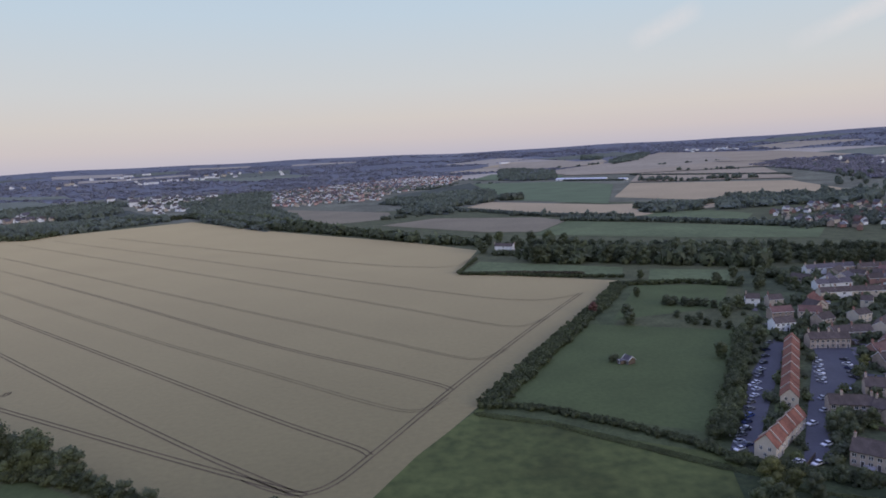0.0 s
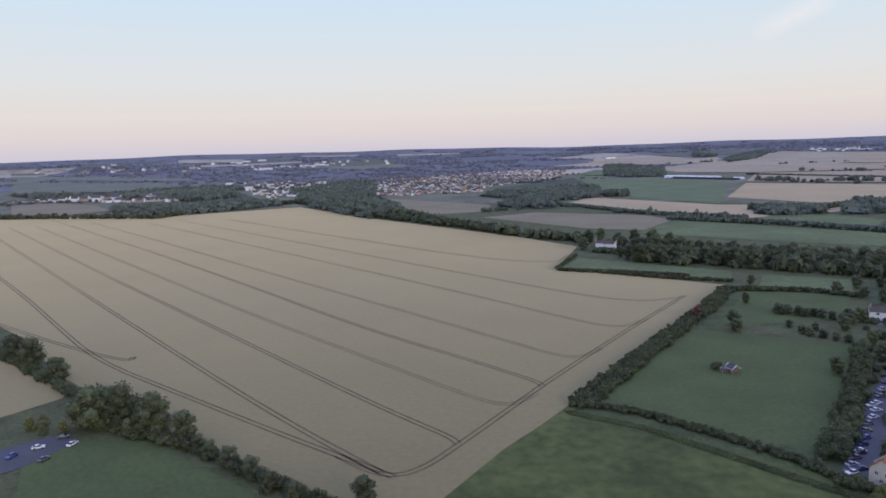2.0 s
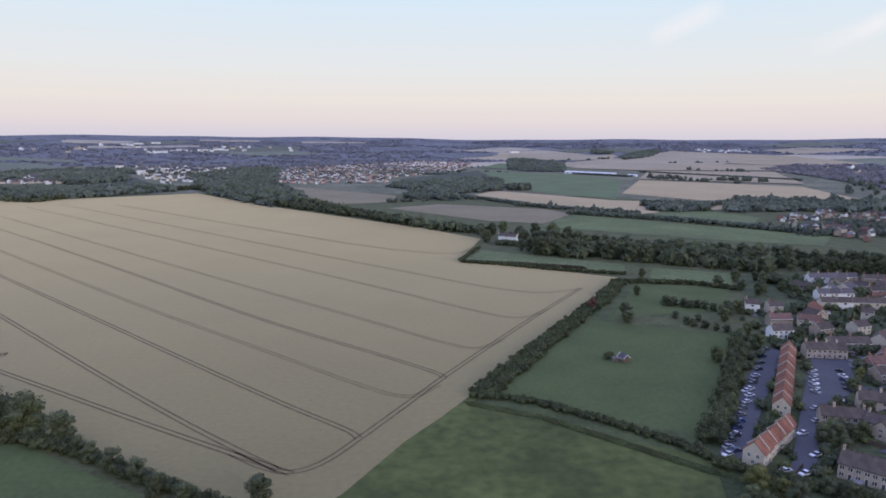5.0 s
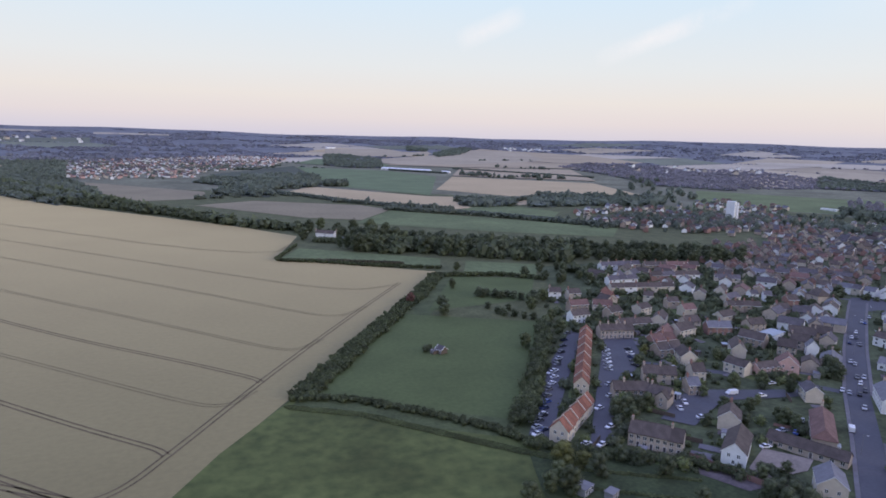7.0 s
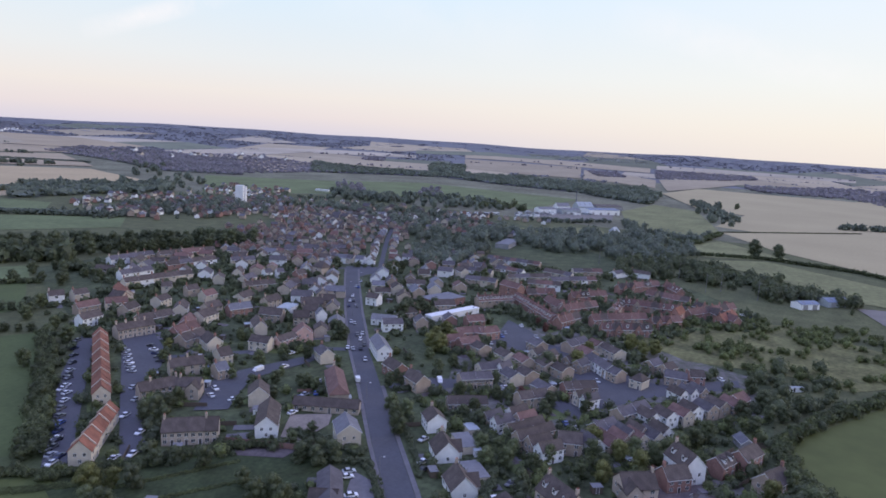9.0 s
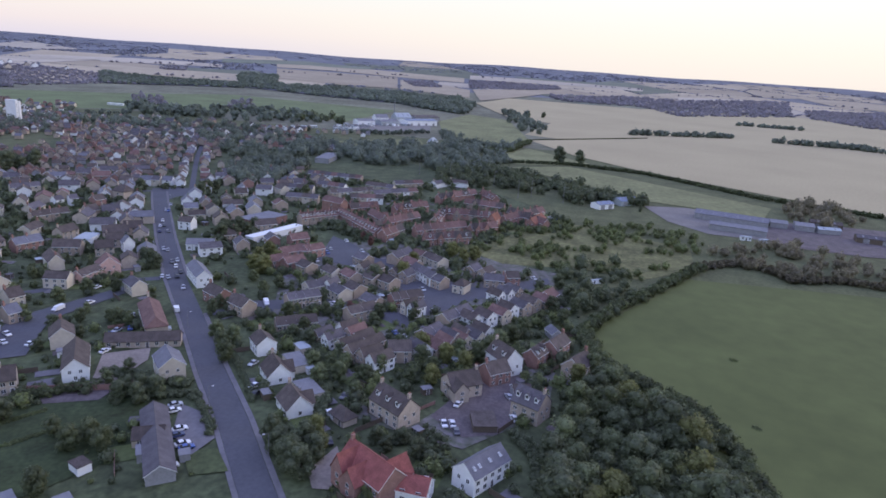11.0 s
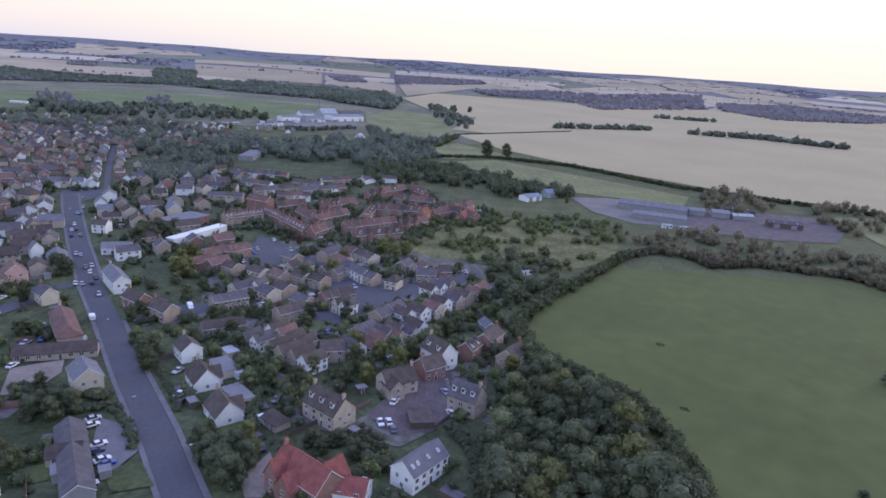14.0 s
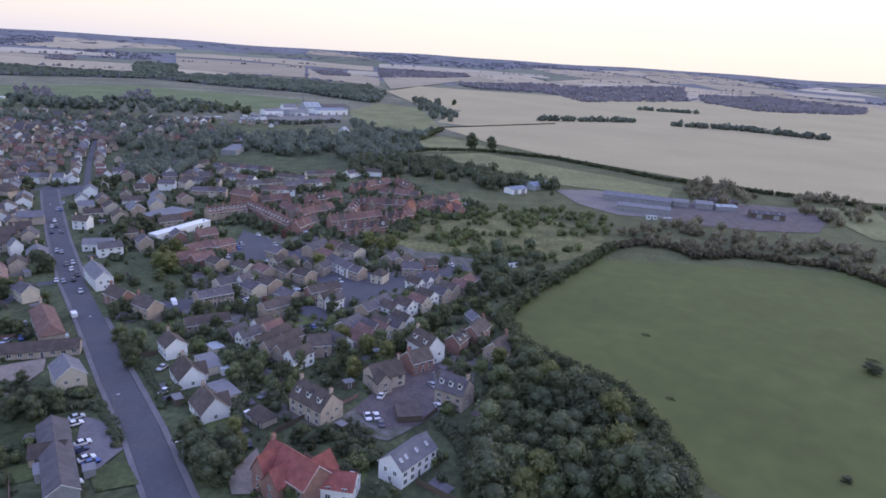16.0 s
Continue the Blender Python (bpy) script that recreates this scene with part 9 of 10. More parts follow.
hedge("low dark tussocks in the green field", [(259.4, -46.4), (259.1, -47.6)], 0.35, 2.5, LEAF_SCRUB, jitter=0.6)
hedge("low dark tussocks in the green field", [(206.4, -46.9), (206.3, -47.7)], 0.4, 2.5, LEAF_SCRUB, jitter=0.6)
hedge("low dark tussocks in the green field", [(258.4, -130.9), (256.9, -132.2)], 0.6, 2.5, LEAF_SCRUB, jitter=0.6)
scatter("wood", "dark trees past the white tower", wood_places([(1077.5, 1605.6), (1133.1, 1566.8), (947.2, 1166.4), (753.3, 929.6), (648.6, 953.1), (640.7, 1007.3)], 45, 11, 1, 0.45, 0), HAZE_DARKWOOD, True, "trees")
scatter("wood", "trees below the long green field", wood_places([(948.5, 823.7), (1025.7, 692.3), (1098.3, 538.6), (947.3, 464.0), (884.5, 596.9), (856.4, 732.3)], 150, 10, 1, 0.45, 0), HAZE_DARKWOOD, True, "trees")
scatter("wood", "clumps of trees in the long green field", wood_places([(1147.1, 976.0), (1133.2, 888.1), (994.3, 778.6), (1003.9, 850.5)], 28, 9, 1, 0.45, 0), HAZE_WOOD, True, "trees")
scatter("wood", "clumps of trees in the long green field", wood_places([(1171.7, 776.0), (1245.7, 763.2), (1066.0, 648.9), (1028.3, 676.9)], 20, 9, 1, 0.45, 0), HAZE_WOOD, True, "trees")
scatter("wood", "clumps of trees in the long green field", wood_places([(1090.1, 658.1), (1065.6, 480.1), (985.1, 444.1), (952.7, 566.7)], 60, 8, 1, 0.45, 0), LEAF_DARK, True, "trees")
hedge("clipped hedge along the front gardens", [(200.3, 136.9), (187.9, 125.7), (174.2, 113.2), (162.0, 102.6)], 1.8, 1.6, LEAF_DARK)
hedge("garden hedge between the villas", [(216.2, 150.4), (228.6, 141.0)], 2.4, 2.5, LEAF_DARK)
hedge("dark hedge round the parking", [(155.6, 128.0), (159.8, 122.0), (150.1, 110.4), (142.0, 103.6)], 2.0, 2.5, LEAF_DARK)
hedge("dark garden hedge beside the cream house", [(161.2, 154.8), (161.8, 140.2), (163.8, 126.7)], 2.4, 5, LEAF_DARK)
hedge("hedge behind the villas", [(212.7, 118.3), (204.4, 103.2), (180.9, 87.1), (163.3, 80.7)], 3.0, 4, LEAF_DARK)
hedge("hedge across the gardens of the close", [(200.5, 93.0), (214.4, 79.8), (234.0, 68.6), (260.4, 46.9), (286.4, 33.6)], 3.2, 5, LEAF_DARK)
hedge("hedge in front of the stone house", [(155.8, 58.3), (164.9, 46.6)], 2.0, 5, LEAF_DARK)
hedge("hedge by the white house", [(174.5, 23.7), (164.5, 15.9), (152.0, 12.8)], 2.4, 4, LEAF_DARK)
hedge("dark trees in front of the works", [(876.6, 383.2), (903.3, 331.9), (974.9, 297.8)], 7, 9, HAZE_DARKWOOD, step=5)
tree(411.0, 296.0, 9.5, "broad", "dark", 1.1, 0)
tree(420.5, 297.0, 10.5, "broad", "leaf", 1.1, 1)
tree(431.0, 297.0, 9.0, "round", "dark", 1.1, 2)
tree(424.0, 304.0, 8.5, "broad", "dark", 1.1, 0)
tree(245.9, -125.9, 4.5, "bush", "dark", 1.9, 1)
tree(170.7, -86.4, 1.8, "bush", "dark", 2.2, 2)
# ---- far settlements ----
GARDEN_WALL = [(142.1, 167.3), (154.5, 140.9)]
CROFTS = [(-305, 1498), (-232, 1447), (-189, 1507), (-67, 1536), (-46, 1744), (134, 2034), (217, 2491), (31, 2640), (-146, 2428), (-350, 2199), (-422, 2129)]
WHITE_VILLAGE = [(-784, 1861), (-505, 1386), (-462, 1686), (-541, 2014), (-767, 2173), (-880, 2140)]
TOWER_TOWN = [(464.5, 850.9), (559.6, 903.4), (674.8, 910.0), (862.3, 1018.7), (907.8, 887.5), (665.3, 662.3), (545.9, 620.0), (450.1, 648.0), (440.2, 736.6)]
ROAD_WEST = [(422.5, 391.2), (417.2, 355.0), (329.1, 270.3), (259.9, 218.9), (242.8, 220.0), (259.1, 245.5)]
ROAD_EAST = [(491.7, 370.0), (538.3, 349.4), (456.8, 279.4), (357.7, 238.6), (335.9, 254.3)]
CROSS_TOWN = [(827.3, 484.8), (873.9, 435.8), (699.7, 411.0), (563.4, 417.8), (564.6, 514.1), (692.2, 627.2), (841.3, 601.9)]
HILL_TOWN = [(1416.9, 3307.0), (1606.8, 3157.3), (1726.1, 3394.1), (1500.9, 3505.0)]
LONG_WHITE = [(-1136.3, 3075.0), (-1088.7, 3203.3), (-1008.5, 3245.1), (-959.0, 3327.8), (-1536.2, 3648.5), (-1503.7, 3732.3), (-1446.9, 3834.9), (502.0, 3340.2)]
STEEPLES = [(-878.7, 2029.9), (-704.0, 1916.4), (-563.4, 1977.8), (-725.3, 1806.3)]
# ---- single buildings and works ----
TAKEN = []
for o in list(scene.objects):
    if o.get("category") in ("house", "outbuilding", "warehouse", "hall"):
        TAKEN.append((o.matrix_world.translation.x, o.matrix_world.translation.y))


def free(x, y, d):
    if any((x - a) ** 2 + (y - b) ** 2 < d * d for a, b in TAKEN):
        return False
    for a, b in zip(ROAD, ROAD[1:]):
        A, B, p = Vector(a), Vector(b), Vector((x, y))
        u = max(0, min(1, (p - A).dot(B - A) / (B - A).length_squared))
        if (A + (B - A) * u - p).length < (10.5 if x < 400 else 6.5):
            return False
    return True


FAR_HOMES = []


def far_home(x, y, turn, k, wall, roof):
    """A small house at the far end of the village, joined with the others there."""
    FAR_HOMES.append((x, y, turn, k, wall, roof))


def infill(poly, n, turn, seed, walls, roofs, d=13):
    """Houses in rough rows over a block of the village, clear of those already there."""
    g = random.Random(seed)
    for x, y, *_ in wood_places(poly, n * 12, 5, seed):
        if n <= 0:
            break
        if not free(x, y, d):
            continue
        TAKEN.append((x, y))
        n -= 1
        if math.hypot(x, y) > (600 if d > 9 else 480):
            far_home(x, y, turn + g.choice((0, 0, 90)) + g.uniform(-6, 6), g.uniform(0.85, 1.1), g.choice(walls), g.choice(roofs))
            continue
        house(x, y, turn + g.choice((0, 0, 90)) + g.uniform(-7.2, 7.2), g.choice((9, 11, 14)), g.choice((8.4, 9.6)), 4.8, g.choice((7.4, 7.8, 8.2)), g.choice(walls), g.choice(roofs), chimneys=g.choice(((-1,), (1,), ())))


# fronts close along both sides of the old street
front = random.Random(77)
for a, b in zip(ROAD[5:15], ROAD[6:]):
    A, B = Vector(a), Vector(b)
    k = (B - A).normalized()
    for i in range(int((B - A).length / 10.5)):
        for side in (-1, 1):
            p = A + k * (10.5 * (i + 0.5)) + Vector((-k.y, k.x)) * side * front.uniform(6.2, 9.6)
            if p.length < 520 or front.random() < 0.22 or any((p.x - tx) ** 2 + (p.y - ty) ** 2 < 64 for tx, ty in TAKEN):
                continue
            TAKEN.append((p.x, p.y))
            turn = math.degrees(math.atan2(k.y, k.x)) + front.choice((0, 0, 90)) + front.uniform(-8, 8)
            wall, roof = front.choice(("white", "white", "cream", "stone", "buff", "brick")), front.choice(("brown", "grey", "slate", "rust"))
            if p.length > 520:
                far_home(p.x, p.y, turn, front.uniform(0.95, 1.2), wall, roof)
            else:
                house(p.x, p.y, turn, front.choice((9, 10)), 7.5, front.choice((4.8, 5.6)), front.choice((7.6, 8.6)), wall, roof, chimneys=(-1,))
mix_w, mix_r = ("white", "buff", "stone", "cream", "brick", "buff"), ("brown", "grey", "brown", "rust", "slate", "grey")
infill([(408.0, 348.0), (360.0, 396.0), (396.0, 480.0), (504.0, 516.0), (576.0, 480.0), (504.0, 384.0)], 60, 41, 3, mix_w, mix_r, 10)
infill([(456.0, 360.0), (576.0, 396.0), (672.0, 504.0), (672.0, 648.0), (564.0, 672.0), (516.0, 516.0)], 52, 30, 4, mix_w, mix_r, 11)
infill([(432.0, 288.0), (504.0, 336.0), (600.0, 384.0), (564.0, 288.0), (480.0, 228.0)], 32, 41, 5, mix_w, mix_r, 11)
infill([(252.0, 360.0), (396.0, 348.0), (396.0, 444.0), (264.0, 456.0)], 18, 41, 6, ("buff", "stone", "cream", "white"), ("brown", "brown", "rust", "grey"), 11)
infill([(204.0, 216.0), (360.0, 324.0), (348.0, 396.0), (216.0, 360.0)], 9, 20, 8, ("buff", "stone", "cream"), ("brown", "brown", "grey"), 12)
infill([(468.0, 684.0), (552.0, 708.0), (744.0, 756.0), (840.0, 672.0), (720.0, 564.0), (624.0, 672.0)], 44, 20, 9, mix_w, mix_r, 16)
infill([(420.0, 720.0), (576.0, 792.0), (768.0, 864.0), (792.0, 792.0), (576.0, 720.0)], 26, 20, 10, ("white", "buff", "grey"), ("grey", "brown", "slate"), 18)
infill([(672.0, 300.0), (768.0, 360.0), (744.0, 456.0), (624.0, 408.0)], 14, 30, 12, mix_w, mix_r, 14)
infill([(288.0, 204.0), (396.0, 288.0), (420.0, 240.0), (336.0, 168.0)], 12, 41, 13, mix_w, mix_r, 14)
infill([(840.0, 336.0), (948.0, 396.0), (912.0, 504.0), (792.0, 456.0)], 18, 30, 14, ("white", "buff", "grey"), ("grey", "slate"), 15)

for poly, n, turn, seed in (([(470, 350), (600, 400), (760, 520), (760, 640), (640, 650), (520, 520)], 150, 30, 51), ([(420, 350), (520, 420), (560, 520), (480, 560), (390, 470)], 90, 41, 52), ([(560, 640), (700, 660), (780, 740), (700, 800), (560, 760)], 90, 20, 53), ([(640, 320), (760, 380), (860, 470), (800, 560), (700, 480)], 70, 30, 54)):
    infill(poly, n, turn, seed, ("brick", "buff", "stone", "buff", "brick", "grey"), ("brown", "brown", "rust", "grey", "brown"), 8.5)
infill(ROAD_WEST, 20, 41, 41, ("stone", "white", "cream", "stone", "buff"), ("brown", "grey", "slate"), 11)
infill(ROAD_EAST, 11, 41, 42, ("stone", "white", "cream", "buff"), ("brown", "grey", "slate"), 11)


def town_mass(name, label, places):
    """Far houses too small to pick apart, as one mass: gabled bodies with overhanging roofs. places: x, y, turn, size, wall, roof."""
    bm = bmesh.new()
    mats = []
    for x, y, turn, k, wall, roof in places:
        m = pose(x, y, height(x, y) + 0.9, 0, 0, turn) @ Matrix.Scale(k, 4)
        for shape, material in ((body_shape(10, 8, 5, 8, wall, 0), WALLS[wall]), (roof_shape(10, 8, 5, 8, roof, 0), ROOFS[roof])):
            if material not in mats:
                mats.append(material)
            n = len(bm.faces)
            bm.from_mesh(shape)
            bm.faces.ensure_lookup_table()
            done = set()
            for f in bm.faces[n:]:
                f.material_index = mats.index(material)
                for v in f.verts:
                    if v not in done:
                        done.add(v)
                        v.co = m @ v.co
    me = bpy.data.meshes.new(name)
    bm.to_mesh(me)
    bm.free()
    for material in mats:
        me.materials.append(material)
    tagged(new(name, me), label, "houses", kind="stuff")


town_mass("village_houses", "crowded small houses at the far end of the village", [(x, y, t, k * 0.66, w, r) for x, y, t, k, w, r in FAR_HOMES])


def far_town(poly, n, seed, walls, roofs, k=1.2):
    g = random.Random(seed)
    town_mass("far_town", "distant houses of a far town among trees", [(x, y, g.choice((10, 100, 55)) + g.uniform(-9.6, 9.6), k * g.uniform(1.0, 1.5), g.choice(walls), g.choice(roofs)) for x, y, *_ in wood_places(poly, n, 5, seed)])


far_town(CROFTS, 1100, 21, ("white", "white", "cream", "pink"), ("brown", "grey", "slate", "grey", "rust"), 0.58)
far_town(WHITE_VILLAGE, 120, 22, ("white", "white", "cream"), ("grey", "brown"), 0.8)
far_town([(-1165, 1428), (-1070, 1470), (-1080, 1500), (-1170, 1460)], 16, 29, ("white", "cream"), ("grey", "brown"), 0.85)
far_town([(-940, 1450), (-803, 1400), (-745, 1455), (-800, 1480), (-930, 1490)], 34, 30, ("white", "cream", "buff"), ("grey", "brown"), 0.85)
far_town([(-1116.0, 1440.0), (-792.0, 1524.0), (-828.0, 1572.0), (-1116.0, 1500.0)], 22, 23, ("white", "buff"), ("brown", "grey"), 1.3)
far_town([(-2280.0, 2760.0), (-480.0, 3120.0), (-720.0, 3720.0), (-2280.0, 3480.0)], 40, 24, ("white", "white", "cream"), ("grey", "lead"), 1.4)
far_town([(1200.0, 1800.0), (1800.0, 1680.0), (1800.0, 2040.0), (1320.0, 2160.0)], 16, 25, ("white", "cream"), ("grey", "brown"), 1.3)


far_town(TOWER_TOWN, 190, 26, ("white", "brick", "buff", "cream"), ("grey", "brown", "slate", "rust"), 0.62)
far_town(CROSS_TOWN, 60, 27, ("white", "buff", "cream"), ("grey", "brown"), 0.75)
far_town(HILL_TOWN, 22, 28, ("white", "white"), ("grey", "lead"), 1.3)


def tower_block(x, y, turn):
    ob = tagged(new("tower_block"), "tall white tower block above the village", "tower")
    ob.matrix_world = pose(x, y, 0, 0, 0, turn)
    for name, x0, x1, y0, y1, h in (("wing", -9, -2, -5, 6, 27), ("core", -2, 1, -6.5, 5, 25), ("wing", 1, 9, -5, 6, 24.5)):
        bm = bmesh.new()
        box(bm, x0, x1, y0, y1, 0, h)
        box(bm, x0 - 0.2, x1 + 0.2, y0 - 0.2, y1 + 0.2, h, h + 0.8)
        wing = part(name, bm, RENDER, ob)
        if name == "wing":
            for k in range(7):
                piece("window", window_shape(1.8, 1.6), wing, at=pose((x0 + x1) / 2, y0, 2 + 3.2 * k))
    return ob


tower_block(657.6, 734.4, 30)


def shed(x, y, turn, L, W, eave, ridge, wall, roof, name, label, doors=2, category="works building"):
    """A wide low-pitched sheet shed with roller doors and roof lights."""
    ob = tagged(new(name), label, category)
    ob.matrix_world = pose(x, y, height(x, y) + 0.02, 0, 0, turn)
    piece("wall", body_shape(L, W, eave, ridge, wall, 0), ob)
    roof_ob = piece("roof", roof_shape(L, W, eave, ridge, roof, 0), ob)
    for i in range(doors):
        bm = bmesh.new()
        u = -L / 2 + L * (i + 0.5) / doors
        box(bm, u - 2, u + 2, -W / 2 - 0.06, -W / 2 + 0.02, 0, min(4, eave - 0.4))
        part("roller_door", bm, GREYWALL, ob)
    slope = math.degrees(math.atan2(ridge - eave, W / 2))
    for i in range(max(2, int(L / 8))):
        bm = bmesh.new()
        box(bm, -0.6, 0.6, -W / 7, W / 7, 0.17, 0.23)
        part("roof_light", bm, LEAD, roof_ob, at=pose(-L / 2 + L * (i + 0.5) / max(2, int(L / 8)), -W / 4, (eave + ridge) / 2, slope))
    return ob


for x, y in LONG_WHITE:
    shed(x, y, 15, 46, 16, 9, 12, "white", "lead", "long_building", "long white building far off among woods", 1, "building")
for x, y in STEEPLES:
    shed(x, y, 20, 22, 13, 12, 19, "white", "grey", "tall_house", "tall white gabled house of a far village", 1, "house")
# the works beyond the village
shed(1086.0, 350.4, -40, 58, 30, 8, 10, "white", "blue", "factory", "pale sheet-clad factory with a blue roof", 4)
shed(1034.4, 386.4, -40, 34, 22, 7, 9, "sheet", "lead", "factory", "white sheet-clad factory hall", 3)
shed(1008.0, 416.0, -40, 30, 20, 7, 9.5, "white", "lead", "factory", "white factory hall with a pale roof", 2)
shed(1120.0, 392.0, -40, 30, 20, 8, 15, "sheet", "sheet", "factory", "white tall factory hall", 2)
shed(1090.0, 420.0, -40, 24, 16, 7, 12, "white", "lead", "factory", "white gabled factory hall", 2)
shed(1180.0, 372.0, -40, 52, 34, 7, 9.5, "grey", "brown", "factory", "wide brown-roofed hall behind the works", 3)
yard = random.Random(5)
for x, y, n in ((826, 476, 3), (868, 474, 4), (886, 458, 4), (907, 413, 3), (926, 405, 4), (960, 424, 5), (985, 402, 5), (1030, 378, 6), (1052, 362, 6), (860, 394, 2)):
    for i in range(n):
        annex(x + yard.uniform(-16, 16), y + yard.uniform(-11, 11), -40 + yard.choice((0, 90)), yard.uniform(5, 10), yard.uniform(3.2, 5.0), yard.uniform(3, 4.2), yard.choice(("white", "white", "sheet", "grey")), yard.choice(("sheet", "lead", "film")), name="store", category="container")
annex(954, 845, -82, 28, 6, 3.6, "white", "film", name="store", category="outbuilding", label="long low white store in the green field")
house(915, 691, 20, 12, 8, 6, 9, "white", "brown", chimneys=())
bm = bmesh.new()
bmesh.ops.create_cone(bm, cap_ends=True, segments=12, radius1=0.9, radius2=0.7, depth=34, matrix=Matrix.Translation((0, 0, 17)))
stack = tagged(new("chimney_stack"), "slim pale metal chimney of the works", "chimney")
stack.matrix_world = pose(1110, 402, 0)
part("shaft", bm, LEAD, stack)
bm = bmesh.new()
bmesh.ops.create_cone(bm, cap_ends=True, segments=12, radius1=1.1, radius2=1.1, depth=0.6, matrix=Matrix.Translation((0, 0, 34)))
part("rim", bm, LEAD, stack)

# white hipped lodge by the pasture
house(812.4, 242.0, -10, 15, 9, 8, 13, "white", "sheet", chimneys=(), name="white_lodge", label="bright white lodge beside the dark trees", hip=0.8)

# glasshouses on the far slope
for i in range(7):
    u = (i + 0.5) / 7
    shed(448 + 118 * u, 1958 - 110 * u, -43, 22, 16, 5, 8, "white", "film", "glasshouse", "long pale glasshouse among the fields", 1, "glasshouse")
shed(604, 1822, -43, 26, 12, 4, 6, "white", "film", "glasshouse", "long pale glasshouse among the fields", 1, "glasshouse")

# field barn with two lean-tos, and its bushes
barn = house(96.0, 289.2, -64, 4.6, 4.4, 2.2, 3.8, "timber", "grey", chimneys=(), name="field_barn", windows=2, label="small dark timber field barn with grey roof")
for end in (-2.35, 2.35):
    bm = bmesh.new()
    box(bm, -0.1, 0.1, -1.4, 1.4, 0, 0.1)
    part("verge", bm, TRIM, barn, "pale painted verge board", at=pose(end, -1.15, 3.06, 36))
annex(92.4, 289.4, -64, 2.6, 3.0, 1.9, "timber", "grey", name="lean_to")
tree(89.2, 292.4, 4.0, "bush", "dark", 1.3, 1)
tree(92.4, 295.8, 3.0, "bush", "leaf", 1.1, 2)

# white farmhouse at the corner of the wheat
house(92, 645, -32, 20, 8, 7.2, 10, "white", "brown", chimneys=(-1.2, 1.2), name="farmhouse", label="white farmhouse with a brown roof among trees")
annex(105.6, 638.4, -32, 8, 6, 3.2, "white", "lead")
annex(256.8, 516.0, -25, 22, 7, 3.2, "grey", "lead", name="stable")
annex(243.6, 523.2, -25, 10, 6, 3.0, "white", "lead", name="stable")

# goods yard
shed(540, -80, -102, 52, 17, 4.5, 6.5, "grey", "slate", "yard_shed", "long grey open shed in the goods yard", 5)
shed(505, -80, -100, 38, 13, 4.2, 5.6, "grey", "lead", "yard_shed", "low pale-roofed shed in the goods yard", 4)
shed(541, -113, -95, 12, 12, 4.0, 5.4, "grey", "lead", "yard_shed", "small pale-roofed shed in the goods yard", 2)
shed(542, -131, -95, 13, 16, 4.0, 5.4, "grey", "lead", "yard_shed", "grey shed with a pale roof in the yard", 2)
shed(536, -146, -80, 16, 7, 3.6, 4.8, "grey", "sheet", "yard_shed", "narrow white-roofed shed in the goods yard", 2)
shed(560, -150, -95, 22, 10, 3.8, 5.2, "timber", "brown", "yard_shed", "old brown-roofed shed beside the sidings", 2)
shed(520, -172, -95, 24, 10, 3.8, 5.2, "timber", "grey", "yard_shed", "old dark shed beside the sidings", 2)
shed(536.4, 16.8, -44, 16, 10, 4, 5.5, "white", "blue", "yard_office", "white yard office with a blue roof", 2)
shed(564.0, 0.0, -44, 20, 12, 4, 6, "sheet", "blue", "yard_office", "long blue-roofed yard building with pale walls", 2)
annex(480, -82, -80, 7, 2.6, 2.8, "white", "sheet", name="container", category="container")
annex(478, -93, -70, 6, 2.4, 2.6, "sheet", "sheet", name="container", category="container")
annex(331.9, 10.7, -50, 9, 1.2, 2.4, "white", "sheet", name="bus_shelter", category="shelter")


# ---- gardens: shrubs, fences, sheds ----
HARD = [o for o in scene.objects if o.name.split(".")[0] in ("car_park", "estate_road", "close_drive", "gravel_yard", "parking_pad", "works_yard", "drive", "paddock", "green_field", "yard", "side_road")]
HARD_POLYS = []
for o in HARD:
    if o.type == "MESH":
        for f in o.data.polygons:
            HARD_POLYS.append([tuple(o.data.vertices[v].co[:2]) for v in f.vertices])
HOMES = [o for o in scene.objects if o.get("category") == "house" and math.hypot(*o.matrix_world.translation[:2]) < 620]


def open_ground(x, y, d):
    return free(x, y, d) and not any(within(x, y, q) for q in HARD_POLYS)


def garden_fence(x, y, turn, L, h, material, label):
    """A run of panels with thicker posts between."""
    ob = tagged(new("garden_fence"), label, "fence", "garden fences")
    ob.matrix_world = pose(x, y, 0.05, 0, 0, turn)
    n = max(2, int(L / 3))
    edge = []
    for i in range(n + 1):
        u = -L / 2 + L * i / n
        edge += [(u - 0.08, 0.035), (u - 0.08, 0.09), (u + 0.08, 0.09), (u + 0.08, 0.035)]
    plan = edge + [(px, -py) for px, py in edge[::-1]]
    bm = bmesh.new()
    low, top = [[bm.verts.new((px, py, z)) for px, py in plan] for z in (0, h)]
    bm.faces.new(low[::-1])
    bm.faces.new(top)
    for i in range(len(plan)):
        j = (i + 1) % len(plan)
        bm.faces.new((low[i], low[j], top[j], top[i]))
    tidy(bm)
    part("panel_run", bm, material, ob)
    return ob


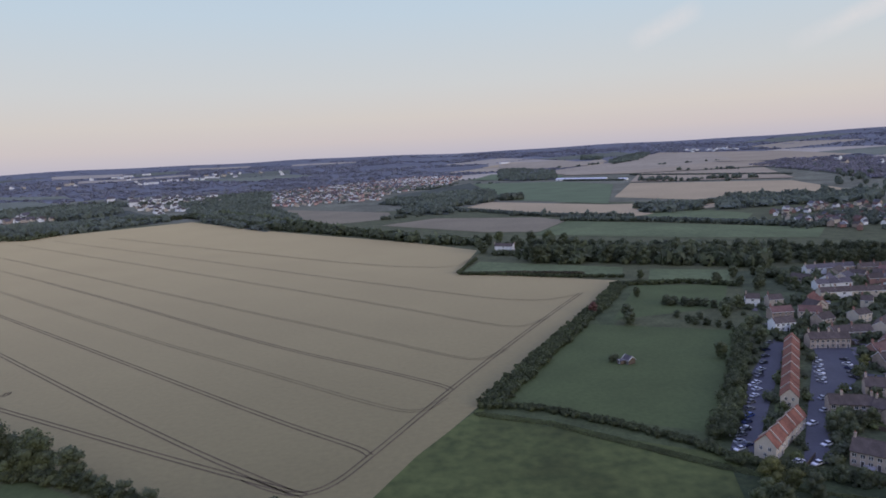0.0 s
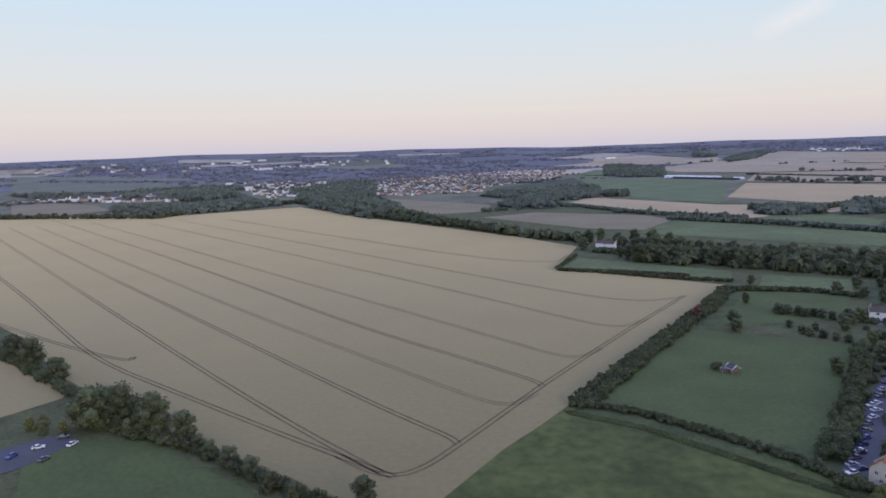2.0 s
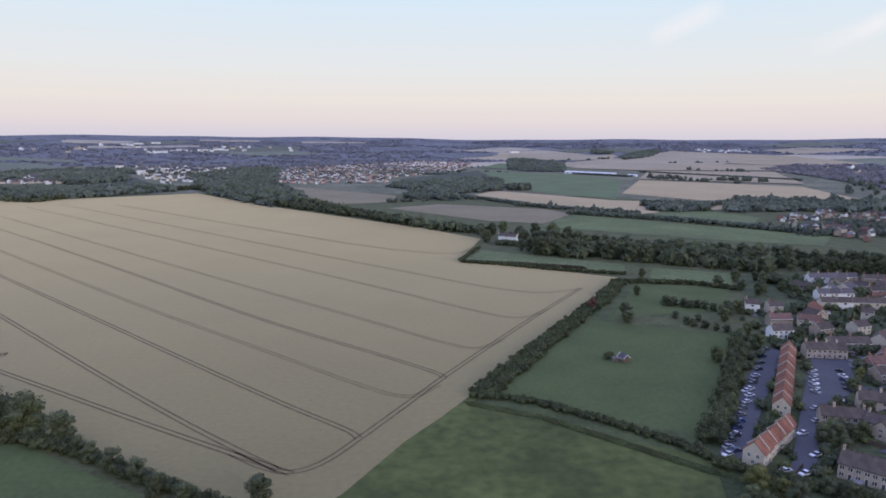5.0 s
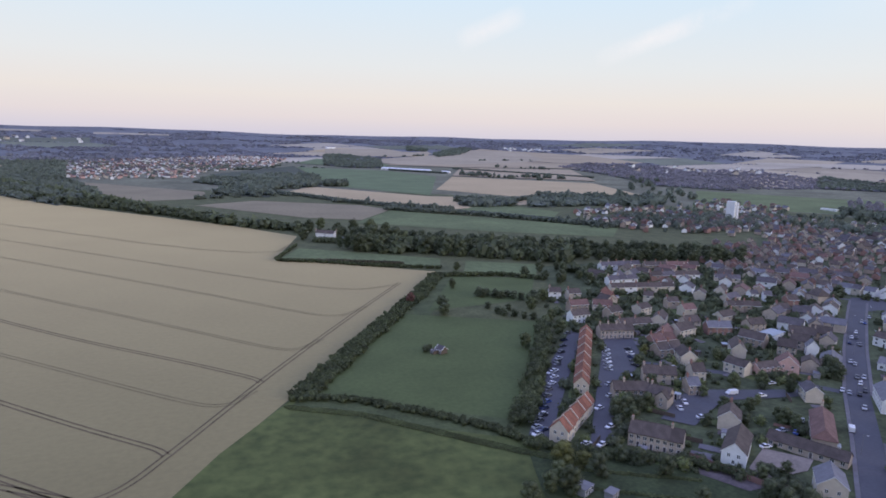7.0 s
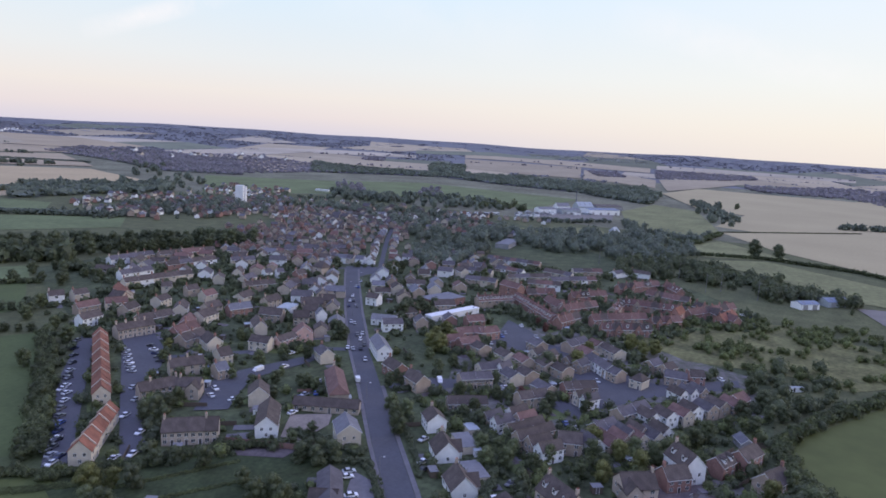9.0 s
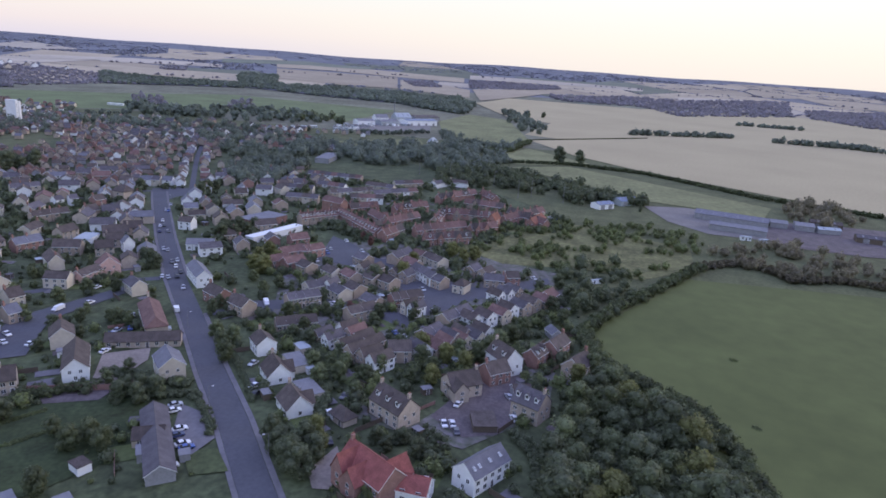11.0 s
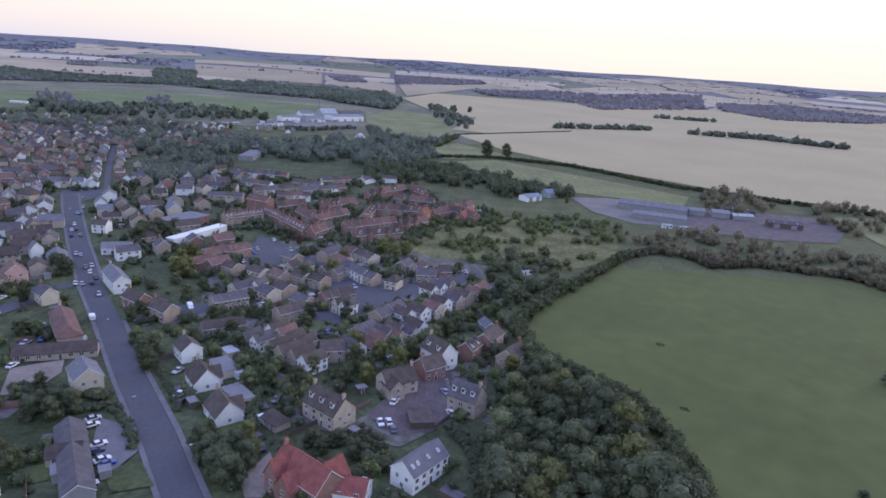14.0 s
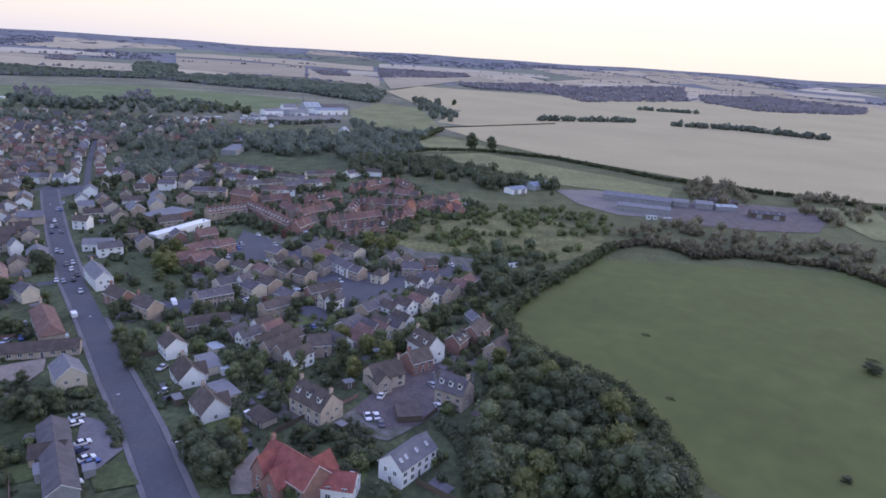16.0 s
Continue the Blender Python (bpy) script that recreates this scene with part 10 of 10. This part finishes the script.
(ax, ay), (bx, by) = GARDEN_WALL
garden_fence((ax + bx) / 2, (ay + by) / 2, math.degrees(math.atan2(by - ay, bx - ax)), math.dist((ax, ay), (bx, by)), 2.2, BRICK, "long red-brown brick wall behind the allotments")
gg = random.Random(31)
shrubs, far_shrubs, fences, sheds = [], [], 0, 0
for home in HOMES:
    hx, hy = home.matrix_world.translation[:2]
    turn = math.degrees(home.matrix_world.to_euler().z)
    for _ in range(16):
        a, d = gg.uniform(0, 6.28), gg.uniform(6, 19)
        px, py = hx + d * math.cos(a), hy + d * math.sin(a)
        if open_ground(px, py, 5.5):
            r = gg.choice((0.7, 0.9, 1.3, 1.8, 2.6)) * gg.uniform(0.8, 1.2)
            (shrubs if math.hypot(px, py) < 330 else far_shrubs).append((px, py, r * 0.7, r, gg.uniform(0.8, 1.3)))
    if math.hypot(hx, hy) < 450:
        for _ in range(2):
            a = radians(turn + gg.choice((90, -90)) + gg.uniform(-25, 25))
            d = gg.uniform(8, 13)
            px, py = hx + d * math.cos(a), hy + d * math.sin(a)
            if fences < 50 and open_ground(px, py, 6.5):
                wood = gg.random() < 0.75
                garden_fence(px, py, turn + gg.choice((0, 90)), gg.uniform(7, 12), 1.7 if wood else 1.2, TIMBER if wood else BRICK, "weathered timber panel garden fence" if wood else "low brick garden wall between plots")
                fences += 1
        a, d = gg.uniform(0, 6.28), gg.uniform(9, 13)
        px, py = hx + d * math.cos(a), hy + d * math.sin(a)
        if sheds < 50 and gg.random() < 0.5 and open_ground(px, py, 6):
            annex(px, py, turn, gg.uniform(2.4, 4), gg.uniform(2, 3), 2.3, gg.choice(("timber", "white", "grey", "timber")), gg.choice(("lead", "grey", "sheet")), name="shed")
            sheds += 1
plots = {"lawn": ([], []), "patio": ([], []), "bed": ([], [])}
for home in HOMES:
    hx, hy = home.matrix_world.translation[:2]
    turn = home.matrix_world.to_euler().z
    for kind, share, w, d in (("lawn", 0.8, (5, 9), (6, 11)), ("patio", 0.7, (3, 4.5), (4, 8)), ("bed", 0.5, (2, 4), (4, 8))):
        if gg.random() > share:
            continue
        a = turn + gg.choice((1.57, -1.57, 0, 3.14))
        r = gg.uniform(7, 12)
        px, py = hx + r * math.cos(a), hy + r * math.sin(a)
        if not open_ground(px, py, 5.5):
            continue
        u, v = gg.uniform(*w) / 2, gg.uniform(*d) / 2
        c, sn = math.cos(turn), math.sin(turn)
        vs, fs = plots[kind]
        z = 0.26 + 0.02 * ("lawn", "patio", "bed").index(kind)
        fs.append(tuple(range(len(vs), len(vs) + 4)))
        vs += [(px + i * c - j * sn, py + i * sn + j * c, z + height(px, py)) for i, j in ((-u, -v), (u, -v), (u, v), (-u, v))]
for kind, material, words in (("lawn", PLOT_LAWN, "small mown lawns behind the houses"), ("patio", PAVING, "paved patios and drives beside the houses"), ("bed", DRIVE, "bare brown garden beds")):
    tagged(mesh_object("garden_" + kind + "s", *plots[kind], material), words, "garden", kind="stuff")
scatter("garden_shrubs", "mixed shrubs and small trees filling the gardens", shrubs[::2], LEAF_SCRUB, False, "shrubs")
scatter("garden_shrubs", "dark shrubs and small trees filling the gardens", shrubs[1::2], LEAF_DARK, False, "shrubs")
scatter("garden_shrubs", "dark shrubs among the farther houses", far_shrubs, LEAF_DARK, True, "shrubs")


def street_lamp(x, y, turn):
    ob = tagged(new("street_lamp"), "slim grey steel street lamp on the pavement", "lamp", "street lamps")
    ob.matrix_world = pose(x, y, 0.2, 0, 0, turn)
    bm = bmesh.new()
    bmesh.ops.create_cone(bm, cap_ends=True, segments=8, radius1=0.09, radius2=0.06, depth=7, matrix=Matrix.Translation((0, 0, 3.5)))
    part("post", bm, LEAD, ob)
    bm = bmesh.new()
    box(bm, 0, 1.2, -0.04, 0.04, 6.9, 7.0)
    part("arm", bm, LEAD, ob)
    bm = bmesh.new()
    box(bm, 0.9, 1.6, -0.14, 0.14, 6.8, 6.95)
    bmesh.ops.bevel(bm, geom=bm.edges[:], offset=0.03, segments=1, affect="EDGES")
    part("lantern", bm, TRIM, ob)


for i in range(12):
    a, b = Vector((123.0, 77.3)), Vector((405.6, 327.6))
    p, k = a.lerp(b, (i + 0.5) / 12), (b - a).normalized()
    side = 1 if i % 2 else -1
    q = p + Vector((-k.y, k.x)) * 5.6 * side
    street_lamp(q.x, q.y, 41 + (-90 if side > 0 else 90))
far_crowns = []
for poly, n in (([(-330, 1500), (-100, 1500), (60, 2050), (-40, 2250), (-260, 2100), (-360, 1700)], 110), ([(-1050, 1950), (-480, 1750), (-500, 1950), (-1000, 2100)], 130), ([(-1200, 1400), (-780, 1480), (-800, 1600), (-1200, 1560)], 90), ([(500, 680), (700, 720), (880, 700), (800, 820), (560, 800)], 110), ([(420, 680), (560, 700), (520, 800), (400, 780)], 60), (TOWER_TOWN, 150), (CROSS_TOWN, 110)):
    far_crowns += wood_places(poly, n, 5.5, n)
scatter("far_town_trees", "dark trees between the houses of far settlements", far_crowns, HAZE_DARKWOOD, True, "trees")


def line_pole(x, y, turn):
    """A tall slim pole beside the railway with a short cross arm."""
    ob = tagged(new("line_pole"), "tall slim grey pole beside the railway", "pole", "poles along the railway")
    ob.matrix_world = pose(x, y, 0.02, 0, 0, turn)
    bm = bmesh.new()
    bmesh.ops.create_cone(bm, cap_ends=True, segments=8, radius1=0.22, radius2=0.14, depth=15, matrix=Matrix.Translation((0, 0, 7.5)))
    part("post", bm, LEAD, ob)
    bm = bmesh.new()
    box(bm, -0.1, 2.6, -0.08, 0.08, 13.4, 13.6)
    part("arm", bm, LEAD, ob)


for x, y in [(537, 85), (550, 76), (598, 190), (594, 159), (580, 114), (537, 48)]:
    line_pole(x, y, -60)
